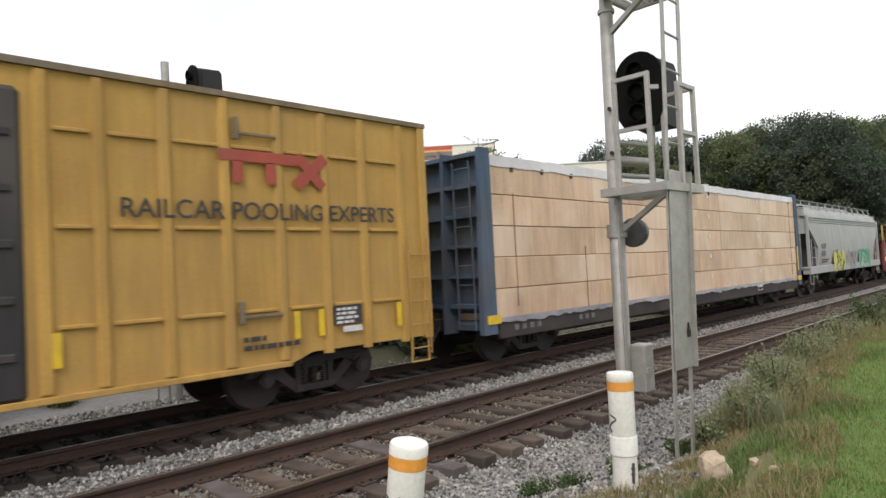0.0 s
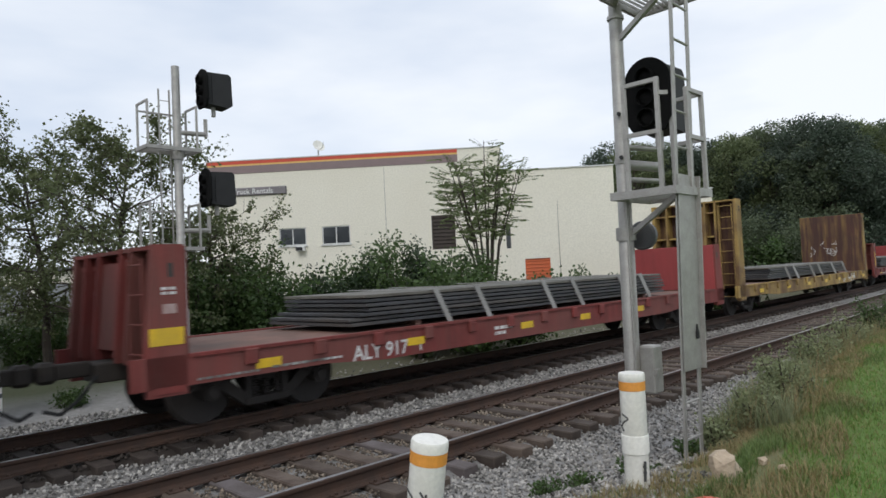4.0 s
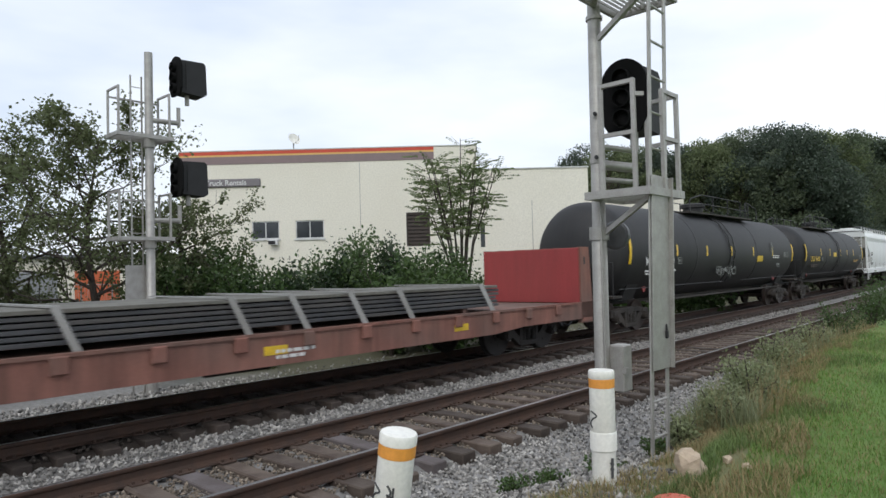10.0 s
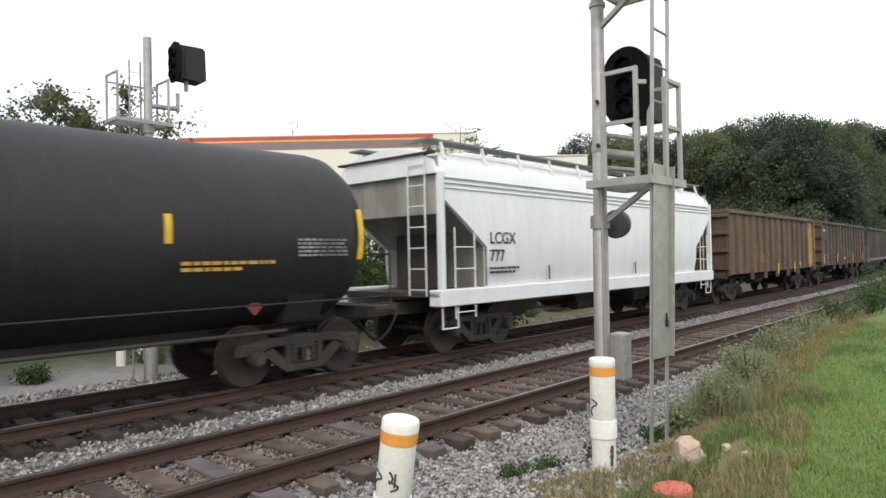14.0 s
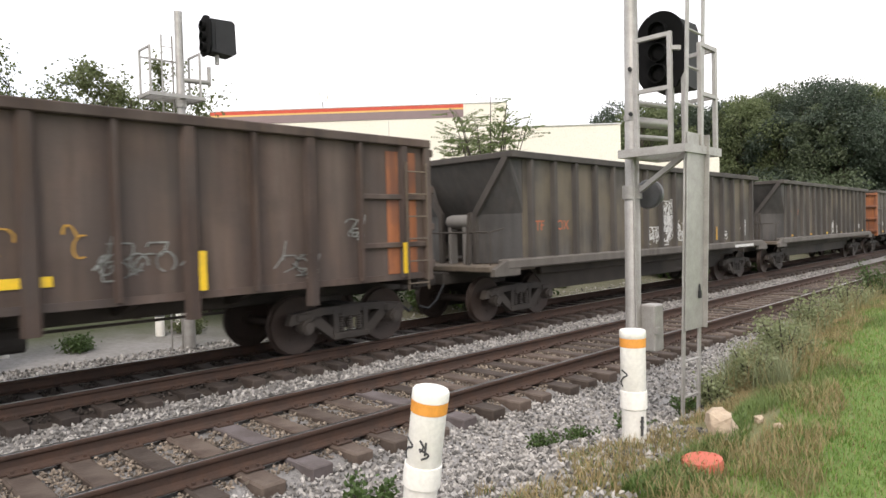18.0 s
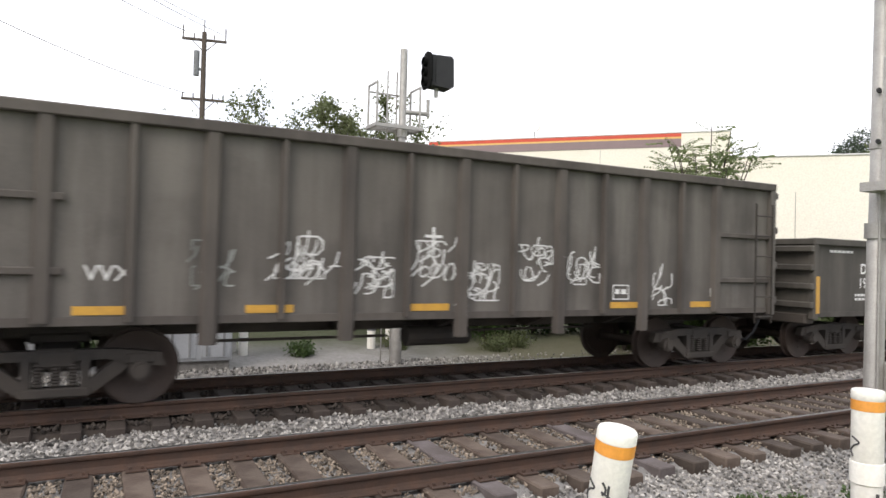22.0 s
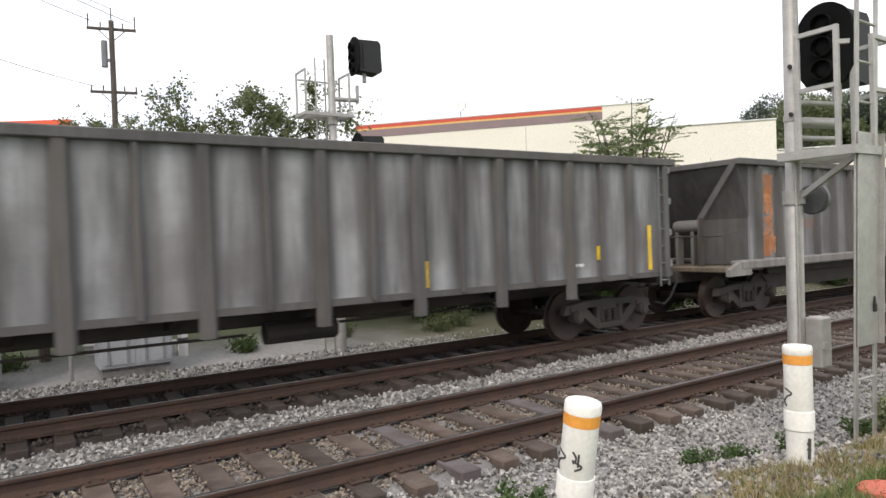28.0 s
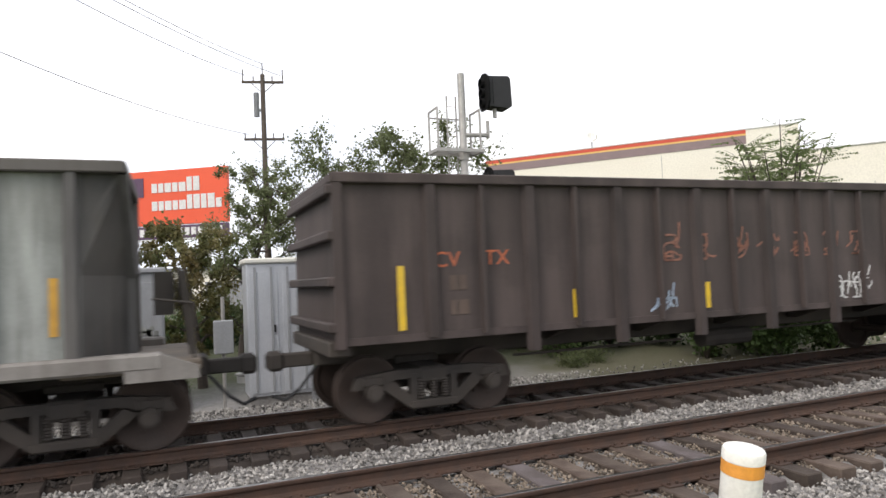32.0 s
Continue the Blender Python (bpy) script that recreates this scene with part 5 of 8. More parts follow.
    em.box(halfw + 0.014, halfw + 0.019, ty, ty + 1.25, tz + 0.30, tz + u).box(halfw + 0.014, halfw + 0.019, ty + 0.20, ty + 0.36, tz, tz + 0.31).box(halfw + 0.014, halfw + 0.019, ty + 0.72, ty + 0.88, tz, tz + 0.31)
    em.beam((halfw + 0.0165, ty + 1.22, tz), (halfw + 0.0165, ty + 1.75, tz + u), 0.005, 0.18, up=(0, u, -0.53)).beam((halfw + 0.0165, ty + 1.70, tz), (halfw + 0.0165, ty + 1.25, tz + u), 0.0045, 0.16, up=(0, u, 0.45))
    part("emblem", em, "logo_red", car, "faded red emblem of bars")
    letters("RAILCAR POOLING EXPERTS", 0.345, "stencil_black", car, side_pose(halfw + 0.016, 2.17, 2.79), bold=0.004)
    part("data_panel", Build().box(halfw + 0.013, halfw + 0.018, 5.28, 5.82, 1.18, 1.48), "stencil_black", car)
    bars(car, halfw + 0.019, 5.33, 1.40, (0.44, 0.4, 0.44, 0.36), 0.04, seed=4)
    part("data_panel", Build().box(halfw + 0.013, halfw + 0.017, 5.45, 5.82, 1.06, 1.15), "white_paint", car)
    for y in (1.45, 4.62, 5.05, 6.62):
        strip(car, halfw + 0.012, y, 1.05, 1.45, 0.10)
    bars(car, halfw + 0.014, 3.75, 1.08, (0.35, 0.9), 0.07, "stencil_black", 8)
    put_train(car, y0, y1)
    return car


def centerbeam(label, y0, y1, top=4.25, halfw=1.50, zd=1.05):
    L = y1 - y0
    h = L / 2
    car = thing("centerbeam_flatcar", label, "flatcar", group="freight train")
    running_gear(car, L, 2.0, 0.85, True)
    brake_rig(car, L, 0.5)
    part("deck", Build().box(-halfw + 0.12, halfw - 0.12, -h + 0.3, h - 0.3, zd - 0.34, zd - 0.16), "blue_paint", car)
    part("side_sill", Build().box(halfw - 0.115, halfw - 0.03, -h + 0.5, h - 0.5, zd - 0.52, zd - 0.16, 0.02), "steel_dark", car, "grimy dark side sill")
    for y0_, count in ((-9.1, 4), (-6.7, 3)):
        for i in range(count):
            part("painted_bar", Build().box(halfw - 0.03, halfw - 0.027, y0_ + 0.26 * i, y0_ + 0.26 * i + 0.13, zd - 0.38, zd - 0.27), "stain_pale", car, "faded white painted mark")
    part("fishbelly_sill", Build().prism([(-6.9, zd - 0.3), (6.9, zd - 0.3), (5.9, 0.30), (-5.9, 0.30)], "x", -0.32, 0.32), "steel_shaded", car, "deep black centre sill between the trucks")
    part("centre_beam", Build().box(-0.08, 0.08, -h + 0.4, h - 0.4, zd, top), "blue_paint", car)
    for s in (-1, 1):
        ye = s * h
        part("end_panel", Build().box(-halfw + 0.06, halfw - 0.06, min(ye - s * 0.41, ye - s * 0.36), max(ye - s * 0.41, ye - s * 0.36), zd, top + 0.05, 0.01), "blue_paint", car)
        for x in (-halfw, -0.45, 0.45, halfw):
            w = 0.12 if abs(x) > 1 else 0.07
            x0, x1 = (x - w, x) if x > 1 else (x, x + w) if x < -1 else (x - w / 2, x + w / 2)
            part("end_post", Build().prism([(ye - s * 0.40, top + 0.06), (ye - s * 0.12, top + 0.06), (ye, zd), (ye, zd - 0.4), (ye - s * 0.40, zd - 0.4)], "x", x0, x1), "blue_paint", car)
        for k in range(6):
            z = zd + 0.15 + (top - zd - 0.2) * k / 5
            part("end_shelf", Build().box(-halfw + 0.08, halfw - 0.08, min(ye - s * 0.37, ye - s * 0.12), max(ye - s * 0.37, ye - s * 0.12), z - 0.04, z + 0.04), "blue_paint", car)
        part("corner_flag", Build().box(halfw - 0.02, halfw + 0.02, min(ye - s * 0.1, ye - s * 0.5), max(ye - s * 0.1, ye - s * 0.5), zd - 0.2, zd - 0.03), "yellow", car)
        ladder(car, 1.1, ye + s * 0.03, zd - 0.3, top - 0.2, 0.42, "x", "blue_paint")
    strip(car, halfw + 0.002, h - 0.38, 1.25, 2.2, 0.12)
    put_train(car, y0, y1)

    load = thing("wrapped_lumber_load", "tan plastic-wrapped lumber bundles with torn white wrapping below", "lumber", group="freight train")
    rnd = random.Random(7)
    rows, cols = 5, 5
    a, b_ = -h + 0.42, h - 0.42
    for r in range(rows):
        z0 = zd - 0.15 + r * (top - 0.06 - zd) / rows
        z1 = zd - 0.15 + (r + 1) * (top - 0.06 - zd) / rows - 0.012
        for side in (1, -1):
            for c in range(cols):
                q = rnd.uniform(0, 0.02)
                x0, x1 = (0.10, halfw - 0.04 - q) if side > 0 else (-halfw + 0.04 + q, -0.10)
                part("lumber_pack", Build().box(x0, x1, a + (b_ - a) * c / cols + 0.001, a + (b_ - a) * (c + 1) / cols - 0.001, z0, z1, 0.012), "wrap_tan", load)
    # loose white sheet over the top, sagging a little between bundles, and ragged wrap at the foot
    top_sheet = Build()
    n = 80
    for i in range(n + 1):
        y = a + (b_ - a) * i / n
        d = 0.03 * noise.noise((y * 1.7, 0, 3)) + 0.02 * noise.noise((y * 6, 0, 1))
        top_sheet.v += [(-halfw + 0.02, y, top - 0.42), (-halfw + 0.06, y, top - 0.06 + d), (0, y, top + 0.02 + d), (halfw - 0.06, y, top - 0.05 + d), (halfw - 0.028, y, top - 0.27 + d * 1.6)]
    top_sheet.f = [(5 * i + j, 5 * i + j + 1, 5 * i + j + 6, 5 * i + j + 5) for i in range(n) for j in range(4)]
    part("top_sheet", top_sheet, "wrap_white", load, "wrinkled white plastic sheet", smooth=True)
    fr = Build()
    n = 220
    for i in range(n + 1):
        y = a + (b_ - a) * i / n
        d = 0.16 * noise.noise((y * 0.9, 4, 0)) + 0.10 * noise.noise((y * 3.1, 9, 0)) + 0.05 * noise.noise((y * 11, 2, 0))
        o = 0.03 * noise.noise((y * 5, 7, 0))
        fr.v += [(halfw - 0.035, y, zd - 0.10), (halfw - 0.01 + o, y, zd - 0.17), (halfw + 0.0 - o, y, zd - 0.20 + d * 0.5)]
    fr.f = [(3 * i + j, 3 * i + j + 1, 3 * i + j + 4, 3 * i + j + 3) for i in range(n) for j in range(2)]
    part("ragged_wrap", fr, "wrap_torn", load, "torn flapping wrap edge", smooth=True)
    for y, z in ((-8.97, top - 0.36), (-7.9, top - 0.34), (-6.75, top - 0.35), (-4.5, top - 0.35), (-1.38, top - 0.36), (1.1, top - 0.36), (9.0, top - 0.35)):
        part("corner_patch", Build().box(halfw - 0.05, halfw - 0.03, y, y + 0.09, z, z + 0.11), "stencil_black", load)
    for y, low, high in ((-8.93, zd + 0.1, zd + 2.4), (-6.27, zd - 0.1, zd + 1.3), (-0.26, zd + 1.9, top - 0.25), (9.03, zd + 0.05, top - 0.25)):
        part("strap", Build().box(halfw - 0.045, halfw - 0.034, y, y + 0.018, low, high), "strap_brown", load, "brown strap")
    part("label_box", frame_marks(halfw + 0.004, 4.9, 5.35, 0.68, 0.98), "white_paint", car)
    for y in (0.95, 5.35):
        for r in range(rows):
            z = zd + 0.25 + r * (top - 0.1 - zd) / rows
            part("paper_tag", Build().box(halfw - 0.042, halfw - 0.034, y, y + 0.12, z, z + 0.13), "white_paint", load)
    put_train(load, y0, y1)
    return car


# ---- the train, car by car ----
boxcar("mustard yellow steel boxcar with black plug door", -4.9, 9.9)
centerbeam("blue centerbeam flatcar loaded with wrapped lumber", 11.25, 31.4)

c = hopper("grey covered hopper with sprayed graffiti along its sill", 32.8, 47.6, "hopper_grey", None)
letters("ACFX", 0.34, "stencil_black", c, side_pose(1.515, -5.49, 2.07))
letters("67693", 0.33, "stencil_black", c, side_pose(1.515, -5.51, 1.74))
bars(c, 1.505, -5.49, 1.55, (1.2, 1.0), 0.06, "stencil_black", 2)
for y in (-4.33, -2.55, -0.13, 1.90, 3.51):
    strip(c, 1.524, y, 1.32, 1.62, 0.10, "amber")
part("graffiti", blob_letters(3, -3.5, -1.15, 0.98, 1.95, 1.521, 5), "graf_yellow", c, "fat yellow-green sprayed letters")
scrawl(c, 1.524, -3.55, -1.0, 0.98, 1.95, 22, "stencil_black", 12, 0.035)
scrawl(c, 1.521, -1.1, 1.6, 1.02, 1.9, 34, "graf_violet", 13, 0.045)
scrawl(c, 1.523, -1.1, 1.5, 1.02, 1.85, 9, "stencil_black", 17, 0.03)
part("graffiti", blob_letters(5, 1.85, 4.7, 1.0, 2.0, 1.521, 9), "graf_green", c, "fat green sprayed letters")
scrawl(c, 1.524, 2.7, 3.2, 1.35, 1.75, 5, "white_paint", 15, 0.04)
scrawl(c, 1.523, 1.85, 4.7, 1.02, 1.3, 10, "white_paint", 16, 0.02)

R4 = bulkhead_flat("dark red bulkhead flatcar with raking red end frames", 48.95, 67.0, "bulk_red", "bulk_red", "panel_red", 2.46, 2.42, marks=(-7.15, -4.3, -1.16, 1.03, 3.6, 6.2))
letters("ALY 917", 0.33, "white_paint", R4, side_pose(1.504, -5.66, 0.63), bold=0.004)
letters("1", 0.33, "white_paint", R4, side_pose(1.504, -4.28, 0.64), bold=0.004)
bars(R4, 1.504, -8.2, 0.705, (0.9,), 0.03, "gon_light", seed=3)
bars(R4, 1.504, -7.1, 0.72, (1.1,), 0.035, "gon_light", seed=5)
bars(R4, 1.504, -2.2, 0.80, (0.6, 0.4), 0.06, seed=6)
part("pale_plate", Build().box(1.5, 1.505, -8.62, -8.45, 1.60, 1.72), "plate_pink", R4, "worn pale plate")
bars(R4, 1.5, -8.63, 1.90, (0.18, 0.18), 0.035, seed=8)
bars(R4, 1.504, -6.2, 0.72, (0.35,), 0.03, seed=9)
part("reflective_strip", Build().box(1.5, 1.506, -8.80, -8.36, 1.2, 1.42), "yellow", R4)
plate_load("low stack of dark steel plates strapped to the flatcar", 48.95, 67.0, 53.0, 63.45, layers=7, straps=(54.53, 55.66, 57.85, 58.98, 61.1, 62.2))

Y5 = bulkhead_flat("rusty yellow bulkhead flatcar with tall end frames", 68.2, 87.1, "bulk_yellow", "rust_panel", "rust_panel", 3.95, 4.05, marks=(-7.2, -4.1, -1.4, 1.2, 3.55, 6.08, 8.43))
letters("T", 0.30, "white_paint", Y5, side_pose(1.504, 3.4, 0.60))
letters("AIN", 0.30, "white_paint", Y5, side_pose(1.504, 4.15, 0.62))
scrawl(Y5, 1.504, 5.2, 6.6, 0.65, 0.95, 14, "white_paint", 21, 0.04)
plate_load("low stack of dark steel plates on the yellow flatcar", 68.2, 87.1, 72.4, 83.5, layers=6, straps=(74.0, 75.1, 77.4, 78.65, 80.9, 82.9))
gr = scrawl(Y5, 0, -1.15, 0.35, 1.9, 2.6, 13, "white_paint", 23, 0.022)
gr.matrix_basis = Matrix.Translation((0, 9.45 - 0.765, 0)) @ Matrix.Rotation(radians(-90), 4, "Z")

R6 = bulkhead_flat("dark red bulkhead flatcar with a yellow strip on its frame", 88.9, 107.0, "bulk_red", "bulk_red", "panel_red", 2.46, 2.43, marks=(-7.2, -3.84, 0.03, 3.86, 7.31))
letters("W 31", 0.30, "white_paint", R6, side_pose(1.504, -5.9, 0.66))
strip(R6, 1.5, -8.65, 1.2, 2.0, 0.10)
strip(R6, 1.5, 8.82, 1.1, 1.92, 0.10)
for yy in (-6.8, -2.0, 1.5, 5.8):
    bars(R6, 1.504, yy, 0.74, (0.8,), 0.035, seed=int(yy * 3))
bars(R6, 1.504, 7.0, 0.71, (1.3,), 0.035, seed=37)
plate_load("low stack of dark steel plates strapped to a red flatcar", 88.9, 107.0, 92.8, 103.35, layers=7, straps=(94.18, 95.32, 96.44, 99.77, 100.89, 103.15))

R7 = bulkhead_flat("faded brown-red bulkhead flatcar with pale end frame", 108.93, 127.2, "bulk_brown", "bulk_brown", "panel_red", 2.44, 2.38, marks=(-8.2, 0.0, 4.16))
letters("ALY 917", 0.32, "white_paint", R7, side_pose(1.504, -6.4, 0.66))
bars(R7, 1.504, -8.3, 0.76, (0.9, 0.7), 0.06, seed=31)
bars(R7, 1.504, 0.0, 0.76, (0.7, 0.5), 0.05, seed=32)
plate_load("low stack of dark steel plates on the faded flatcar", 108.93, 127.2, 113.2, 123.75, layers=6, straps=(115.3, 117.58, 118.6, 119.77, 120.89, 123.22))

T8 = tank_car("dull black tank car with white stencilled marks", 128.45, 146.75, 4.97, -2.45, 0.25)
letters("MTZX 330329", 0.335, "white_paint", T8, side_pose(1.475, -7.26, 1.91), bold=0.004)
bars(T8, 1.44, -7.26, 1.72, (2.2, 1.6), 0.05, seed=41)
for y in (-8.17, -4.98, -2.44, 0.02, 2.55, 5.12, 8.25):
    on_tank(T8, y, 2.18 if abs(y) < 6 else 1.95, 2.52 if abs(y) < 6 else 2.70, 0.11)
on_tank(T8, 3.42, 1.95, 2.18, 0.74)
scrawl(T8, 1.44, -1.55, 0.43, 1.52, 1.80, 30, "gon_light", 42, 0.025)
scrawl(T8, 1.47, 4.80, 5.10, 2.35, 2.72, 12, "gon_light", 44, 0.03)
bars(T8, 1.46, 5.16, 2.16, (0.9, 0.95), 0.045, seed=45)
bars(T8, 1.48, 6.75, 2.30, (0.75, 0.75, 0.75, 0.75), 0.035, "gon_light", 48)
part("data_frame", frame_marks(1.40, 5.9, 6.3, 1.72, 1.92), "gon_light", T8)
part("data_frame", frame_marks(1.468, -4.95, -4.62, 1.93, 2.13), "gon_light", T8)
T9 = tank_car("dull black tank car with yellow stencilled marks", 147.6, 165.0, -5.44, 1.27, 0.15)
letters("UTLX", 0.36, "yellow_paint", T9, side_pose(1.475, -7.0, 1.90), bold=0.005)
letters("956585", 0.33, "yellow_paint", T9, side_pose(1.475, -5.93, 1.91), bold=0.003)
bars(T9, 1.43, -6.92, 1.70, (1.6, 1.2), 0.05, "gon_dark", 43)
bars(T9, 1.43, 4.77, 1.88, (1.45, 0.9), 0.05, "amber", 46)
bars(T9, 1.48, 6.6, 2.22, (0.95, 0.95, 0.95, 0.95, 0.95), 0.035, "gon_light", 47)
for y in (-7.85, -4.60, -2.34, 0.49, 2.53, 4.59, 7.86):
    on_tank(T9, y, 2.17 if abs(y) < 6 else 1.92, 2.56 if abs(y) < 6 else 2.75, 0.10)
on_tank(T9, -1.05, 2.13, 2.36, 0.73)
part("data_frame", frame_marks(1.468, -4.45, -4.2, 1.93, 2.1), "gon_light", T9)

c = hopper("clean white covered hopper with black stencilled marks", 166.03, 179.95, "hopper_white", None)
letters("LCGX", 0.34, "stencil_black", c, side_pose(1.515, -5.45, 2.19), bold=0.004)
letters("777", 0.34, "stencil_black", c, side_pose(1.515, -5.46, 1.83), bold=0.004)
bars(c, 1.505, -5.46, 1.66, (1.1, 0.9), 0.05, "stencil_black", 51)
strip(c, 1.51, -5.6, 1.34, 2.1, 0.05, "dull_strip")
for y in (-3.26, -1.0, 1.1, 3.4):
    strip(c, 1.505, y, 1.38, 1.70, 0.06, "dull_strip")

G11 = gondola("brown rusted coal gondola with yellow end", 181.62, 194.62, 3.38, 1.15, "gon_brown", 13, ribs=(-5.42, 0.88), tabs=True, ladder_mat="gon_yellow_end")
part("yellow_end_panel", Build().box(1.402, 1.43, 5.35, 6.42, 1.2, 3.3), "gon_yellow_end", G11)
scrawl(G11, 1.43, -3.2, 0.6, 1.5, 2.2, 26, "gon_yellow_end", 61, 0.06)
scrawl(G11, 1.435, 0.2, 3.2, 1.35, 2.0, 22, "gon_light", 62, 0.02)
for y in (-0.16, 2.53):
    strip(G11, 1.505, y, 0.95, 1.4, 0.12)
strip(G11, 1.505, 5.5, 1.1, 1.8, 0.10)
part("data_frame", frame_marks(1.43, 3.65, 4.0, 1.2, 1.42), "white_paint", G11)
G12 = gondola("dark brown coal gondola with a white patch", 196.32, 209.48, 3.38, 1.15, "gon_dark", 13, ribs=(-5.2, 0.93), tabs=True, end_bars=True, ladder_mat="sill_tan")
part("white_patch", Build().box(1.425, 1.43, -5.1, -4.7, 1.42, 1.75), "white_paint", G12)
bars(G12, 1.425, -5.7, 2.95, (0.6,), 0.1, seed=64)
scrawl(G12, 1.43, -2.7, 1.0, 1.6, 2.3, 14, "amber", 65, 0.022)
scrawl(G12, 1.43, 1.1, 2.2, 1.4, 1.85, 12, "gon_light", 66, 0.022)
scrawl(G12, 1.43, 3.6, 4.2, 1.3, 1.6, 8, "gon_light", 67, 0.022)
scrawl(G12, 1.43, 4.7, 5.1, 1.85, 2.15, 6, "gon_light", 68, 0.022)
bars(G12, 1.43, -3.9, 2.0, (0.3,), 0.14, "gon_light", 69)
bars(G12, 1.43, -3.1, 2.0, (0.3,), 0.14, "gon_light", 70)
for y in (-6.05, -2.55, 2.35, 5.92):
    strip(G12, 1.505, y, 1.2, 1.72, 0.10)
part("reflective_strip", Build().box(1.43, 1.436, -0.05, 0.6, 1.38, 1.50), "yellow", G12)
part("orange_end_panel", Build().box(1.402, 1.43, 5.6, 6.25, 1.2, 3.25), "gon_orange_end", G12)

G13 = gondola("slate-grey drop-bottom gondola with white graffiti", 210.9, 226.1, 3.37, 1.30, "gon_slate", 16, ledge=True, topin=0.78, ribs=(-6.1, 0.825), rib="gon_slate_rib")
letters("TF", 0.30, "orange_paint", G13, side_pose(1.402, -5.93, 1.86))
letters("OX", 0.30, "orange_paint", G13, side_pose(1.402, -5.14, 1.86))
scrawl(G13, 1.405, -0.2, 0.42, 1.36, 2.55, 60, "white_paint", 71, 0.022)
scrawl(G13, 1.405, -0.95, -0.4, 1.4, 1.85, 16, "white_paint", 72, 0.022)
scrawl(G13, 1.405, 0.6, 1.35, 1.45, 1.95, 22, "white_paint", 73, 0.022)
scrawl(G13, 1.405, 5.45, 5.8, 1.5, 2.0, 12, "white_paint", 74, 0.022)
bars(G13, 1.57, 4.5, 1.12, (1.6,), 0.09, seed=75)
strip(G13, 1.405, 3.45, 1.4, 1.8, 0.10, "amber")
part("data_frame", frame_marks(1.405, 3.9, 4.25, 1.4, 1.65), "white_paint", G13)
G14 = gondola("slate-grey drop-bottom gondola with small white tag", 227.15, 242.55, 3.37, 1.30, "gon_slate", 16, ledge=True, topin=0.75, ribs=(-6.1, 0.825), rib="gon_slate_rib")
letters("TF", 0.30, "orange_paint", G14, side_pose(1.402, -5.98, 2.18))
letters("OI", 0.30, "orange_paint", G14, side_pose(1.402, -5.12, 2.18))
scrawl(G14, 1.405, -0.3, 0.4, 1.38, 1.8, 26, "white_paint", 76, 0.045)
scrawl(G14, 1.405, 0.5, 1.05, 1.36, 1.65, 16, "white_paint", 77, 0.04)
for y in (-5.7, -3.2, -0.75, 1.6, 4.1, 5.9):
    part("reflective_strip", Build().box(1.402, 1.408, y - 0.22, y + 0.22, 1.33, 1.40), "amber" if y < -2 else "yellow", G14)
for y in (3.2, 4.15):
    part("data_frame", frame_marks(1.405, y - 0.15, y + 0.18, 1.42, 1.66), "gon_light", G14)
part("white_plate", Build().box(1.405, 1.41, 5.2, 5.33, 1.5, 1.68), "white_paint", G14)

G15 = gondola("taupe coal gondola with rusty orange end and white tags", 243.9, 257.4, 3.40, 1.10, "gon_taupe", 13, ribs=(-5.4, 0.88), tabs=True, end_mat="gon_orange_end", rib="gon_taupe_rib", end_bars=True)
part("orange_corner_panel", Build().box(1.40, 1.425, -6.6, -6.02, 1.1, 3.38), "gon_orange_end", G15)
letters("VVX", 0.26, "white_paint", G15, side_pose(1.425, -5.0, 1.55))
for i, (y, z, q, k) in enumerate(((-2.36, 1.85, 26, 0.55), (-1.54, 1.6, 20, 0.33), (-0.6, 1.85, 16, 0.35), (0.2, 1.55, 20, 0.32), (1.18, 1.85, 14, 0.32), (2.1, 1.8, 14, 0.36), (3.87, 1.45, 10, 0.22), (-3.6, 1.75, 10, 0.25))):
    scrawl(G15, 1.425, y - k, y + k, z - 0.25, z + 0.3, q, "white_paint" if i < 7 else "gon_light", 80 + i, 0.022)
part("cross_mark", Build().box(1.425, 1.428, -0.62, -0.58, 2.0, 2.35).box(1.4285, 1.4305, -0.74, -0.46, 2.2, 2.24), "white_paint", G15)
for y in (-4.8, -2.9, -0.63, 3.0, 4.85):
    part("reflective_strip", Build().box(1.425, 1.431, y - 0.3, y + 0.3, 1.16, 1.26), "amber", G15)
part("data_frame", frame_marks(1.425, 2.75, 3.1, 1.3, 1.55), "white_paint", G15)
part("white_plate", Build().box(1.425, 1.43, 5.05, 5.17, 1.35, 1.5), "white_paint", G15)

G16 = gondola("low olive-brown gondola with white stencilled marks", 258.55, 273.65, 2.42, 0.98, "gon_olive", 10, halfw=1.50, ribs=(-4.1, 1.0), rib_w=0.10)
for sd in (-1, 1):
    part("side_skirt", Build().prism([(-5.0, 0.94), (5.0, 0.94), (4.5, 0.66), (-4.5, 0.66)], "x", sd * 1.40 - 0.02, sd * 1.40 + 0.02), "gon_olive", G16, "deep side between the trucks")
letters("DJJX", 0.31, "white_paint", G16, side_pose(1.425, -5.82, 1.82), space=1.15, bold=0.005)
letters("19428", 0.30, "white_paint", G16, side_pose(1.425, -5.88, 1.52), space=1.06, bold=0.004)
bars(G16, 1.425, -6.0, 1.34, (1.3, 1.0), 0.05, seed=91)
bars(G16, 1.425, -6.9, 2.25, (0.8,), 0.05, seed=92)
bars(G16, 1.425, 6.2, 2.25, (0.35, 0.35), 0.04, seed=97)
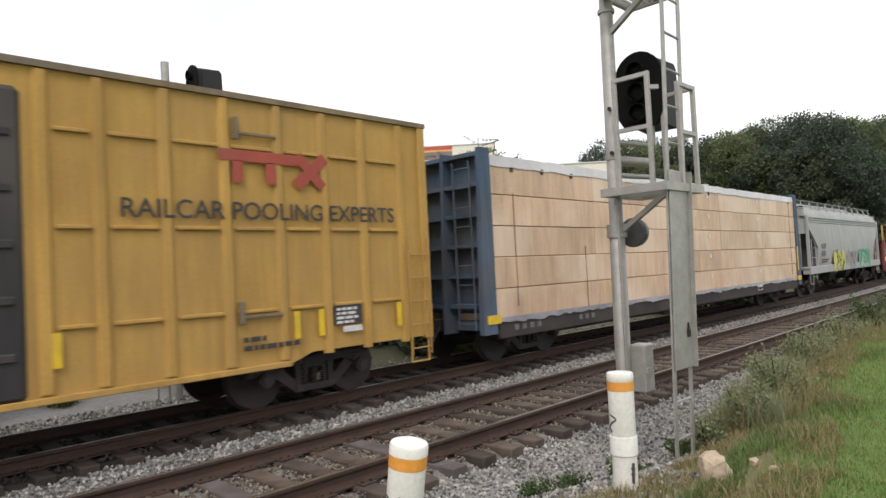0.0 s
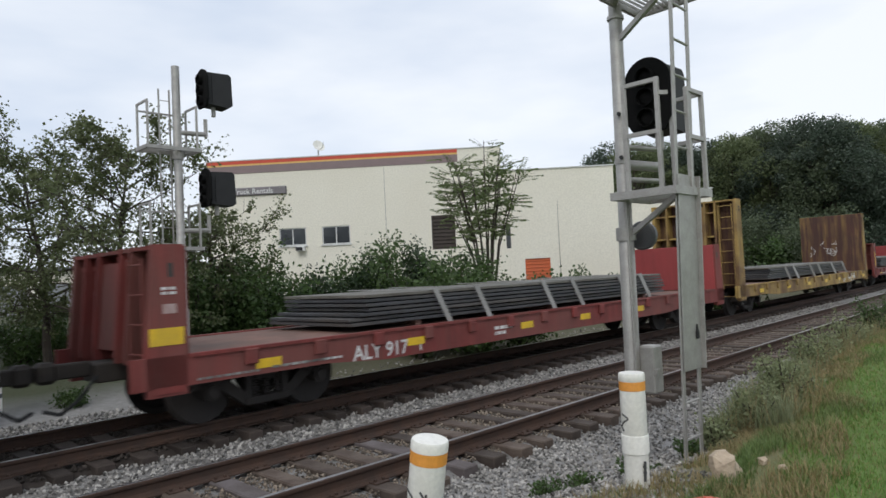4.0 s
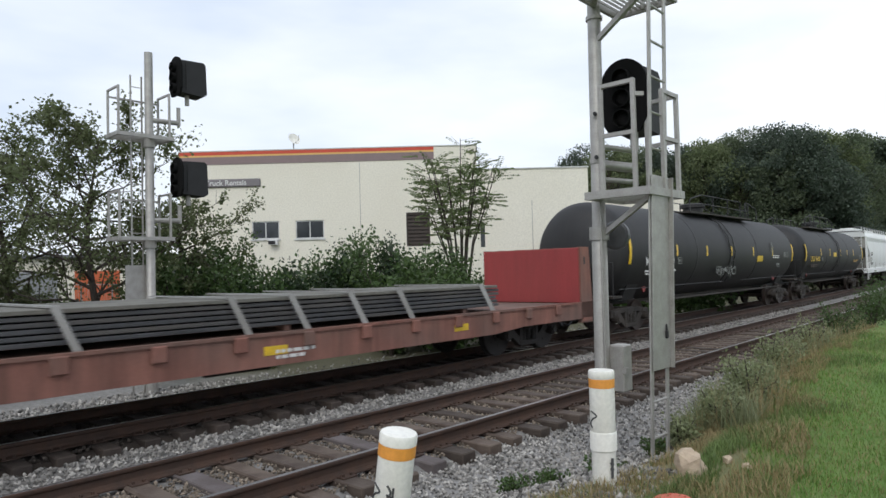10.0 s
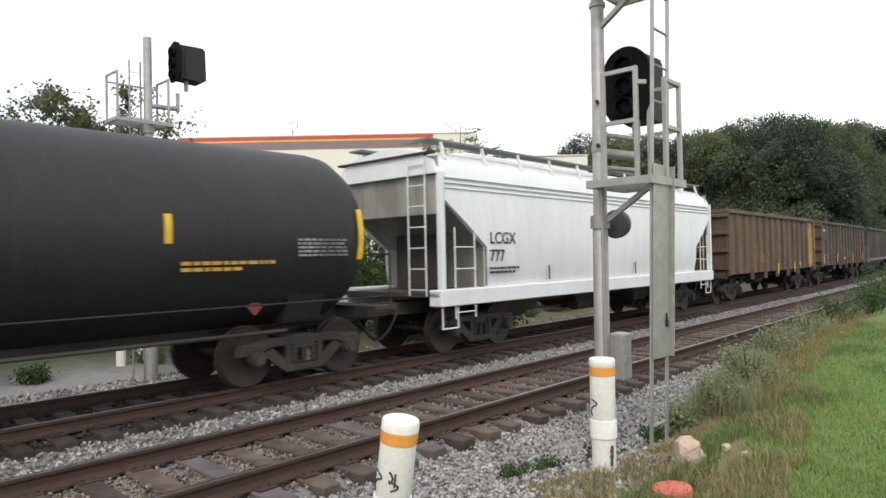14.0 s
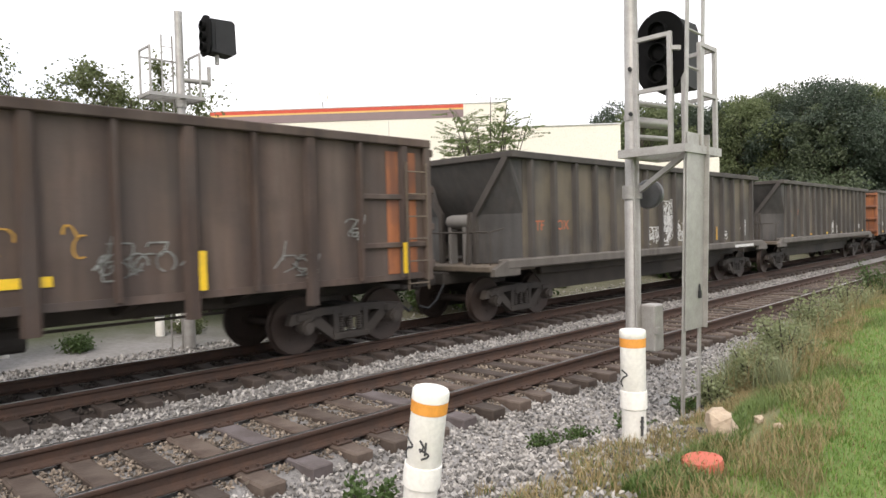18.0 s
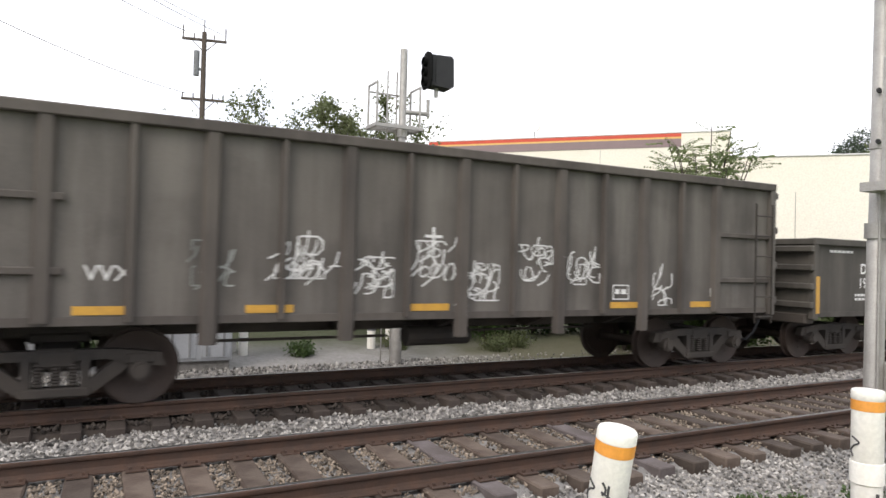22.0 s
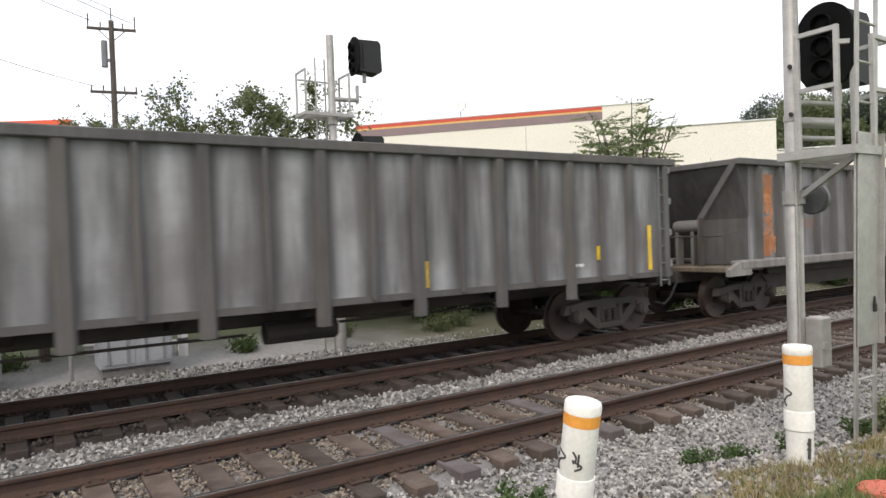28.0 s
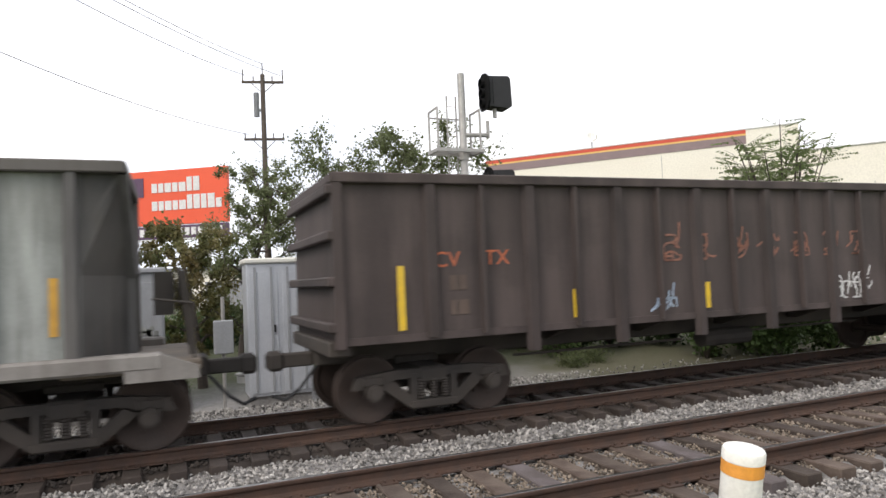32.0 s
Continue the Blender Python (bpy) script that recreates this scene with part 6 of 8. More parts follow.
for y in (-7.42, -4.75, -1.85, 1.05, 3.86, 7.42):
    strip(G16, 1.51 if abs(y) > 6 else 1.425 if y == -4.75 else 1.503, y, 1.0 if abs(y) > 6 else 1.08, 1.75 if abs(y) > 6 else 1.45, 0.11, "amber")
part("pale_sign", Build().box(1.425, 1.43, -0.60, -0.20, 1.58, 2.06), "pale_sign", G16)
part("blue_sign", Build().box(1.425, 1.43, -0.70, -0.16, 1.30, 1.54), "blue_sign", G16)
bars(G16, 1.431, -0.55, 1.98, (0.3, 0.3, 0.3), 0.03, seed=93)
part("data_frame", frame_marks(1.425, 4.95, 5.35, 1.2, 1.42), "white_paint", G16)
bars(G16, 1.425, 4.2, 1.2, (0.25,), 0.09, seed=98)
for y in (-3.25, -2.62):
    part("pale_stain", Build().prism([(y - 0.30, 1.0), (y + 0.26, 1.0), (y + 0.22, 1.45), (y + 0.10, 1.62), (y + 0.08, 1.84), (y - 0.10, 1.84), (y - 0.12, 1.6), (y - 0.22, 1.4)], "x", 1.421, 1.425), "stain_pale", G16, "pale rubbed stain")

G17 = gondola("grey drop-bottom gondola with orange vertical lettering", 274.93, 290.37, 3.40, 1.28, "gon_grey", 16, ledge=True, topin=0.65, ribs=(-6.26, 0.84), rib="gon_grey_rib")
G18 = gondola("blue-grey coal gondola with dark ribs", 291.75, 306.65, 3.28, 1.20, "gon_blue", 17, tabs=True, ribs=(-6.35, 0.775), rib="gon_grey_rib")
for y in (-4.0, -2.4, 0.6, 3.75, 6.75):
    strip(G18, 1.43 if y < 6 else 1.505, y, 1.25, 1.7 if y < 6 else 2.0, 0.10, "amber")
bars(G18, 1.43, 5.0, 1.36, (0.2,), 0.05, seed=99)
G19 = gondola("grey coal gondola with dark ribs and a white tag", 308.39, 323.29, 3.28, 1.16, "gon_ash", 17, tabs=True, ribs=(-6.25, 0.775), rib="gon_grey_rib")
scrawl(G19, 1.425, -4.5, -4.05, 1.65, 1.9, 8, "white_paint", 101, 0.03)
for y in (-6.95, -3.1, -1.55, 0.0, 1.6, 5.3, 6.6):
    strip(G19, 1.505 if abs(y) > 6 else 1.43, y, 1.25 if y != 5.3 else 1.5, (1.65 if y != 5.3 else 1.75) if abs(y) < 6 else 2.1, 0.10)
bars(G19, 1.43, 4.7, 1.4, (0.25,), 0.05, seed=102)
G20 = gondola("grey drop-bottom gondola with orange sprayed letters", 324.77, 340.23, 3.40, 1.28, "gon_grey", 16, ledge=True, topin=0.65, ribs=(-6.26, 0.84), rib="gon_grey_rib")
for G in (G17, G20):
    scrawl(G, 1.405, -5.98, -5.68, 1.40, 3.15, 44, "orange_faded" if G is G17 else "salmon_paint", 111, 0.05)
    scrawl(G, 1.405, -6.02, -5.60, 1.36, 1.7, 12, "orange_faded" if G is G17 else "salmon_paint", 114, 0.07)
    letters("CVTX", 0.32, "orange_faded", G, side_pose(1.402, -5.25, 1.92))
    letters("3075", 0.32, "orange_faded", G, side_pose(1.402, -4.4, 1.92)) if G is G20 else None
    bars(G, 1.405, -5.1, 1.62, (0.5, 0.5), 0.06, "orange_faded", 112)
    strip(G, 1.405, -6.17, 1.32, 2.1, 0.09, "amber")
    for y in (-3.58, -1.08, 1.19, 3.72, 6.14):
        strip(G, 1.405, y, 1.36 if y < 6 else 1.6, 1.72 if y < 6 else 2.0, 0.09, "amber")
    part("data_frame", frame_marks(1.405, 4.15, 4.5, 1.36, 1.56), "white_paint", G)
    part("white_plate", Build().box(1.405, 1.41, 4.3, 4.44, 1.62, 1.75), "white_paint", G)
    part("red_dot", Build().box(1.585, 1.59, 6.2, 6.35, 1.12, 1.18), "red_dot", G)
G21 = gondola("pale grey drop-bottom gondola with white letters", 341.3, 357.0, 3.36, 1.25, "gon_light", 16, ledge=True, topin=0.88, ribs=(-6.26, 0.843), rib="gon_grey_rib")
letters("CV", 0.32, "white_paint", G21, side_pose(1.402, -6.10, 1.79), bold=0.008)
letters("TX", 0.32, "white_paint", G21, side_pose(1.402, -5.40, 1.79), bold=0.008)
for y in (-3.63, -1.02, 1.24, 3.74, 6.2):
    strip(G21, 1.405, y, 1.3 if y < 6 else 1.5, 1.75 if y < 6 else 2.15, 0.09, "amber")
for y in (-6.35, -5.8):
    part("red_dot", Build().box(1.585, 1.59, y - 0.09, y + 0.09, 1.10, 1.17), "red_dot", G21)
part("data_frame", frame_marks(1.405, 4.15, 4.55, 1.36, 1.58), "white_paint", G21)
part("white_plate", Build().box(1.405, 1.41, 5.2, 5.35, 1.42, 1.56), "white_paint", G21)
G22 = gondola("chocolate brown coal gondola with orange stencilled marks", 358.45, 373.35, 3.28, 1.20, "gon_choc", 17, tabs=True, ribs=(-6.07, 0.775))
letters("CV", 0.30, "orange_paint", G22, side_pose(1.425, -6.03, 2.12))
letters("TX", 0.30, "orange_paint", G22, side_pose(1.425, -5.26, 2.13))
bars(G22, 1.425, -5.8, 1.8, (0.3, 0.3), 0.2, "gon_dark", 122)
for i in range(7):
    scrawl(G22, 1.425, -2.1 + i * 0.72, -1.75 + i * 0.72, 2.1, 2.5, 6, "orange_faded", 130 + i, 0.035)
for y in (-6.54, -3.78, -1.25, 0.95):
    strip(G22, 1.43 if y > -6 else 1.505, y, 1.3, 1.72 if y > -5 else 2.15, 0.10)
scrawl(G22, 1.425, 1.7, 2.7, 1.3, 1.75, 16, "white_paint", 141, 0.03)
scrawl(G22, 1.425, -2.3, -1.9, 1.35, 1.5, 10, "pale_sign", 142, 0.03)


# ---- posts and signals beside the tracks ----
def bollard(x, y, z, top, label, lean=(0.0, 0.0), marks=0, r=0.10):
    h = top - z
    th = thing("pipe_marker_post", label, "marker post", pose(x, y, z - 0.02) @ Matrix.Rotation(radians(lean[0]), 4, "Y") @ Matrix.Rotation(radians(lean[1]), 4, "X"), group="pipe marker posts")
    part("pipe", Build().lathe([(r * 0.96, -0.1), (r * 0.96, h * 0.33), (r * 0.97, h * 0.335), (r, h * 0.34), (r, h - 0.10)], (0, 0, 0), "z", 28), "pvc", th, "white plastic pipe", smooth=True)
    part("collar", Build().lathe([(r, h * 0.325), (r * 1.07, h * 0.33), (r * 1.07, h * 0.47), (r * 1.05, h * 0.48), (r, h * 0.482)], (0, 0, 0), "z", 28), "pvc", th, "pipe coupling", smooth=True)
    part("band", Build().lathe([(r, h - 0.125), (r * 1.03, h - 0.123), (r * 1.03, h - 0.060), (r, h - 0.058)], (0, 0, 0), "z", 28), "orange", th, "orange reflective band", smooth=True)
    part("cap", Build().lathe([(r * 0.99, h - 0.062), (r * 1.04, h - 0.056), (r * 1.04, h - 0.012), (r * 0.98, h), (0.0, h + 0.004)], (0, 0, 0), "z", 28), "pvc", th, "white domed cap", smooth=True)
    # pen marks as plain strokes
    for a, z0, z1, sl in ((250, 0.60, 0.66, 0.05), (246, 0.52, 0.60, -0.03), (300, 0.60, 0.68, 0.02), (306, 0.55, 0.62, 0.05), (316, 0.58, 0.67, 0.0))[:marks]:
        pts = []
        for i in range(5):
            an = radians(a) + sl * 8 * math.sin(i * 0.9)
            pts.append((1.01 * r * math.cos(an), 1.01 * r * math.sin(an), h * (z0 + (z1 - z0) * i / 4)))
        part("pen_stroke", Build().tube(pts, 0.006, 6), "mark", th, "hand-drawn black stroke")
    bw = Build()
    for dz in (0.06, 0.10):
        bw.cyl((r * 0.9 * math.cos(radians(335)), r * 0.9 * math.sin(radians(335)), h * 0.3 - dz), (r * 1.15 * math.cos(radians(335)), r * 1.15 * math.sin(radians(335)), h * 0.3 - dz), 0.012, 6)
    part("wire_stub", bw.tube([(r * 1.12 * math.cos(radians(335)), r * 1.12 * math.sin(radians(335)), h * 0.3 - 0.02), (r * 1.16 * math.cos(radians(330)), r * 1.16 * math.sin(radians(330)), h * 0.3 - 0.16)], 0.010, 6), "mark", th)
    return th


bollard(2.985, 5.965, ground_z(2.985, 5.965), 1.155, "upright white plastic marker post with orange band", (0, 0), 2, 0.092)
bollard(2.75, 3.976, ground_z(2.75, 3.976), 1.072, "leaning white plastic marker post with orange band", (8.5, -2.0), 5, 0.099)


MAT["matt_black"] = mat("matt_black_iron", (0.012, 0.012, 0.012), None, 0.95, spec=0.1, bump=0)


def signal_head(parent, m, name="signal_head"):
    """Rounded target plate with short hoods before a lamp box; the lamps look along local -y."""
    hd = part(name, Build().prism([(-0.02, -0.36), (0.50, -0.40), (0.58, -0.34), (0.56, 0.32), (0.50, 0.38), (-0.02, 0.36)], "x", -0.20, 0.20), "black", parent, "black signal lamp box", m=m)
    n, prof = 18, []
    for i in range(n + 1):
        a = math.pi * i / n
        prof.append((0.29 * math.cos(a), 0.15 + 0.31 * math.sin(a)))
    prof += [(-0.29, -0.26), (-0.19, -0.42), (0.19, -0.42), (0.29, -0.26)]
    part("target_plate", Build().prism(prof, "y", -0.07, -0.02), "matt_black", hd, "black rounded target plate")
    for z in (0.22, -0.02, -0.26):
        b = Build()
        b.lathe([(0.10, 0.0), (0.11, -0.0), (0.11, -0.10), (0.10, -0.10)], (0, -0.06, z), "y", 16, False)
        part("lamp_hood", b, "matt_black", hd, smooth=True)
        part("lens", Build().lathe([(0.095, 0.0), (0.07, -0.02), (0.0, -0.03)], (0, -0.072, z), "y", 16, False), "matt_black", hd, "dark unlit lens")
    part("hinge", Build().cyl((0.205, 0.1, -0.3), (0.205, 0.1, 0.3), 0.015, 8), "black", hd)
    part("mount", Build().cyl((0, 0.2, -0.38), (0, 0.2, -0.60), 0.05, 12), "galv", hd, "pipe mount")
    return hd


MAT["lamp_grey"] = mat("dark_grey_lamp", (0.13, 0.13, 0.135), None, 0.5, 0.2)


# mast on the near side, its signal facing along the track
mx, my = 1.85, 8.0
mz = ground_z(mx, my)
mast = thing("signal_mast", "grey steel signal mast with ladder and caged platform", "railway signal", group="signal masts")
def tilted(x, y, z, degrees):
    """A lean to the east about a foot at x, y, z."""
    return Matrix.Translation((x, y, z)) @ Matrix.Rotation(radians(degrees), 4, (-0.49, 0.87, 0)) @ Matrix.Translation((-x, -y, -z))


LEAN_POLE, LEAN_LADDER = tilted(mx, my, 0.6, 0.5), tilted(2.53, 7.9, 0.9, 1.45)
part("pole", Build().lathe([(0.082, mz - 0.1), (0.082, 2.24), (0.073, 2.26), (0.071, 5.0), (0.068, 7.2), (0.0, 7.22)], (mx, my, 0), "z", 24), "galv", mast, "galvanised round pole", smooth=True, m=LEAN_POLE)
for z, r_, hh in ((2.26, 0.115, 0.07), (4.62, 0.10, 0.02), (3.05, 0.092, 0.03)):
    part("pole_collar", Build().lathe([(0.065, -hh), (r_ - 0.01, -hh), (r_ - 0.01, hh), (0.065, hh)], (mx, my, z), "z", 24), "galv", mast, smooth=True, m=LEAN_POLE)
for z in (3.08, 3.55):
    part("pole_bolt", Build().cyl((mx + 0.05, my - 0.06, z), (mx + 0.065, my - 0.095, z), 0.022, 8), "black", mast)
part("base_flange", Build().lathe([(0.22, 0.0), (0.22, 0.05), (0.12, 0.07), (0.10, 0.30)], (mx, my, mz - 0.02), "z", 20), "galv", mast, smooth=True)
lx, ly0, ly1 = 2.53, 7.76, 8.11
lz = ground_z(lx, ly0) - 0.05
for y in (ly0, ly1):
    part("ladder_rail", Build().box(lx - 0.010, lx + 0.010, y - 0.030, y + 0.030, lz, 7.0, 0.004), "galv", mast, m=LEAN_LADDER)
z = lz + 0.28
while z < 6.9:
    part("ladder_rung", Build().cyl((lx, ly0, z), (lx, ly1, z), 0.013, 8), "galv", mast, m=LEAN_LADDER)
    z += 0.36
part("climb_guard", Build().box(lx + 0.015, lx + 0.028, ly0 - 0.02, ly1 + 0.03, 0.86, 2.80, 0.004).box(lx + 0.015, lx + 0.07, ly1 + 0.02, ly1 + 0.035, 0.86, 2.80), "galv", mast, "flat steel climbing guard", m=LEAN_LADDER)
part("padlock", Build().box(lx + 0.03, lx + 0.06, ly1 - 0.10, ly1 - 0.06, 1.16, 1.24, 0.008).tube([(lx + 0.045, ly1 - 0.09, 1.24), (lx + 0.045, ly1 - 0.08, 1.30), (lx + 0.045, ly1 - 0.07, 1.24)], 0.008, 6), "black", mast)


def grating(parent, x0, x1, y0, y1, z):
    f = part("platform", Build().box(x0, x1, y0, y0 + 0.04, z - 0.06, z + 0.02).box(x0, x1, y1 - 0.04, y1, z - 0.06, z + 0.02).box(x0, x0 + 0.04, y0 + 0.04, y1 - 0.04, z - 0.06, z + 0.02).box(x1 - 0.04, x1, y0 + 0.04, y1 - 0.04, z - 0.06, z + 0.02), "galv", parent, "steel platform frame")
    k = int((x1 - x0) / 0.06)
    bar = Build().box(-0.004, 0.004, y0 + 0.04, y1 - 0.04, z - 0.03, z).mesh("grating_bar", "galv")
    for i in range(k):
        part("grating_bar", bar, None, f, m=pose(x0 + (x1 - x0) * (i + 0.5) / k, 0, 0))


def rail_frame(parent, p, q, z, h, mid=True, w=0.045, second=True):
    """Two posts with a top bar and a middle bar between plan points p and q."""
    for x, y in (p, q) if second else (p,):
        part("rail_post", Build().box(x - w / 2, x + w / 2, y - w / 2, y + w / 2, z - 0.04, z + h, 0.006), "galv", parent)
    for zz in ((z + h - w / 2, z + h * 0.52) if mid else (z + h - w / 2,)):
        part("guard_rail", Build().beam((*p, zz), (*q, zz), w * 0.9, w * 0.9), "galv", parent)


for zp in (2.66, 4.78):
    grating(mast, 1.90, 2.62, 7.66, 8.50, zp)
    rail_frame(mast, (2.10, 7.70), (2.46, 7.70), zp, 1.12)
    rail_frame(mast, (2.24, 8.46), (2.60, 8.40), zp, 1.05)
    rail_frame(mast, (2.60, 8.05), (2.60, 8.375), zp - 0.004, 1.05, second=False)
    part("platform_tie", Build().beam((1.9, 7.98, zp - 0.02), (2.1, 7.70, zp - 0.02), 0.05), "galv", mast)
    part("knee_brace", Build().beam((mx + 0.06, my, zp - 0.42), (2.52, 7.95, zp - 0.03), 0.05, 0.05), "galv", mast)
part("rail_tie", Build().beam((2.46, 7.70, 3.62), (2.53, 7.78, 3.62), 0.04), "galv", mast)
for z, r_ in ((3.02, 0.055), (3.22, 0.028), (2.86, 0.028)):
    part("mount_arm", Build().cyl((mx, my + 0.03, z), (mx + 0.14, my + 0.62, z), r_, 12), "galv", mast, smooth=True)
nb = signal_head(mast, Matrix.Translation((1.99, 8.48, 3.80)) @ Matrix.Rotation(radians(2), 4, "Z") @ Matrix.Scale(0.95, 4))
part("round_lamp", Build().lathe([(0.02, 0.12), (0.10, 0.10), (0.15, 0.02), (0.16, -0.05), (0.14, -0.07), (0.0, -0.08)], (mx + 0.10, my + 0.24, 2.24), "y", 22), "lamp_grey", mast, "round grey lamp housing", smooth=True)
part("junction_box", Build().box(mx + 0.07, mx + 0.24, my + 0.02, my + 0.22, 0.56, 1.06, 0.015), "galv", mast, "grey steel junction box")
part("box_latch", Build().box(mx + 0.23, mx + 0.27, my + 0.02, my + 0.10, 0.76, 0.82), "galv", mast)
part("conduit", Build().cyl((mx + 0.08, my - 0.07, mz), (mx + 0.08, my - 0.07, 2.6), 0.015, 8), "galv", mast)

# mast on the far side
fx, fy = -9.2, 8.0
fz = ground_z(fx, fy)
far_mast = thing("signal_mast", "two-headed grey steel signal mast with ladder", "railway signal", group="signal masts")
part("pole", Build().lathe([(0.13, fz - 0.1), (0.13, 1.4), (0.098, 1.45), (0.088, 6.93), (0.0, 6.95)], (fx, fy, 0), "z", 20), "galv", far_mast, "galvanised round pole", smooth=True)
for zp in (5.02, 2.79):
    grating(far_mast, fx - 0.35, fx + 0.30, fy - 0.80, fy + 0.42, zp)
    rail_frame(far_mast, (fx - 0.30, fy - 0.76), (fx + 0.26, fy - 0.76), zp, 1.0, False)
    rail_frame(far_mast, (fx - 0.30, fy + 0.34), (fx + 0.26, fy + 0.34), zp, 1.0, False)
    part("guard_rail", Build().beam((fx - 0.30, fy - 0.76, zp + 0.85), (fx - 0.30, fy + 0.34, zp + 0.85), 0.035), "galv", far_mast)
    part("head_arm", Build().tube([(fx, fy, zp + 0.40), (fx + 0.12, fy + 0.62, zp + 0.40)], 0.055, 10).cyl((fx + 0.12, fy + 0.62, zp + 0.34), (fx + 0.12, fy + 0.62, zp + 0.75), 0.045, 10), "galv", far_mast, "pipe arm")
    part("pole_collar", Build().lathe([(0.09, -0.14), (0.125, -0.14), (0.125, 0.10), (0.09, 0.10)], (fx, fy, zp - 0.08), "z", 20), "galv", far_mast, smooth=True)
for y in (fy - 0.34, fy - 0.10):
    part("ladder_rail", Build().box(fx - 0.16, fx - 0.13, y - 0.015, y + 0.015, fz, 6.4), "galv", far_mast)
z = fz + 0.3
while z < 6.3:
    part("ladder_rung", Build().cyl((fx - 0.145, fy - 0.34, z), (fx - 0.145, fy - 0.10, z), 0.01, 6), "galv", far_mast)
    z += 0.36
part("climb_guard", Build().box(fx - 0.12, fx - 0.10, fy - 0.5, fy - 0.05, 0.6, 2.2), "galv", far_mast, "flat steel climbing guard")
for zc in (6.47, 4.16):
    signal_head(far_mast, Matrix.Translation((fx + 0.12, fy + 0.62, zc)) @ Matrix.Rotation(radians(-2), 4, "Z") @ Matrix.Scale(1.02, 4))

# ---- equipment cabinets beyond the tracks ----
MAT["concrete"] = mat("pale_concrete", (0.55, 0.54, 0.52), (0.42, 0.41, 0.39), 0.85, scale=3, fine=30)
MAT["cab_grey"] = mat("grey_cabinet_paint", (0.30, 0.31, 0.32), (0.24, 0.25, 0.26), 0.6, 0.1, scale=2, bump=0.05, streak=(0.18, 0.17, 0.16), streak_amt=0.3)
MAT["cab_silver"] = mat("silver_cabinet_sheet", (0.55, 0.57, 0.60), (0.46, 0.48, 0.51), 0.45, 0.4, scale=2, bump=0.05)
MAT["cream"] = mat("cream_painted_lid", (0.68, 0.67, 0.60), (0.6, 0.59, 0.52), 0.5, bump=0.05)


def cabinet(x, y0, y1, z1, depth, label, material, ribs=0):
    z0 = ground_z(x, y0) - 0.05
    th = thing("equipment_cabinet", label, "cabinet", pose(x, (y0 + y1) / 2, z0), group="trackside cabinets")
    w, h = (y1 - y0) / 2, z1 - z0
    part("body", Build().box(-depth, 0, -w, w, 0.25, h - 0.10, 0.02), material, th)
    part("lid", Build().box(-depth - 0.05, 0.06, -w - 0.05, w + 0.05, h - 0.12, h, 0.03), "cream" if ribs else material, th, "overhanging lid")
    part("plinth", Build().box(-depth + 0.05, -0.05, -w + 0.05, w - 0.05, 0, 0.26), "ballast", th, "concrete plinth")
    for i in range(2):
        y = -w + 0.06 + i * w
        part("door", Build().box(0.0, 0.02, y, y + w - 0.1, 0.32, h - 0.3, 0.008), material, th)
        part("handle", Build().box(0.02, 0.05, y + w - 0.2, y + w - 0.16, h * 0.5, h * 0.5 + 0.16), "black", th)
    for i in range(ribs):
        y = -w + 2 * w * (i + 0.5) / ribs
        part("rib", Build().box(0.02, 0.045, y - 0.025, y + 0.025, 0.35, h - 0.2), "cab_grey", th)
    return th


cabinet(-9.5, 2.85, 4.25, 2.58, 0.9, "silver sheet-metal equipment cabinet with cream lid", "cab_silver", 4)
cb = cabinet(-9.5, -1.2, 1.2, 2.45, 1.2, "grey equipment cabinet sprayed with pale graffiti", "cab_grey")
scrawl(cb, 0.022, -0.5, 0.3, 1.1, 1.7, 16, "stencil_black", 202, 0.035)
scrawl(cb, 0.024, 0.2, 1.05, 1.0, 2.1, 34, "gon_light", 201, 0.09)
pb = thing("meter_box_on_post", "small grey meter box on a steel post", "meter box", pose(-9.5, 2.35, ground_z(-9.5, 2.35)))
part("post", Build().cyl((0, 0, -0.1), (0, 0, 2.4), 0.04, 10), "galv", pb)
part("box", Build().box(-0.02, 0.16, -0.2, 0.2, 1.2, 1.9, 0.02), "cab_grey", pb)
ds = thing("dish_antenna", "white dish antenna on a short steel post", "antenna", pose(-14.0, -1.55, ground_z(-14.0, -1.5)))
part("post", Build().cyl((0, 0, -0.2), (0, 0, 3.2), 0.06, 10), "galv", ds)
part("dish", Build().lathe([(0.0, 0.0), (0.45, 0.06), (0.80, 0.20), (1.0, 0.36), (1.02, 0.36), (0.8, 0.16), (0.45, 0.02), (0.0, -0.04)], (0, 0, 0), "x", 28), "pvc", ds, "white parabolic dish", smooth=True, m=Matrix.Translation((0.1, 0, 3.4)) @ Matrix.Rotation(radians(-12), 4, "Y") @ Matrix.Scale(0.78, 4))
part("feed_arm", Build().tube([(0.1, 0, 2.75), (0.95, 0, 3.1), (1.0, 0, 3.4)], 0.03, 6), "galv", ds)
wf = thing("concrete_trough", "pale concrete cable trough lying beyond the far track", "cable trough", pose(-11.8, 3.75, ground_z(-11.8, 3.75) - 0.05, 0, 0, -33))
part("trough", Build().box(-0.18, 0.18, -1.0, 1.0, 0.0, 0.26, 0.02), "concrete", wf)
part("cover", Build().box(-0.22, 0.22, -1.03, 1.03, 0.26, 0.32, 0.015), "concrete", wf, "concrete cover slab")

# ---- stone, lid and weeds on the near verge ----
MAT["sandstone"] = mat("pale_sandstone", (0.50, 0.40, 0.29), (0.38, 0.29, 0.21), 0.9, scale=7, fine=30, bump=0.8, bdist=0.02)
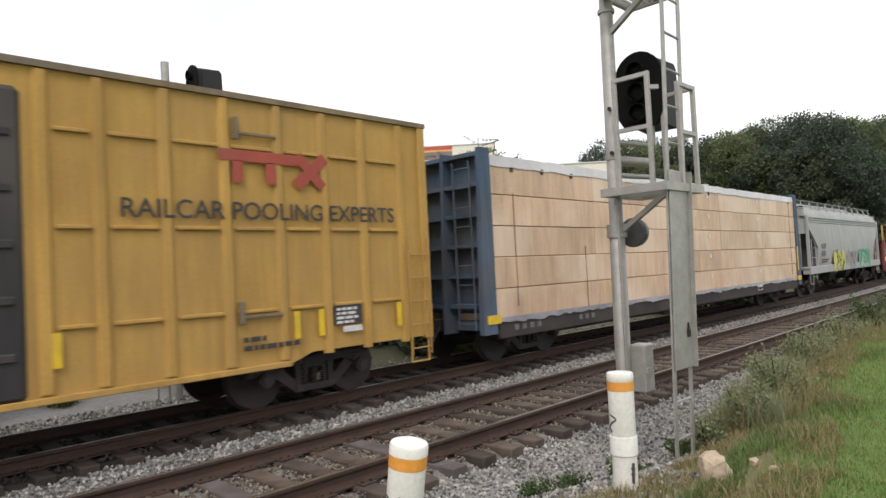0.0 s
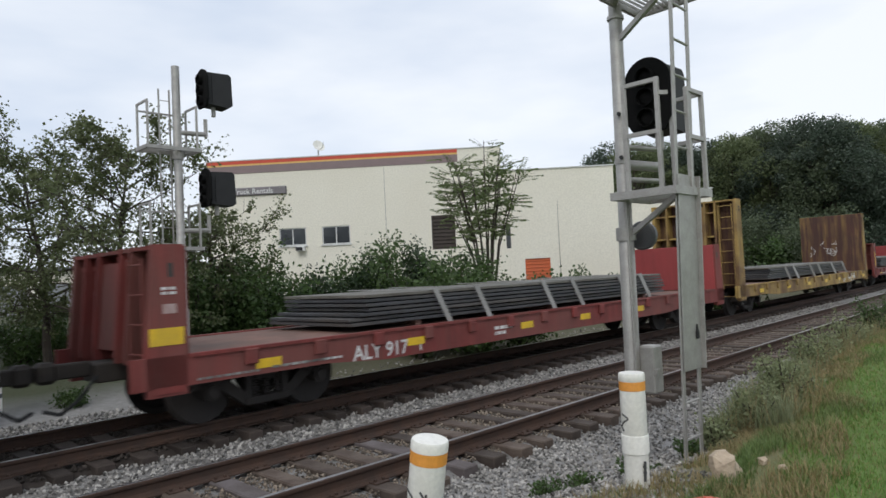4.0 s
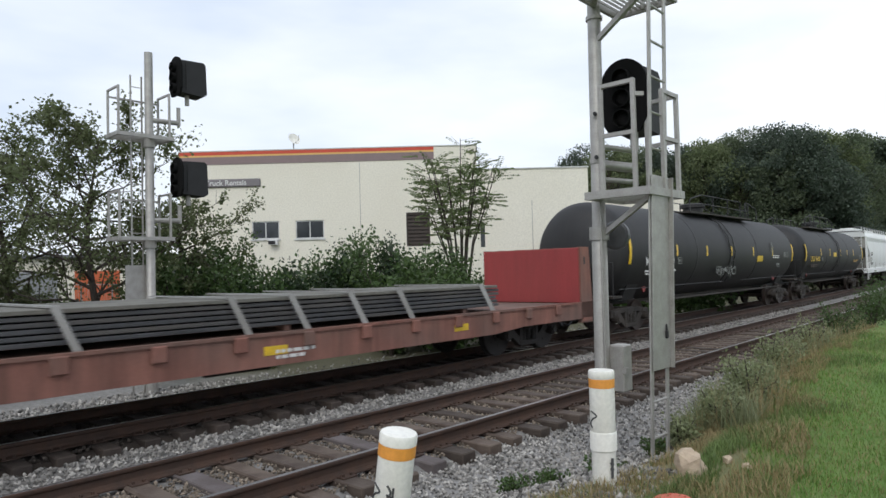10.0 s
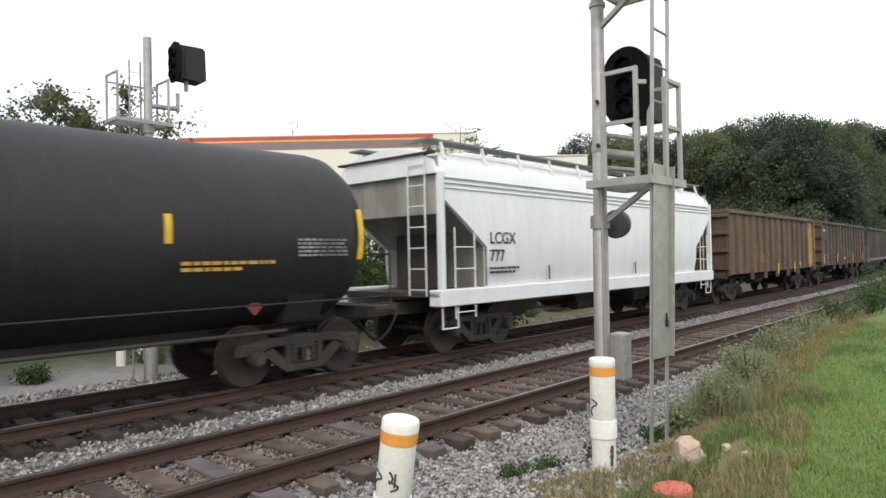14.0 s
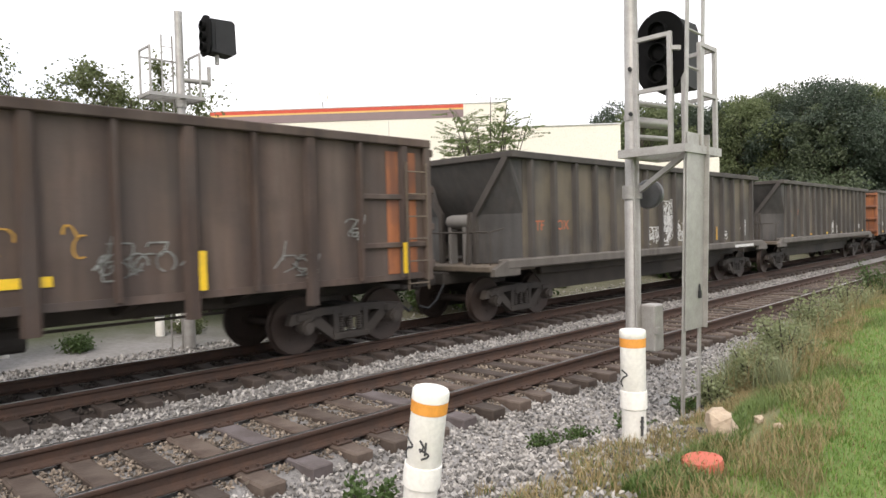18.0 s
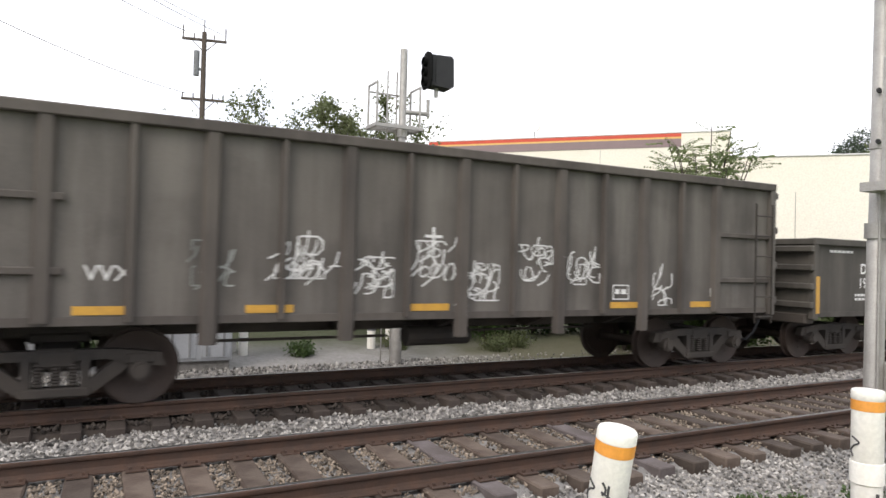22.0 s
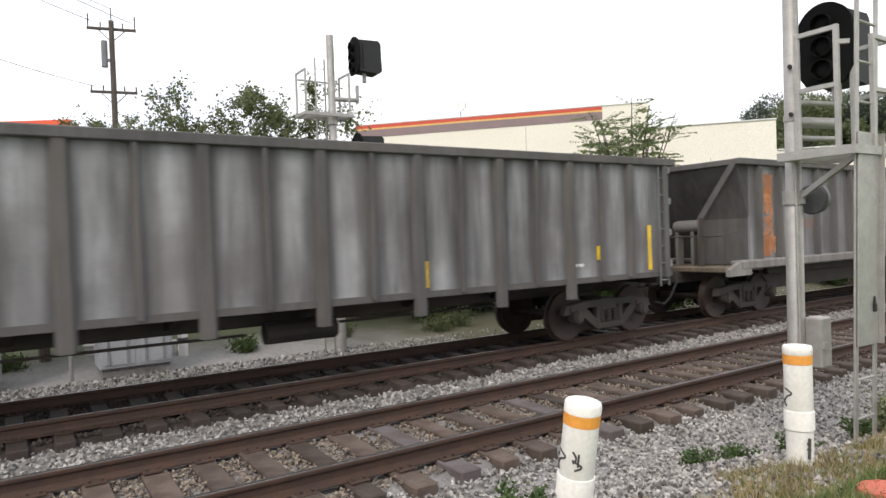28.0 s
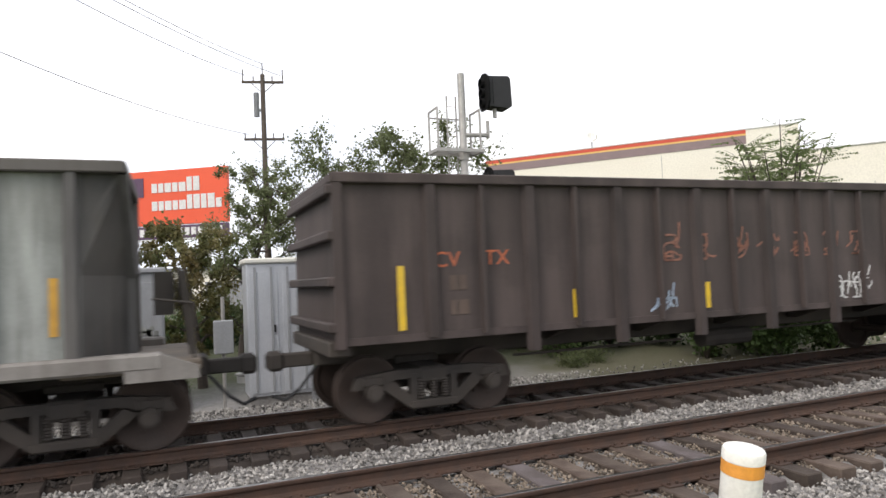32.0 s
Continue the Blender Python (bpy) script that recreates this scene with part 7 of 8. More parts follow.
MAT["red_plastic"] = mat("faded_red_plastic", (0.55, 0.13, 0.08), (0.47, 0.11, 0.07), 0.6, scale=5, bump=0.1)


def boulder(x, y, r, seed, label, squash=0.8):
    rnd = random.Random(seed)
    bm = bmesh.new()
    bmesh.ops.create_icosphere(bm, subdivisions=2, radius=r)
    for v in bm.verts:
        d = 1 + 0.55 * noise.noise(v.co * (1.5 / r) + Vector((seed, 0, 0)))
        v.co = Vector((v.co.x * d * 0.9, v.co.y * d, v.co.z * d * squash))
    me = bpy.data.meshes.new("rock")
    bm.to_mesh(me)
    bm.free()
    me.materials.append(MAT["sandstone"])
    ob = new("rock", me)
    ob.matrix_basis = pose(x, y, ground_z(x, y) + r * squash * 0.55, rnd.uniform(-20, 20), 20, rnd.uniform(0, 360))
    return tagged(ob, label, "rock", "stones on the verge")


boulder(3.42, 6.47, 0.135, 3, "pale tan sandstone block on the gravel verge", 1.0)
boulder(3.52, 6.95, 0.045, 5, "small pale stone lying in the grass")
boulder(3.70, 6.85, 0.04, 6, "small pale stone lying in the grass")
lid = thing("valve_cover", "faded red plastic valve cover in the grass", "cover", pose(3.62, 5.7, ground_z(3.62, 5.7) + 0.02, 4, -3, 0))
part("body", Build().lathe([(0.125, -0.1), (0.13, 0.03), (0.125, 0.05), (0.0, 0.055)], (0, 0, 0), "z", 26), "red_plastic", lid, smooth=True)
for a in range(6):
    part("bolt", Build().cyl((0.10 * math.cos(a * 1.05), 0.10 * math.sin(a * 1.05), 0.05), (0.10 * math.cos(a * 1.05), 0.10 * math.sin(a * 1.05), 0.058), 0.009, 6), "red_plastic", lid)


# ---- planting ----
def leaf_cloud(name, pts, material, size, wide, up, seed):
    """Many single leaves, each one folded quad, set at given points."""
    r = np.random.RandomState(seed)
    p = np.asarray(pts, float)
    n = len(p)
    d = r.normal(size=(n, 3))
    d /= np.linalg.norm(d, axis=1, keepdims=True)
    d[:, 2] += up
    d /= np.linalg.norm(d, axis=1, keepdims=True)
    s = np.cross(d, r.normal(size=(n, 3)))
    s /= np.linalg.norm(s, axis=1, keepdims=True) + 1e-9
    k = size * r.uniform(0.6, 1.3, (n, 1))
    v = np.stack([p, p + d * k * 0.5 + s * k * wide, p + d * k, p + d * k * 0.5 - s * k * wide], 1).reshape(-1, 3)
    me = bpy.data.meshes.new(name)
    me.vertices.add(4 * n)
    me.vertices.foreach_set("co", v.ravel())
    me.loops.add(4 * n)
    me.loops.foreach_set("vertex_index", np.arange(4 * n, dtype=np.int32))
    me.polygons.add(n)
    me.polygons.foreach_set("loop_start", np.arange(0, 4 * n, 4, dtype=np.int32))
    me.update(calc_edges=True)
    me.materials.append(MAT[material])
    return me


def add_leaf(b, p, d, size, wide, rnd):
    """One folded leaf of two quads."""
    d = d.normalized()
    s = d.cross(Vector((rnd.uniform(-1, 1), rnd.uniform(-1, 1), rnd.uniform(-0.3, 1)))).normalized() * wide * size
    q = p + d * size
    m = p + d * size * 0.5
    o = len(b.v)
    b.v += [tuple(p), tuple(m + s), tuple(q), tuple(m - s)]
    b.f.append((o, o + 1, o + 2, o + 3))


def rand_dir(rnd, up=0.0):
    while True:
        v = Vector((rnd.uniform(-1, 1), rnd.uniform(-1, 1), rnd.uniform(-1, 1)))
        if 0.05 < v.length < 1:
            v = v.normalized()
            v.z += up
            return v.normalized()


def quick_mesh(b, name, material):
    me = bpy.data.meshes.new(name)
    me.from_pydata(b.v, [], b.f)
    me.materials.append(MAT[material])
    return me


def tree(x, y, h, spread, label, seed, leaf="leaf_olive", leaves=6000, size=0.16, low=0.18, trunk_r=0.16, boughs=16, gap=0.0, group="trackside trees", name="tree", lean=0.06):
    """A tapered trunk with boughs all the way up, forking into twigs that carry the leaves."""
    rnd = random.Random(seed)
    th = thing(name, label, "tree", pose(x, y, ground_z(x, y) - 0.1), group)
    wood, tips = Build(), []
    spine, p, d = [], Vector((0, 0, 0)), Vector((rnd.uniform(-lean, lean), rnd.uniform(-lean, lean), 1)).normalized()
    n = 7
    for i in range(n + 1):
        spine.append(p.copy())
        d = (d + rand_dir(rnd) * 0.13).normalized()
        p = p + d * h * 0.86 / n
    for i in range(n):
        wood.cyl(tuple(spine[i]), tuple(spine[i + 1]), trunk_r * (1 - 0.9 * i / n), 8, trunk_r * (1 - 0.9 * (i + 1) / n), False)
    for k in range(boughs):
        u = low + (0.97 - low) * (k + rnd.random()) / boughs
        q = u * n
        s = spine[int(q)].lerp(spine[min(int(q) + 1, n)], q - int(q))
        a = k * 2.4 + rnd.uniform(-0.5, 0.5)
        prof = math.sin(math.pi * (0.22 + 0.70 * (u - low) / (1 - low))) ** 0.7
        ln = spread * h * 0.36 * prof * rnd.uniform(0.65, 1.15)
        e = Vector((math.cos(a), math.sin(a), rnd.uniform(0.15, 0.75))).normalized()
        r = trunk_r * 0.55 * (1 - 0.7 * u)
        c = s
        for m_ in range(4):
            c2 = c + (e + rand_dir(rnd) * 0.28).normalized() * ln / 4
            wood.cyl(tuple(c), tuple(c2), r, 5, r * 0.7, False)
            r *= 0.7
            for t in range(3):
                tw = (e + rand_dir(rnd, 0.1) * 1.1).normalized() * ln * rnd.uniform(0.22, 0.42)
                wood.cyl(tuple(c2), tuple(c2 + tw), r * 0.5 + 0.004, 4, 0.004, False)
                tips.append((c2, tw))
            c = c2
    part("trunk", wood, "bark", th, "branching trunk", smooth=True)
    r = np.random.RandomState(seed)
    base, reach = np.array([tuple(c) for c, e in tips]), np.array([tuple(e) for c, e in tips])
    pick = r.randint(0, len(tips), leaves)
    off = r.normal(size=(leaves, 3))
    off *= r.rand(leaves, 1) / np.linalg.norm(off, axis=1, keepdims=True)
    q = base[pick] + reach[pick] * r.uniform(0.35, 1.1, (leaves, 1)) + off * np.linalg.norm(reach[pick], axis=1, keepdims=True) * 0.42
    if gap:
        q = np.array([v for v in q if noise.noise(Vector(v) * 1.7 + Vector((seed, 0, 0))) >= -0.45 + gap])
    part("crown", leaf_cloud("crown", q, leaf, size, 0.36, -0.25, seed), None, th, "loose leafy crown")
    return th


def wood_tree(x, y, h, label, seed, leaves, size):
    """A tall tree whose crown is built of rounded leafy masses with shade between them."""
    rnd = random.Random(seed)
    th = thing("tree", label, "tree", pose(x, y, ground_z(x, y) - 0.1), "wood edge")
    wood = Build().cyl((0, 0, 0), (0, 0, h * 0.8), h * 0.022, 8, h * 0.006, False)
    r = np.random.RandomState(seed)
    masses = []
    for k in range(46):
        u = 0.10 + 0.86 * (k + rnd.random()) / 46
        wide = h * rnd.uniform(0.21, 0.27) * math.sin(math.pi * (0.16 + 0.74 * u)) ** 0.8
        a, q = k * 2.4 + rnd.uniform(-0.6, 0.6), rnd.uniform(0.45, 1.0)
        size_ = h * rnd.uniform(0.045, 0.125) * (1.1 - 0.45 * u)
        c = (math.cos(a) * wide * q, math.sin(a) * wide * q, h * u - size_ * (0.9 if u > 0.85 else 0.2))
        masses.append((c, size_))
        wood.cyl((0, 0, h * u * 0.72), c, h * 0.006, 5, h * 0.002, False)
    part("trunk", wood, "bark", th, "tall trunk", smooth=True)
    pick = r.choice(len(masses), leaves, p=np.array([m[1] ** 2 for m in masses]) / sum(m[1] ** 2 for m in masses))
    d = r.normal(size=(leaves, 3))
    d /= np.linalg.norm(d, axis=1, keepdims=True)
    rad = np.array([m[1] for m in masses])[pick][:, None] * (0.55 + 0.75 * r.rand(leaves, 1) ** 1.2)
    p = np.array([m[0] for m in masses])[pick] + d * rad * np.array((1.15, 1.15, 0.8))
    green = ("leaf_wood", "leaf_wood_blue", "leaf_wood", "leaf_wood_light", "leaf_wood_blue")[seed % 5]
    part("crown", leaf_cloud("crown", p, green, size, 0.36, -0.25, seed), None, th, "crown of rounded leafy masses")
    return th


def shrub(x, y, r, h, label, seed, leaf="leaf_mid", leaves=1800, size=0.12, group="shrubs", name="shrub", category="shrub"):
    rnd = random.Random(seed)
    th = thing(name, label, category, pose(x, y, ground_z(x, y) - 0.05), group)
    wood = Build()
    k = 9
    ends = []
    for i in range(k):
        a = 2 * math.pi * i / k + rnd.random()
        e = Vector((math.cos(a) * r * rnd.uniform(0.2, 0.85), math.sin(a) * r * rnd.uniform(0.2, 0.85), h * rnd.uniform(0.55, 1.0)))
        wood.cyl((0, 0, 0), tuple(e * 0.5 + Vector((0, 0, 0.1 * h))), 0.02 * h ** 0.5, 5, 0.014 * h ** 0.5, False).cyl(tuple(e * 0.5 + Vector((0, 0, 0.1 * h))), tuple(e), 0.013 * h ** 0.5, 5, 0.005, False)
        ends.append(e)
    tagged(part("woody_stem", wood, "bark", th), kind="stuff")
    r_ = np.random.RandomState(seed)
    ee = np.array([tuple(e) for e in ends])[r_.randint(0, k, leaves)]
    off = r_.normal(size=(leaves, 3))
    off *= r_.rand(leaves, 1) ** 0.7 / np.linalg.norm(off, axis=1, keepdims=True)
    p = ee * r_.uniform(0.25, 1.02, (leaves, 1)) + off * r * 0.36
    p[:, 2] = np.maximum(p[:, 2], 0.03)
    part("foliage", leaf_cloud("foliage", p, leaf, size, 0.34, 0.1, seed), None, th, "dense leaves")
    return th


def at_az(az, dist):
    a = radians(az)
    return 5.5 + dist * math.sin(a), 1.5 + dist * math.cos(a)


# trees behind the far mast
for az, dist, h, sp, seed, n, size, leaf, gap, bo in ((-70.0, 20.5, 7.1, 1.3, 11, 27000, 0.092, "leaf_olive", 0.30, 24), (-75.5, 21.5, 7.2, 1.2, 12, 21000, 0.09, "leaf_olive", 0.30, 22), (-82.0, 23.0, 7.2, 0.85, 13, 17000, 0.085, "leaf_olive", 0.26, 18), (-85.3, 20.5, 6.2, 0.8, 14, 12000, 0.085, "leaf_olive", 0.25, 16), (-63.8, 22.0, 5.2, 1.15, 15, 10000, 0.095, "leaf_olive", 0.26, 18), (-88.3, 17.5, 4.8, 1.0, 16, 15000, 0.09, "leaf_turning", 0.12, 16)):
    x, y = at_az(az, dist)
    tree(x, y, h, sp, "thin-leaved trackside tree with open crown" if gap > 0.2 and h > 5.5 else "leafy green trackside tree", seed, leaf, n, size, 0.2, 0.13, bo, gap)


def sumac(x, y, h, label, seed):
    """A slim several-stemmed tree with long compound leaves."""
    rnd = random.Random(seed)
    th = thing("tree", label, "tree", pose(x, y, ground_z(x, y) - 0.1), "trackside trees")
    wood, b = Build(), Build()
    for i in range(17):
        a = 2 * math.pi * i / 17 + rnd.uniform(-0.2, 0.2)
        rr = 2.15 * rnd.random() ** 0.55
        top = Vector((math.cos(a) * rr, math.sin(a) * rr, h * rnd.uniform(0.78, 0.97) * (1 - 0.05 * rr * rr)))
        p = Vector((0, 0, 0))
        mid = Vector((top.x * 0.35, top.y * 0.35, top.z * 0.55))
        wood.cyl(tuple(p), tuple(mid), 0.05, 6, 0.03, False).cyl(tuple(mid), tuple(top), 0.03, 6, 0.012, False)
        for j in range(19):
            u = rnd.uniform(0.34, 1.0) ** 0.7
            s = mid.lerp(top, (u - 0.4) / 0.6) if u > 0.4 else mid
            d = rand_dir(rnd, 0.25)
            d.z = abs(d.z) * 0.5
            d.normalize()
            ln = rnd.uniform(0.45, 0.85)
            e = s + d * ln
            e2 = e + d * ln * 0.3 - Vector((0, 0, 0.12))
            wood.cyl(tuple(s), tuple(e), 0.007, 4, 0.004, False)
            for t in range(9):
                c = s.lerp(e2, 0.25 + 0.75 * t / 8)
                for sd in (-1, 1):
                    dd = (d.cross(Vector((0, 0, 1))) * sd + d * 0.3 + Vector((0, 0, -0.45))).normalized()
                    add_leaf(b, c, dd, rnd.uniform(0.12, 0.19), 0.20, rnd)
    part("woody_stem", wood, "bark", th, "slim bare stems", smooth=True)
    part("crown", quick_mesh(b, "crown", "leaf_sumac"), None, th, "long compound leaves")


x, y = at_az(-41.0, 25.5)
sumac(x, y, 8.1, "slender tree with long compound leaves before the wall", 5)

# overgrown strip along the far side
rs = random.Random(77)
for i in range(17):
    az = -65 + 26 * i / 16 + rs.uniform(-0.8, 0.8)
    dist = rs.uniform(19.5, 23.5)
    x, y = at_az(az, dist)
    shrub(x, y, rs.uniform(1.3, 2.0), rs.uniform(2.5, 3.8) - (0.6 if az > -45 else 0), "overgrown green shrub on the railway bank", 300 + i, rs.choice(("leaf_mid", "leaf_mid", "leaf_dark")), 4200, 0.13, "bank shrubs")
x, y = at_az(-43.0, 21.5)
shrub(x, y, 2.0, 3.2, "large dark green bush on the railway bank", 340, "leaf_mid", 9000, 0.11, "bank shrubs")
for i in range(20):
    az = -95 + 30 * i / 19 + rs.uniform(-0.7, 0.7)
    x, y = at_az(az, rs.uniform(21.5, 25.5))
    shrub(x, y, rs.uniform(0.8, 1.4), rs.uniform(0.8, 1.7), "dark green bush along the wire fence", 500 + i, rs.choice(("leaf_dark", "leaf_mid")), 2200, 0.11, "fence bushes")
for i in range(13):
    az = -38 + 17 * i / 12
    x, y = at_az(az, rs.uniform(30, 37))
    shrub(x, y, rs.uniform(1.2, 2.0), rs.uniform(1.3, 2.2), "low green shrub in front of the building", 330 + i, "leaf_mid", 1300, 0.2, "building shrubs")
for i in range(15):
    y = -3.0 + 2.3 * i + rs.uniform(-0.8, 0.8)
    x = -9.6 - rs.uniform(0, 1.8) - (1.2 if y < 6 else 0)
    shrub(x, y, rs.uniform(0.45, 0.9), rs.uniform(0.25, 0.55), "low weeds beyond the far track", 350 + i, rs.choice(("leaf_mid", "leaf_olive")), 1500, 0.06, "track weeds", "weed_clump", "weeds")
for x, y, h in ((-11.1, 8.1, 0.95), (-10.9, 4.75, 0.7), (-11.9, 8.95, 0.75)):
    th = thing("concrete_marker", "short white post beyond the far track", "marker post", pose(x, y, ground_z(x, y) - 0.05), "far marker posts")
    part("post", Build().lathe([(0.11, 0.0), (0.11, h * 0.95), (0.09, h), (0.0, h + 0.01)], (0, 0, 0), "z", 14), "pvc", th, smooth=True)
    part("band", Build().lathe([(0.112, h * 0.55), (0.116, h * 0.55), (0.116, h * 0.68), (0.112, h * 0.68)], (0, 0, 0), "z", 14), "lamp_grey", th, "grey band")

# woods beyond the building, and their far end where the line curves out of sight
def wood_top(az):
    """Height of the treetops over the eye, as a share of the distance."""
    return float(np.interp(az, [-32, -30, -28, -25, -22, -19, -16.7, -14.3, -12, -10, -7], [0.165, 0.196, 0.188, 0.178, 0.182, 0.193, 0.207, 0.190, 0.186, 0.164, 0.155]))


for i in range(26):
    az = -31.0 + 19.6 * i / 25 + rs.uniform(-0.35, 0.35)
    dist = rs.uniform(70, 92)
    x, y = at_az(az, dist)
    top = 1.93 + dist * (wood_top(az) - (0.0 if i % 2 else rs.uniform(0.012, 0.045)))
    wood_tree(x, y, top - ground_z(x, y), "tall dark green broadleaf tree at the wood's edge", 400 + i, 28000, 0.25)
for i, (az, h) in enumerate(((-96.8, 11.6), (-100.0, 11.2), (-103.5, 10.4))):
    x, y = at_az(az, 60)
    wood_tree(x, y, h, "dark green broadleaf tree behind the storage sign", 470 + i, 14000, 0.24)
for i, az in enumerate((-10.6, -9.2, -7.9)):
    x, y = at_az(az, 255)
    wood_tree(x, y, 1.93 + 255 * wood_top(az) - ground_z(x, y), "distant tall tree beyond the curve of the line", 450 + i, 20000, 0.9)
for i in range(16):
    az = -31 + 16.5 * i / 15 + rs.uniform(-0.5, 0.5)
    dist = rs.uniform(52, 64)
    x, y = at_az(az, dist)
    shrub(x, y, rs.uniform(2.6, 3.8), rs.uniform(3.0, 6.0), "bushy green undergrowth at the wood's edge", 430 + i, rs.choice(("leaf_wood", "leaf_mid", "leaf_wood")), 7000, 0.24, "wood undergrowth")

# weeds by the near mast and along the verge
for x, y, r, h, leaf, n in ((2.75, 8.95, 0.4, 0.55, "weed", 1500), (2.75, 9.9, 0.45, 0.7, "weed", 1800), (2.45, 10.8, 0.45, 0.55, "weed", 1400), (2.3, 12.2, 0.5, 0.7, "weed", 1500), (2.1, 13.8, 0.5, 0.6, "weed", 1400), (2.0, 15.6, 0.6, 0.75, "weed", 1400),
                            (2.45, 8.55, 0.3, 0.4, "weed", 1100), (1.8, 18.5, 0.7, 0.9, "leaf_mid", 1900), (2.2, 20.5, 0.9, 1.0, "leaf_mid", 2200), (1.9, 24.0, 1.1, 1.3, "leaf_mid", 2400), (3.2, 27.0, 1.4, 1.4, "leaf_mid", 2400), (2.4, 6.9, 0.22, 0.22, "leaf_mid", 700), (1.98, 6.75, 0.20, 0.20, "leaf_mid", 600), (2.28, 8.35, 0.2, 0.25, "leaf_mid", 600), (2.05, 4.22, 0.26, 0.30, "leaf_mid", 1500), (2.2, 7.6, 0.14, 0.16, "leaf_mid", 400), (1.72, 6.55, 0.2, 0.22, "leaf_mid", 600)):
    shrub(x, y, r, h, "grey-green weeds growing on the gravel verge" if leaf == "weed" else "bright green weed clump on the gravel", int(x * 100 + y * 10), leaf, n, 0.035 + 0.014 * h, "verge weeds", "weed_clump", "weeds")


def blades(name, label, material, count, place, lo, hi, width, seed, droop=0.5):
    rnd = random.Random(seed)
    b = Build()
    for i in range(count):
        x, y = place(rnd)
        z = ground_z(x, y) - 0.01
        a, h = rnd.uniform(0, 6.28), rnd.uniform(lo, hi)
        lx_, ly_ = math.cos(a) * h * droop * rnd.uniform(0.2, 1), math.sin(a) * h * droop * rnd.uniform(0.2, 1)
        wx, wy = -math.sin(a) * width, math.cos(a) * width
        o = len(b.v)
        b.v += [(x - wx, y - wy, z), (x + wx, y + wy, z), (x + lx_ * 0.4 + wx * 0.7, y + ly_ * 0.4 + wy * 0.7, z + h * 0.6), (x + lx_ * 0.4 - wx * 0.7, y + ly_ * 0.4 - wy * 0.7, z + h * 0.6), (x + lx_, y + ly_, z + h * 0.95)]
        b.f += [(o, o + 1, o + 2, o + 3), (o + 3, o + 2, o + 4)]
    ob = new(name, quick_mesh(b, name, material))
    return tagged(ob, label, "grass", kind="stuff")


def edge(y):
    """Where the mown lawn begins."""
    return 3.85 - 1.1 * min(max((y - 6.5) / 4.5, 0.0), 1.0) - 1.4 * min(max((y - 11.0) / 15.0, 0.0), 1.0)


def lawn_spot(rnd):
    y = 3.0 + 15 * rnd.random() ** 1.7
    return edge(y) - 0.1 + 0.25 * noise.noise((y, 0, 5)) + rnd.random() ** 1.3 * (2.6 + 0.12 * y), y


def tuft_spot(rnd):
    while True:
        y = 5.0 + 17 * rnd.random() ** 1.4
        u = rnd.random() ** 1.8
        x = edge(y) - 0.4 + u * 1.7
        if noise.noise((x * 1.1, y * 0.8, 7)) > -0.05 + 0.35 * u:
            return x, y


def verge_spot(rnd):
    while True:
        y = 3.6 + 16 * rnd.random() ** 1.3
        x = edge(y) - 1.15 + rnd.random() * 1.5 + 0.35 * noise.noise((y * 1.3, 2, 0))
        if noise.noise((x * 1.6, y * 1.6, 9)) > -0.12 + (0.45 if x < edge(y) - 0.85 else 0) and math.hypot(x - 3.4, y - 6.5) > 0.14 and math.hypot(x - 3.62, y - 5.7) > 0.16 and not (x < 3.0 and 6.6 < y < 8.0):
            return x, y


def stalk_spot(rnd):
    y = 8.6 + 16 * rnd.random() ** 1.3
    return edge(y) - 0.9 + rnd.random(), y


def thatch_spot(rnd):
    y = 4.0 + 15 * rnd.random() ** 1.3
    return edge(y) - 0.9 + rnd.random() * 1.9, y


def tall_spot(rnd):
    while True:
        y = 8.6 + 20 * rnd.random() ** 1.3
        x = edge(y) - 1.05 + rnd.random() * 0.95
        if noise.noise((x * 1.5, y * 1.1, 4)) > 0.02:
            return x, y


blades("lawn_grass", "short mown green lawn grass", "blade", 80000, lawn_spot, 0.02, 0.075, 0.0035, 1, 0.9)
def lawn_round(rnd):
    while True:
        x, y = rnd.gauss(7.0, 5.0), rnd.gauss(5.0, 7.0)
        if x > edge(y) + 0.1 + 0.25 * noise.noise((y, 0, 5)):
            return x, y


blades("lawn_grass", "mown green grass spreading over the lawn", "blade", 45000, lawn_round, 0.02, 0.07, 0.004, 9, 0.9)
blades("verge_grass", "tufts of dry straw-coloured grass", "straw", 25000, verge_spot, 0.04, 0.14, 0.003, 2, 1.0)
blades("verge_green_grass", "green grass among the dry tufts", "tuft", 9000, verge_spot, 0.04, 0.11, 0.003, 3, 0.9)
blades("lawn_tufts", "uneven darker tufts in the lawn", "tuft", 12000, tuft_spot, 0.05, 0.13, 0.004, 8, 0.8)
blades("tall_weeds", "tall grey-green weeds along the verge", "weed", 8000, tall_spot, 0.12, 0.45, 0.005, 5, 0.8)
blades("bank_thatch", "short dry thatch on the bank", "straw", 17000, thatch_spot, 0.02, 0.07, 0.003, 6, 1.3)
blades("dry_stalks", "tall dry grass stalks", "straw", 1600, stalk_spot, 0.2, 0.6, 0.003, 4, 0.5)


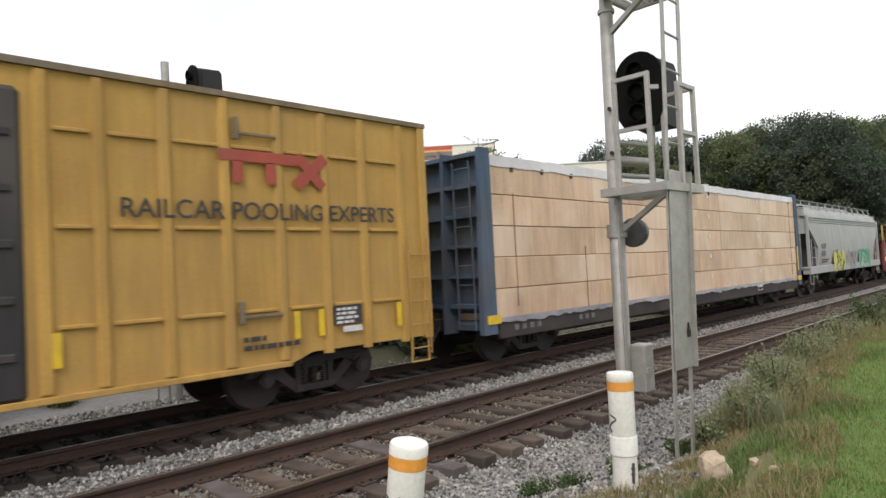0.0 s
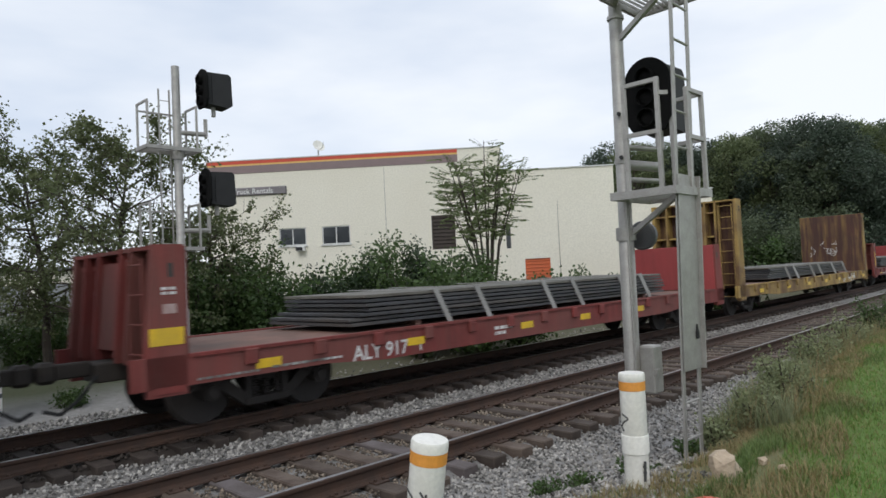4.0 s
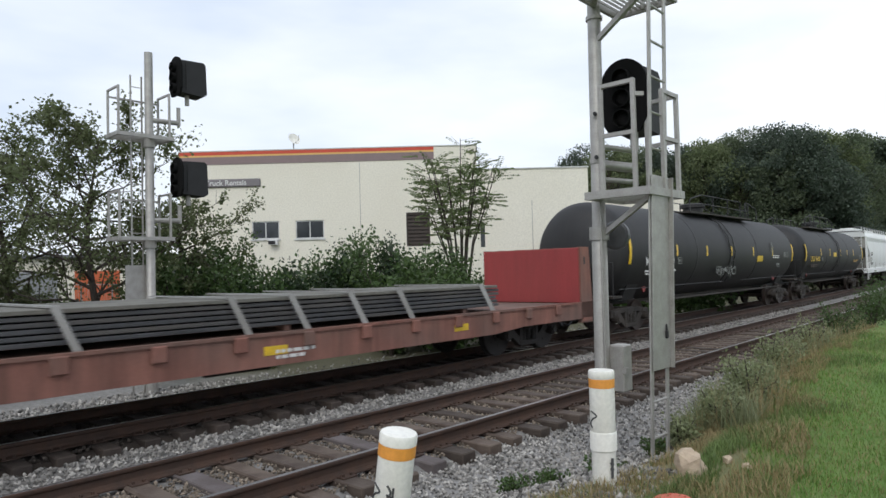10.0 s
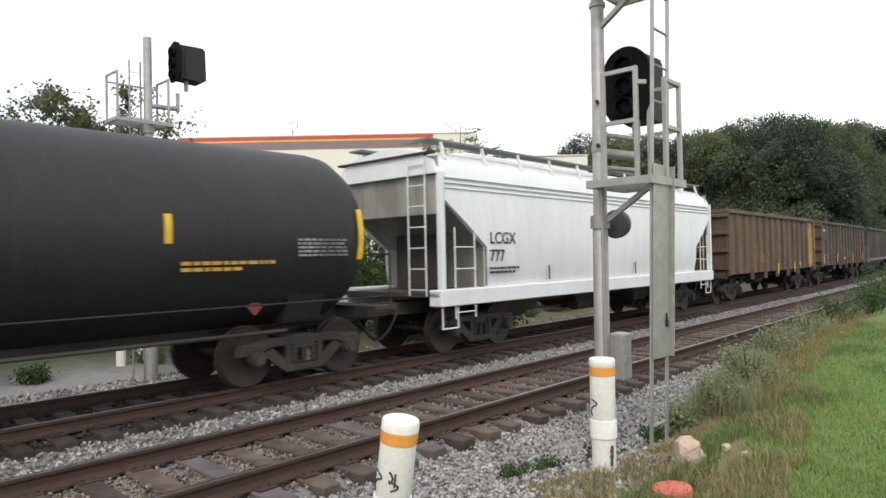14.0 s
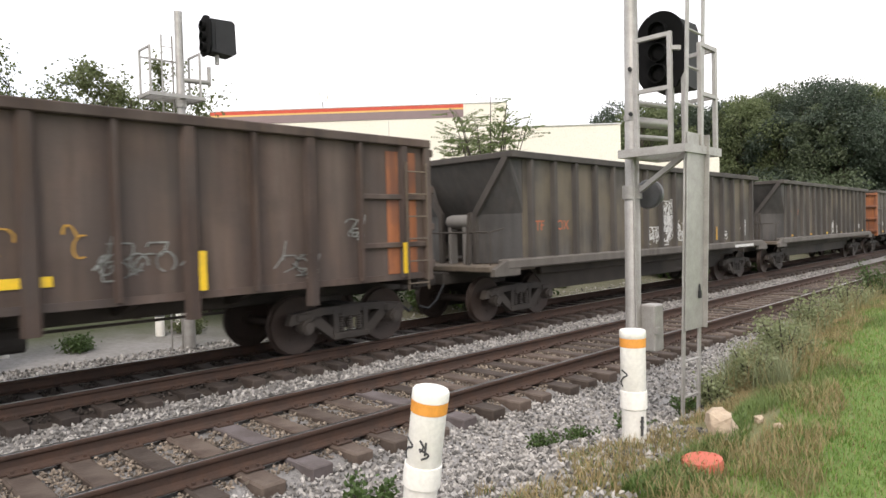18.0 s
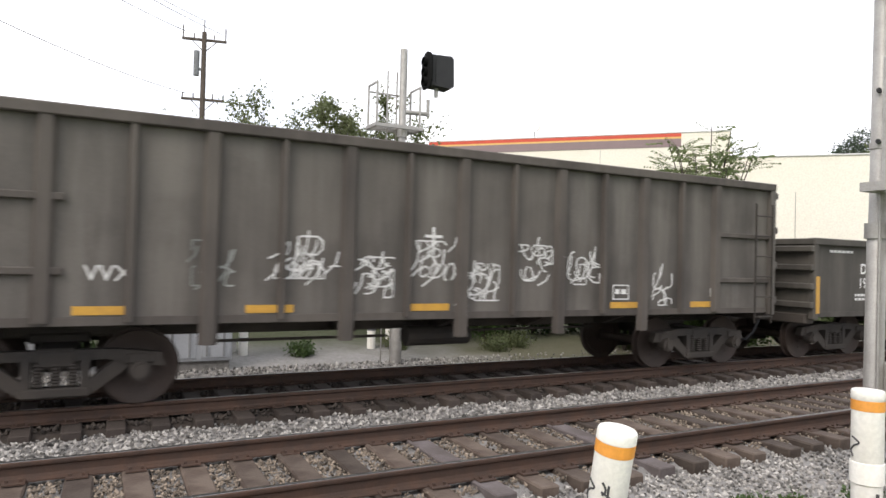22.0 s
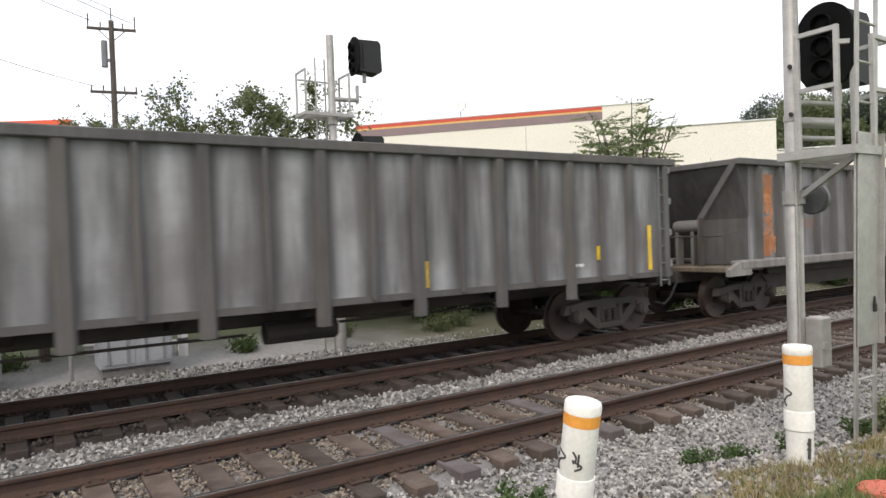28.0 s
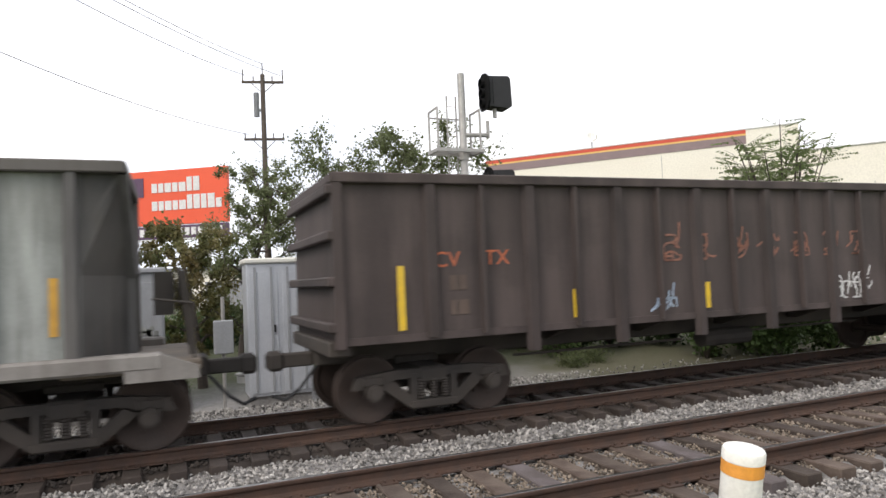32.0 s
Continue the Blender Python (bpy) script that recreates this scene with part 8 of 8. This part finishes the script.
# ---- buildings and signs beyond the railway ----
MAT["stucco"] = mat("cream_painted_wall", (0.82, 0.78, 0.67), (0.78, 0.74, 0.63), 0.85, scale=0.3, fine=12, bump=0.04, grime=(0.70, 0.64, 0.52), grime_amt=0.25, grime_scale=0.15)
MAT["band_red"] = mat("red_painted_band", (0.62, 0.09, 0.05), (0.55, 0.08, 0.05), 0.7, bump=0.05)
MAT["band_gold"] = mat("gold_painted_band", (0.75, 0.48, 0.16), (0.68, 0.42, 0.14), 0.7, bump=0.05)
MAT["band_mauve"] = mat("mauve_grey_band", (0.26, 0.19, 0.19), (0.23, 0.17, 0.17), 0.7, bump=0.05)
MAT["sign_grey"] = mat("grey_sign_board", (0.20, 0.18, 0.19), (0.17, 0.155, 0.16), 0.5, bump=0)
MAT["glass_dark"] = mat("window_glass", (0.03, 0.035, 0.04), (0.06, 0.065, 0.07), 0.08, bump=0, scale=0.6)
MAT["sign_orange"] = mat("orange_red_sign_sheet", (0.80, 0.10, 0.035), (0.74, 0.09, 0.035), 0.45, bump=0, scale=0.5)
MAT["sign_plum"] = mat("plum_sign_sheet", (0.10, 0.05, 0.10), (0.08, 0.04, 0.08), 0.5, bump=0)
MAT["roller_orange"] = mat("orange_roller_door", (0.60, 0.14, 0.05), (0.5, 0.12, 0.05), 0.6, bump=0.1)
MAT["louvre_brown"] = mat("dark_brown_louvre_paint", (0.075, 0.055, 0.045), (0.05, 0.038, 0.032), 0.6, scale=6, bump=0.1)
MAT["frame_white"] = mat("white_window_frame", (0.7, 0.7, 0.68), None, 0.5, bump=0)
MAT["pole_wood"] = mat("weathered_pole_timber", (0.10, 0.08, 0.065), (0.07, 0.055, 0.045), 0.9, scale=3, fine=20)

# local x runs along the wall away from the tracks' start, local -y faces the railway
WALL = Matrix.Translation((-20.5, 29.2, 0)) @ Matrix.Rotation(math.atan2(0.679, 0.734), 4, "Z")
bld = thing("storage_building", "cream two-storey storage building with striped parapet", "building", WALL)
zg = 0.3


def wall_with_holes(x0, x1, z0, z1, holes, y0=0.0, y1=0.3):
    """A wall slab cut round rectangular openings."""
    xs = sorted({x0, x1, *[h[0] for h in holes], *[h[1] for h in holes]})
    zs = sorted({z0, z1, *[h[2] for h in holes], *[h[3] for h in holes]})
    full = {(i, j) for i in range(len(xs) - 1) for j in range(len(zs) - 1) if not any(h[0] < (xs[i] + xs[i + 1]) / 2 < h[1] and h[2] < (zs[j] + zs[j + 1]) / 2 < h[3] for h in holes)}
    b, at = Build(), {}

    def v(i, j, k):
        if (i, j, k) not in at:
            at[i, j, k] = len(b.v)
            b.v.append((xs[i], (y0, y1)[k], zs[j]))
        return at[i, j, k]

    for i, j in full:
        b.f += [(v(i, j, 0), v(i + 1, j, 0), v(i + 1, j + 1, 0), v(i, j + 1, 0)), (v(i, j, 1), v(i, j + 1, 1), v(i + 1, j + 1, 1), v(i + 1, j, 1))]
        for di, dj, p, q in ((-1, 0, (i, j), (i, j + 1)), (1, 0, (i + 1, j), (i + 1, j + 1)), (0, -1, (i, j), (i + 1, j)), (0, 1, (i, j + 1), (i + 1, j + 1))):
            if (i + di, j + dj) not in full:
                b.f.append((v(*p, 0), v(*q, 0), v(*q, 1), v(*p, 1)))
    return b


holes = [(-10.4, -8.84, 3.98, 4.99), (-7.91, -6.29, 3.95, 4.99), (-1.60, -0.25, 3.35, 5.29)]
part("front_wall", wall_with_holes(-14.5, 2.5, zg - 0.5, 9.04, holes), "stucco", bld)
part("middle_wall", wall_with_holes(2.5, 8.85, zg - 0.5, 7.62, [(2.62, 2.88, 3.2, 4.55), (3.62, 5.05, 1.0, 2.56)], 0.02, 0.3), "stucco", bld)
part("low_wall", Build().box(8.85, 14.3, 0.04, 0.3, zg - 0.5, 6.0), "stucco", bld)
part("end_wall", Build().box(14.0, 14.3, 0.3, 24, zg - 0.5, 6.0), "stucco", bld)
part("side_wall", Build().box(-14.5, -14.2, 0.3, 24, zg - 0.5, 9.0), "stucco", bld)
part("back_wall", Build().box(-14.5, 14.3, 23.7, 24, zg - 0.5, 6.0), "stucco", bld)
part("roof", Build().box(-14.1, 2.4, 0.32, 23.6, 8.0, 8.2), "box_roof", bld)
part("roof", Build().box(2.5, 8.8, 0.32, 23.6, 7.1, 7.3), "box_roof", bld)
part("roof", Build().box(8.85, 13.9, 0.32, 23.6, 5.6, 5.8), "box_roof", bld)
part("parapet_return", Build().box(2.2, 2.5, 0.3, 12, 7.6, 9.04), "stucco", bld)
part("parapet_return", Build().box(8.6, 8.85, 0.3, 12, 5.9, 7.62), "stucco", bld)
for x0, x1, z in ((-14.5, 2.55, 9.04), (2.55, 8.9, 7.62), (8.9, 14.35, 6.0)):
    part("coping", Build().box(x0, x1, -0.04, 0.36, z, z + 0.07, 0.01), "frame_white", bld)
part("red_band", Build().box(-14.5, 0.06, -0.03, 0.0, 8.84, 9.03), "band_red", bld)
part("gold_band", Build().box(-14.5, 0.06, -0.028, 0.0, 8.74, 8.84), "band_gold", bld)
part("mauve_band", Build().box(-14.5, 0.06, -0.026, 0.0, 8.30, 8.74), "band_mauve", bld)
sg = part("wall_sign", Build().box(-13.6, -9.85, -0.12, 0.0, 6.98, 7.46, 0.06), "sign_grey", bld, "grey sign board")
letters("Truck Rentals", 0.42, "white_paint", sg, Matrix.Translation((-13.0, -0.125, 7.09)) @ Matrix.Rotation(radians(90), 4, "X"), bold=0.006)
for x0, x1, z0, z1 in holes[:2]:
    wn_ = part("window", Build().box(x0, x1, 0.05, 0.10, z0, z0 + 0.06).box(x0, x1, 0.05, 0.10, z1 - 0.06, z1).box(x0, x0 + 0.06, 0.05, 0.10, z0, z1).box(x1 - 0.06, x1, 0.05, 0.10, z0, z1).box((x0 + x1) / 2 - 0.03, (x0 + x1) / 2 + 0.03, 0.05, 0.10, z0, z1), "frame_white", bld, "white-framed window")
    for a, c in ((x0 + 0.06, (x0 + x1) / 2 - 0.03), ((x0 + x1) / 2 + 0.03, x1 - 0.06)):
        part("pane", Build().box(a, c, 0.07, 0.08, z0 + 0.06, z1 - 0.06), "glass_dark", wn_)
    part("sill", Build().box(x0 - 0.08, x1 + 0.08, -0.08, 0.06, z0 - 0.08, z0), "frame_white", wn_)
x0, x1, z0, z1 = holes[2]
lv = part("louvre", Build().box(x0, x1, 0.02, 0.10, z0, z0 + 0.07).box(x0, x1, 0.02, 0.10, z1 - 0.07, z1).box(x0, x0 + 0.07, 0.02, 0.10, z0, z1).box(x1 - 0.07, x1, 0.02, 0.10, z0, z1).box(x0, x1, 0.12, 0.14, z0, z1), "louvre_brown", bld, "dark brown ventilation louvre")
for k in range(9):
    z = z0 + 0.14 + k * (z1 - z0 - 0.26) / 8
    part("slat", Build().beam((x0 + 0.07, 0.07, z), (x1 - 0.07, 0.07, z), 0.07, 0.03), "louvre_brown", lv)
part("slit_window", Build().box(2.62, 2.88, 0.08, 0.12, 3.2, 4.55), "glass_dark", bld)
rd = part("roller_door", Build().box(3.62, 5.05, 0.10, 0.14, 1.0, 2.56), "roller_orange", bld, "orange roller door")
for k in range(8):
    part("door_slat", Build().cyl((3.64, 0.09, 1.1 + k * 0.19), (5.03, 0.09, 1.1 + k * 0.19), 0.03, 6), "roller_orange", rd)
for x in (-4.2, 5.6, 11.5):
    part("control_joint", Build().box(x - 0.012, x + 0.012, -0.004, 0.01, zg, 8.2 if x < 2 else 5.8), "strap_grey", bld)
part("air_conditioner", Build().box(-9.35, -8.9, -0.35, 0.0, 3.62, 3.9, 0.02), "frame_white", bld)
part("vent", Build().box(-9.4, -9.0, -0.36, -0.34, 3.66, 3.86), "black", bld)
dsh = thing("roof_dish", "small white dish on the building's parapet", "antenna", WALL @ Matrix.Translation((-8.05, 0.5, 9.1)))
part("mast", Build().cyl((0, 0, -0.9), (0, 0, 0.55), 0.04, 8), "galv", dsh)
part("dish", Build().lathe([(0.0, 0.0), (0.2, 0.03), (0.36, 0.12), (0.37, 0.12), (0.2, 0.0), (0.0, -0.03)], (0, 0, 0), "x", 20), "pvc", dsh, smooth=True, m=Matrix.Translation((0, 0, 0.62)) @ Matrix.Rotation(radians(-50), 4, "Z") @ Matrix.Rotation(radians(-25), 4, "Y"))
part("feed_arm", Build().tube([(0, 0, 0.4), (0.35, -0.35, 0.5), (0.4, -0.4, 0.8)], 0.018, 6), "galv", dsh)

# red roadside sign: words and number drawn as plain bars
x0, y0 = at_az(-85.7, 46.0)
x1, y1 = at_az(-94.3, 50.5)
sd = Vector((x1 - x0, y1 - y0, 0))
sw = sd.length
SM = Matrix.Translation((x1, y1, 0)) @ Matrix.Rotation(math.atan2(-sd.y, -sd.x), 4, "Z")
sign = thing("storage_sign", "large orange-red sign board on posts with white bars", "sign", SM)
part("panel", Build().box(0, sw, -0.15, 0.15, 6.35, 10.05, 0.03), "sign_orange", sign)
part("lower_strip", Build().box(0.05, sw - 0.05, -0.16, 0.14, 5.45, 6.3, 0.02), "sign_plum", sign)
part("white_rim", Build().box(-0.02, sw + 0.02, -0.12, 0.12, 5.3, 5.42), "white_paint", sign)
for x in (1.5, sw - 1.5):
    part("post", Build().cyl((x, 0, -1), (x, 0, 6.0), 0.15, 10), "galv", sign)
bw = Build()
for z, a, b_ in ((8.55, 0.36, 0.78), (7.35, 0.36, 0.94)):
    c, rnd_ = a * sw, random.Random(9)
    while c < b_ * sw - 0.2:
        k = rnd_.uniform(0.32, 0.5)
        bw.box(c, c + k, -0.19, -0.16, z, z + rnd_.choice((0.62, 0.62, 0.95)))
        c += k + 0.09
part("word_bars", bw, "white_paint", sign, "rows of plain white bars")
bw = Build()
c = 0.25 * sw
while c < 0.95 * sw:
    bw.box(c, c + 0.33, -0.20, -0.165, 5.62, 6.12)
    c += 0.47
part("number_bars", bw, "white_paint", sign, "row of plain white bars")
part("emblem", Build().box(0.17 * sw, 0.29 * sw, -0.19, -0.16, 8.3, 9.6).box(0.19 * sw, 0.23 * sw, -0.21, -0.19, 8.8, 9.4), "sign_plum", sign, "small plum emblem")

# utility pole with two crossarms
px, py = at_az(-82.75, 40.0)
up = thing("utility_pole", "tall timber utility pole with two crossarms", "utility pole", pose(px, py, 0, 0, 0, 78))
part("pole", Build().lathe([(0.19, -1), (0.13, 14.4), (0.0, 14.42)], (0, 0, 0), "z", 12), "pole_wood", up, smooth=True)
for z, w in ((14.0, 1.2), (10.6, 1.15)):
    part("crossarm", Build().box(-w, w, 0.1, 0.22, z - 0.07, z + 0.07, 0.01), "pole_wood", up)
    part("arm_brace", Build().beam((-w * 0.6, 0.16, z), (0, 0.16, z - 0.7), 0.04).beam((w * 0.6, 0.16, z), (0, 0.16, z - 0.7), 0.04), "pole_wood", up)
    for k in (-0.95, -0.45, 0.45, 0.95):
        part("insulator", Build().cyl((k * w, 0.16, z + 0.05), (k * w, 0.16, z + (0.75 if z > 12 and abs(k) > 0.5 else 0.35)), 0.035, 8), "pole_wood", up)
part("pole_top_pin", Build().cyl((0, 0, 14.4), (0, 0, 15.1), 0.03, 8), "pole_wood", up)
part("transformer", Build().cyl((-0.38, 0, 11.9), (-0.38, 0, 13.3), 0.16, 12), "galv_dark", up)
part("transformer_bracket", Build().box(-0.3, 0, -0.05, 0.05, 12.2, 12.35), "galv_dark", up)

# wires from the pole's crossarms towards the road behind the camera
wx, wy = at_az(-114, 24.0)
for k, (z, o) in enumerate(((14.4, -1.0), (14.4, 1.0), (15.1, 0.0), (10.9, -0.9))):
    a_ = up.matrix_basis @ Vector((o, 0.16, z))
    b_ = Vector((wx + o * 0.8, wy, z + 0.6))
    pts = [tuple(a_.lerp(b_, i / 14) - Vector((0, 0, 2.6 * (i / 14) * (1 - i / 14)))) for i in range(15)]
    wire = thing("overhead_wire", "thin dark overhead line sagging from the utility pole", "power line", group="overhead lines")
    part("strand", Build().tube(pts, 0.017, 5), "black", wire)

# low pale storage units and a wire fence seen under the trees
lo = thing("storage_units", "low pale storage units behind a wire fence", "building", Matrix.Translation((*at_az(-78, 44), 0.5)) @ Matrix.Rotation(radians(72), 4, "Z"))
part("wall", Build().box(-14, 14, -2.5, 2.5, -1, 2.6, 0.03), "stucco", lo)
part("roof", Build().box(-14.3, 14.3, -2.8, 2.8, 2.6, 2.8, 0.03), "galv_dark", lo)
for i in range(9):
    part("roller_door", Build().box(-13 + i * 3.0, -10.8 + i * 3.0, 2.5, 2.54, -0.9, 1.9), "cab_grey", lo)
    part("roller_door", Build().box(-13 + i * 3.0, -10.8 + i * 3.0, -2.54, -2.5, -0.9, 1.9), "roller_orange" if i == 6 else "cab_grey", lo)
fence = thing("wire_fence", "grey chain-link fence with steel posts", "fence")
for i in range(16):
    x, y = at_az(-92 + i * 2.1, 26.5)
    z = ground_z(x, y)
    part("post", Build().cyl((x, y, z - 0.1), (x, y, z + 1.7), 0.03, 8), "galv", fence)
    if i < 15:
        xb, yb = at_az(-92 + (i + 1) * 2.1, 26.5)
        zb = ground_z(xb, yb)
        part("top_rail", Build().cyl((x, y, z + 1.68), (xb, yb, zb + 1.68), 0.02, 6), "galv", fence)
        wires = Build()
        for k in range(9):
            u0, u1 = k / 9, (k + 1) / 9
            for a, c in ((0.05, 1.65), (1.65, 0.05)):
                wires.cyl((x + (xb - x) * u0, y + (yb - y) * u0, z + a), (x + (xb - x) * u1, y + (yb - y) * u1, z + c), 0.006, 3, None, False)
        part("mesh_wire", wires, "galv", fence)

# ---- ties and loose stone of the tracks ----
TIE = [Build().box(-1.27, 1.27, -0.115 + a, 0.115 - a, -0.36, -0.165 - b, 0.012 + c).mesh("tie", "tie") for a, b, c in ((0, 0, 0), (0.008, 0.006, 0.004), (-0.006, 0.003, 0.008))]
# far ties: oily timber, darkened further for the shade under the cars
OILY_SHADED = [Build().box(-1.27, 1.27, -0.115 + a, 0.115 - a, -0.36, -0.165 - b, 0.014).mesh("tie", "tie_oily_shaded") for a, b in ((0, 0), (0.008, 0.006))]
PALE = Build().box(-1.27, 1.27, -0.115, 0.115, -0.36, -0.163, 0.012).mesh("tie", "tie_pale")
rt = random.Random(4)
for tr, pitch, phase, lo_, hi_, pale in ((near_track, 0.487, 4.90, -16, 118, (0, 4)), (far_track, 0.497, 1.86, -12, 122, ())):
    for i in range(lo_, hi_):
        me = PALE if i in pale else rt.choice(OILY_SHADED if tr is far_track else TIE)
        part("tie", me, None, tr, m=pose(bend(phase + pitch * i) + rt.uniform(-0.04, 0.04), phase + pitch * i + rt.uniform(-0.02, 0.02), rt.uniform(-0.012, 0.0), 0, rt.uniform(-0.4, 0.4), rt.uniform(-1.2, 1.2)))
PLATE = Build()
for s in (-0.7525, 0.7525):
    PLATE.box(s - 0.17, s + 0.17, -0.09, 0.09, -0.168, -0.155)
    for dx in (-0.11, 0.11):
        PLATE.box(s + dx - 0.012, s + dx + 0.012, 0.04, 0.065, -0.16, -0.13).box(s + dx - 0.012, s + dx + 0.012, -0.065, -0.04, -0.16, -0.13)
plate_mesh = PLATE.mesh("tie_plates", "rail_side")
for tr, pitch, phase, hi_ in ((near_track, 0.487, 4.90, 60), (far_track, 0.497, 1.86, 40)):
    for i in range(-14, hi_):
        part("tie_plates", plate_mesh, None, tr, m=pose(bend(phase + pitch * i), phase + pitch * i, 0))


def stones(name, label, material, count, place, lo, hi, seed):
    """Loose crushed stone: many small sharp-edged lumps in one mesh."""
    r = np.random.RandomState(seed)
    pts = place(r, count)
    pts[:, 0] += [bend(y) for y in pts[:, 1]]
    n = len(pts)
    base = np.array([(1, 0, 0), (-1, 0, 0), (0, 1, 0), (0, -1, 0), (0, 0, 1), (0, 0, -1)], float)
    size = r.uniform(lo, hi, (n, 1, 1)) * r.uniform(0.6, 1.25, (n, 1, 3))
    v = base[None] * size + r.normal(0, 0.22, (n, 6, 3)) * lo
    ang = r.uniform(0, 6.283, (n, 2))
    c, s = np.cos(ang), np.sin(ang)
    x, y, z = v[..., 0].copy(), v[..., 1].copy(), v[..., 2].copy()
    y, z = y * c[:, :1] - z * s[:, :1], y * s[:, :1] + z * c[:, :1]
    x, y = x * c[:, 1:] - y * s[:, 1:], x * s[:, 1:] + y * c[:, 1:]
    v = np.stack([x, y, z], -1) + pts[:, None]
    f = np.array([(0, 2, 4), (2, 1, 4), (1, 3, 4), (3, 0, 4), (2, 0, 5), (1, 2, 5), (3, 1, 5), (0, 3, 5)])
    faces = (f[None] + 6 * np.arange(n)[:, None, None]).reshape(-1, 3)
    me = bpy.data.meshes.new(name)
    me.from_pydata(v.reshape(-1, 3).tolist(), [], faces.tolist())
    me.materials.append(MAT[material])
    return tagged(new(name, me), label, "ballast", kind="stuff")


def spread_y(r, n, a, b):
    return a + (b - a) * r.rand(n) ** 1.7


def between_tracks(r, n):
    x, y = r.uniform(-3.3, -1.9, n), spread_y(r, n, -3, 36)
    return np.stack([x, y, -0.285 + r.uniform(-0.01, 0.03, n)], 1)


def shoulder(r, n):
    x, y = 0.32 + 3.25 * r.rand(n), spread_y(r, n, 0.5, 26)
    rim = np.array([edge(b) - (0.4 if b < 6.5 else 0.95) for b in y]) + r.normal(0, 0.12, n)
    x, y = x[x < rim], y[x < rim]
    n = len(x)
    z = np.array([ground_z(a, b) for a, b in zip(x, y)])
    bed = np.interp(x, [0.4, 0.85, 1.5], [-0.285, -0.30, -0.44])
    return np.stack([x, y, np.maximum(z, bed) + r.uniform(-0.005, 0.025, n)], 1)


def shoulder_back(r, n):
    x, y = 0.32 + 2.9 * r.rand(n), 1.2 - 13 * r.rand(n) ** 1.6
    x = x[x < 3.3 + r.normal(0, 0.12, n)]
    y = y[:len(x)]
    z = np.array([ground_z(a, b) for a, b in zip(x, y)])
    bed = np.interp(x, [0.4, 0.85, 1.5], [-0.285, -0.30, -0.44])
    return np.stack([x, y, np.maximum(z, bed) + r.uniform(-0.005, 0.025, len(x))], 1)


def in_cribs(r, n):
    x, k = r.uniform(-1.8, 0.3, n), np.floor(spread_y(r, n, -14, 60))
    y = 4.90 + 0.487 * (k + 0.5) + r.uniform(-0.125, 0.125, n)
    keep = (np.abs(x) > 0.09) & (np.abs(x + 1.505) > 0.09)
    p = np.stack([x, y, -0.215 + r.uniform(-0.015, 0.025, n)], 1)
    return p[keep]


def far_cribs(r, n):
    x, k = r.uniform(-5.5, -3.4, n), np.floor(spread_y(r, n, -10, 60))
    y = 1.86 + 0.497 * (k + 0.5) + r.uniform(-0.13, 0.13, n)
    keep = (np.abs(x + 3.6975) > 0.09) & (np.abs(x + 5.2025) > 0.09)
    p = np.stack([x, y, -0.215 + r.uniform(-0.015, 0.025, n)], 1)
    return p[keep]


def far_shoulder(r, n):
    x, y = r.uniform(-9.5, -5.7, n), spread_y(r, n, -4, 30)
    keep = (y < 9.5 + r.normal(0, 1.2, n)) | (r.rand(n) < 0.12)
    x, y = x[keep], y[keep]
    n = len(x)
    z = np.array([ground_z(a, b) for a, b in zip(x, y)])
    bed = np.interp(-x, [5.6, 6.0, 6.8], [-0.255, -0.28, -0.60])
    return np.stack([x, y, np.maximum(z, bed) + r.uniform(-0.005, 0.025, n)], 1)


stones("ballast_stones", "loose grey crushed stone between the tracks", "stone", 17000, between_tracks, 0.016, 0.034, 1)
stones("ballast_stones", "loose grey crushed stone on the near shoulder", "stone", 42000, shoulder, 0.013, 0.030, 2)
stones("ballast_stones", "loose grey crushed stone on the shoulder behind the posts", "stone", 14000, shoulder_back, 0.014, 0.030, 6)
stones("ballast_stones", "dusty brown crushed stone between the ties", "stone_brown", 24000, in_cribs, 0.011, 0.025, 3)
stones("ballast_stones", "oily brown crushed stone, darkened for the shade under the train", "stone_oily_shaded", 14000, far_cribs, 0.018, 0.034, 4)
stones("ballast_stones", "grey crushed stone beyond the far track", "stone", 20000, far_shoulder, 0.022, 0.042, 5)


# ---- travel ----
def shift(t):
    """How far the train has come along the track, in metres."""
    return 11.1 * t


def motions():
    times = [i * 0.5 for i in range(65)]
    for ob, y in TRAIN:
        walk(ob, [(t, pose(FAR_X + bend(y - shift(t)), y - shift(t), 0, 0, 0, -math.degrees(math.atan(bend_slope(y - shift(t)))))) for t in times])
    start = {ob: y for ob, y in TRAIN}
    for ws, car, dy in WHEELS:
        yy = start[car] + ws.parent.matrix_basis.translation.y
        # turning is keyed while the wheel rolls past; further off it rests
        rows, spun, last = [], 0.0, 0.0
        for k in range(961):
            t = k / 30.0
            here = yy - shift(t)
            if -8 < here < 30:
                if not rows and k:
                    rows.append((0.0, pose(0, dy, WHEEL_R)))
                spun = math.degrees((shift(t) - last) / WHEEL_R) if rows else 0.0
                if not rows or len(rows) == 1 and k:
                    last, spun = shift(t), 0.0
                rows.append((t, pose(0, dy, WHEEL_R, spun)))
        if len(rows) > 1:
            if rows[-1][0] < 32:
                rows.append((32.0, pose(0, dy, WHEEL_R, spun)))
            walk(ws, rows)


motions()
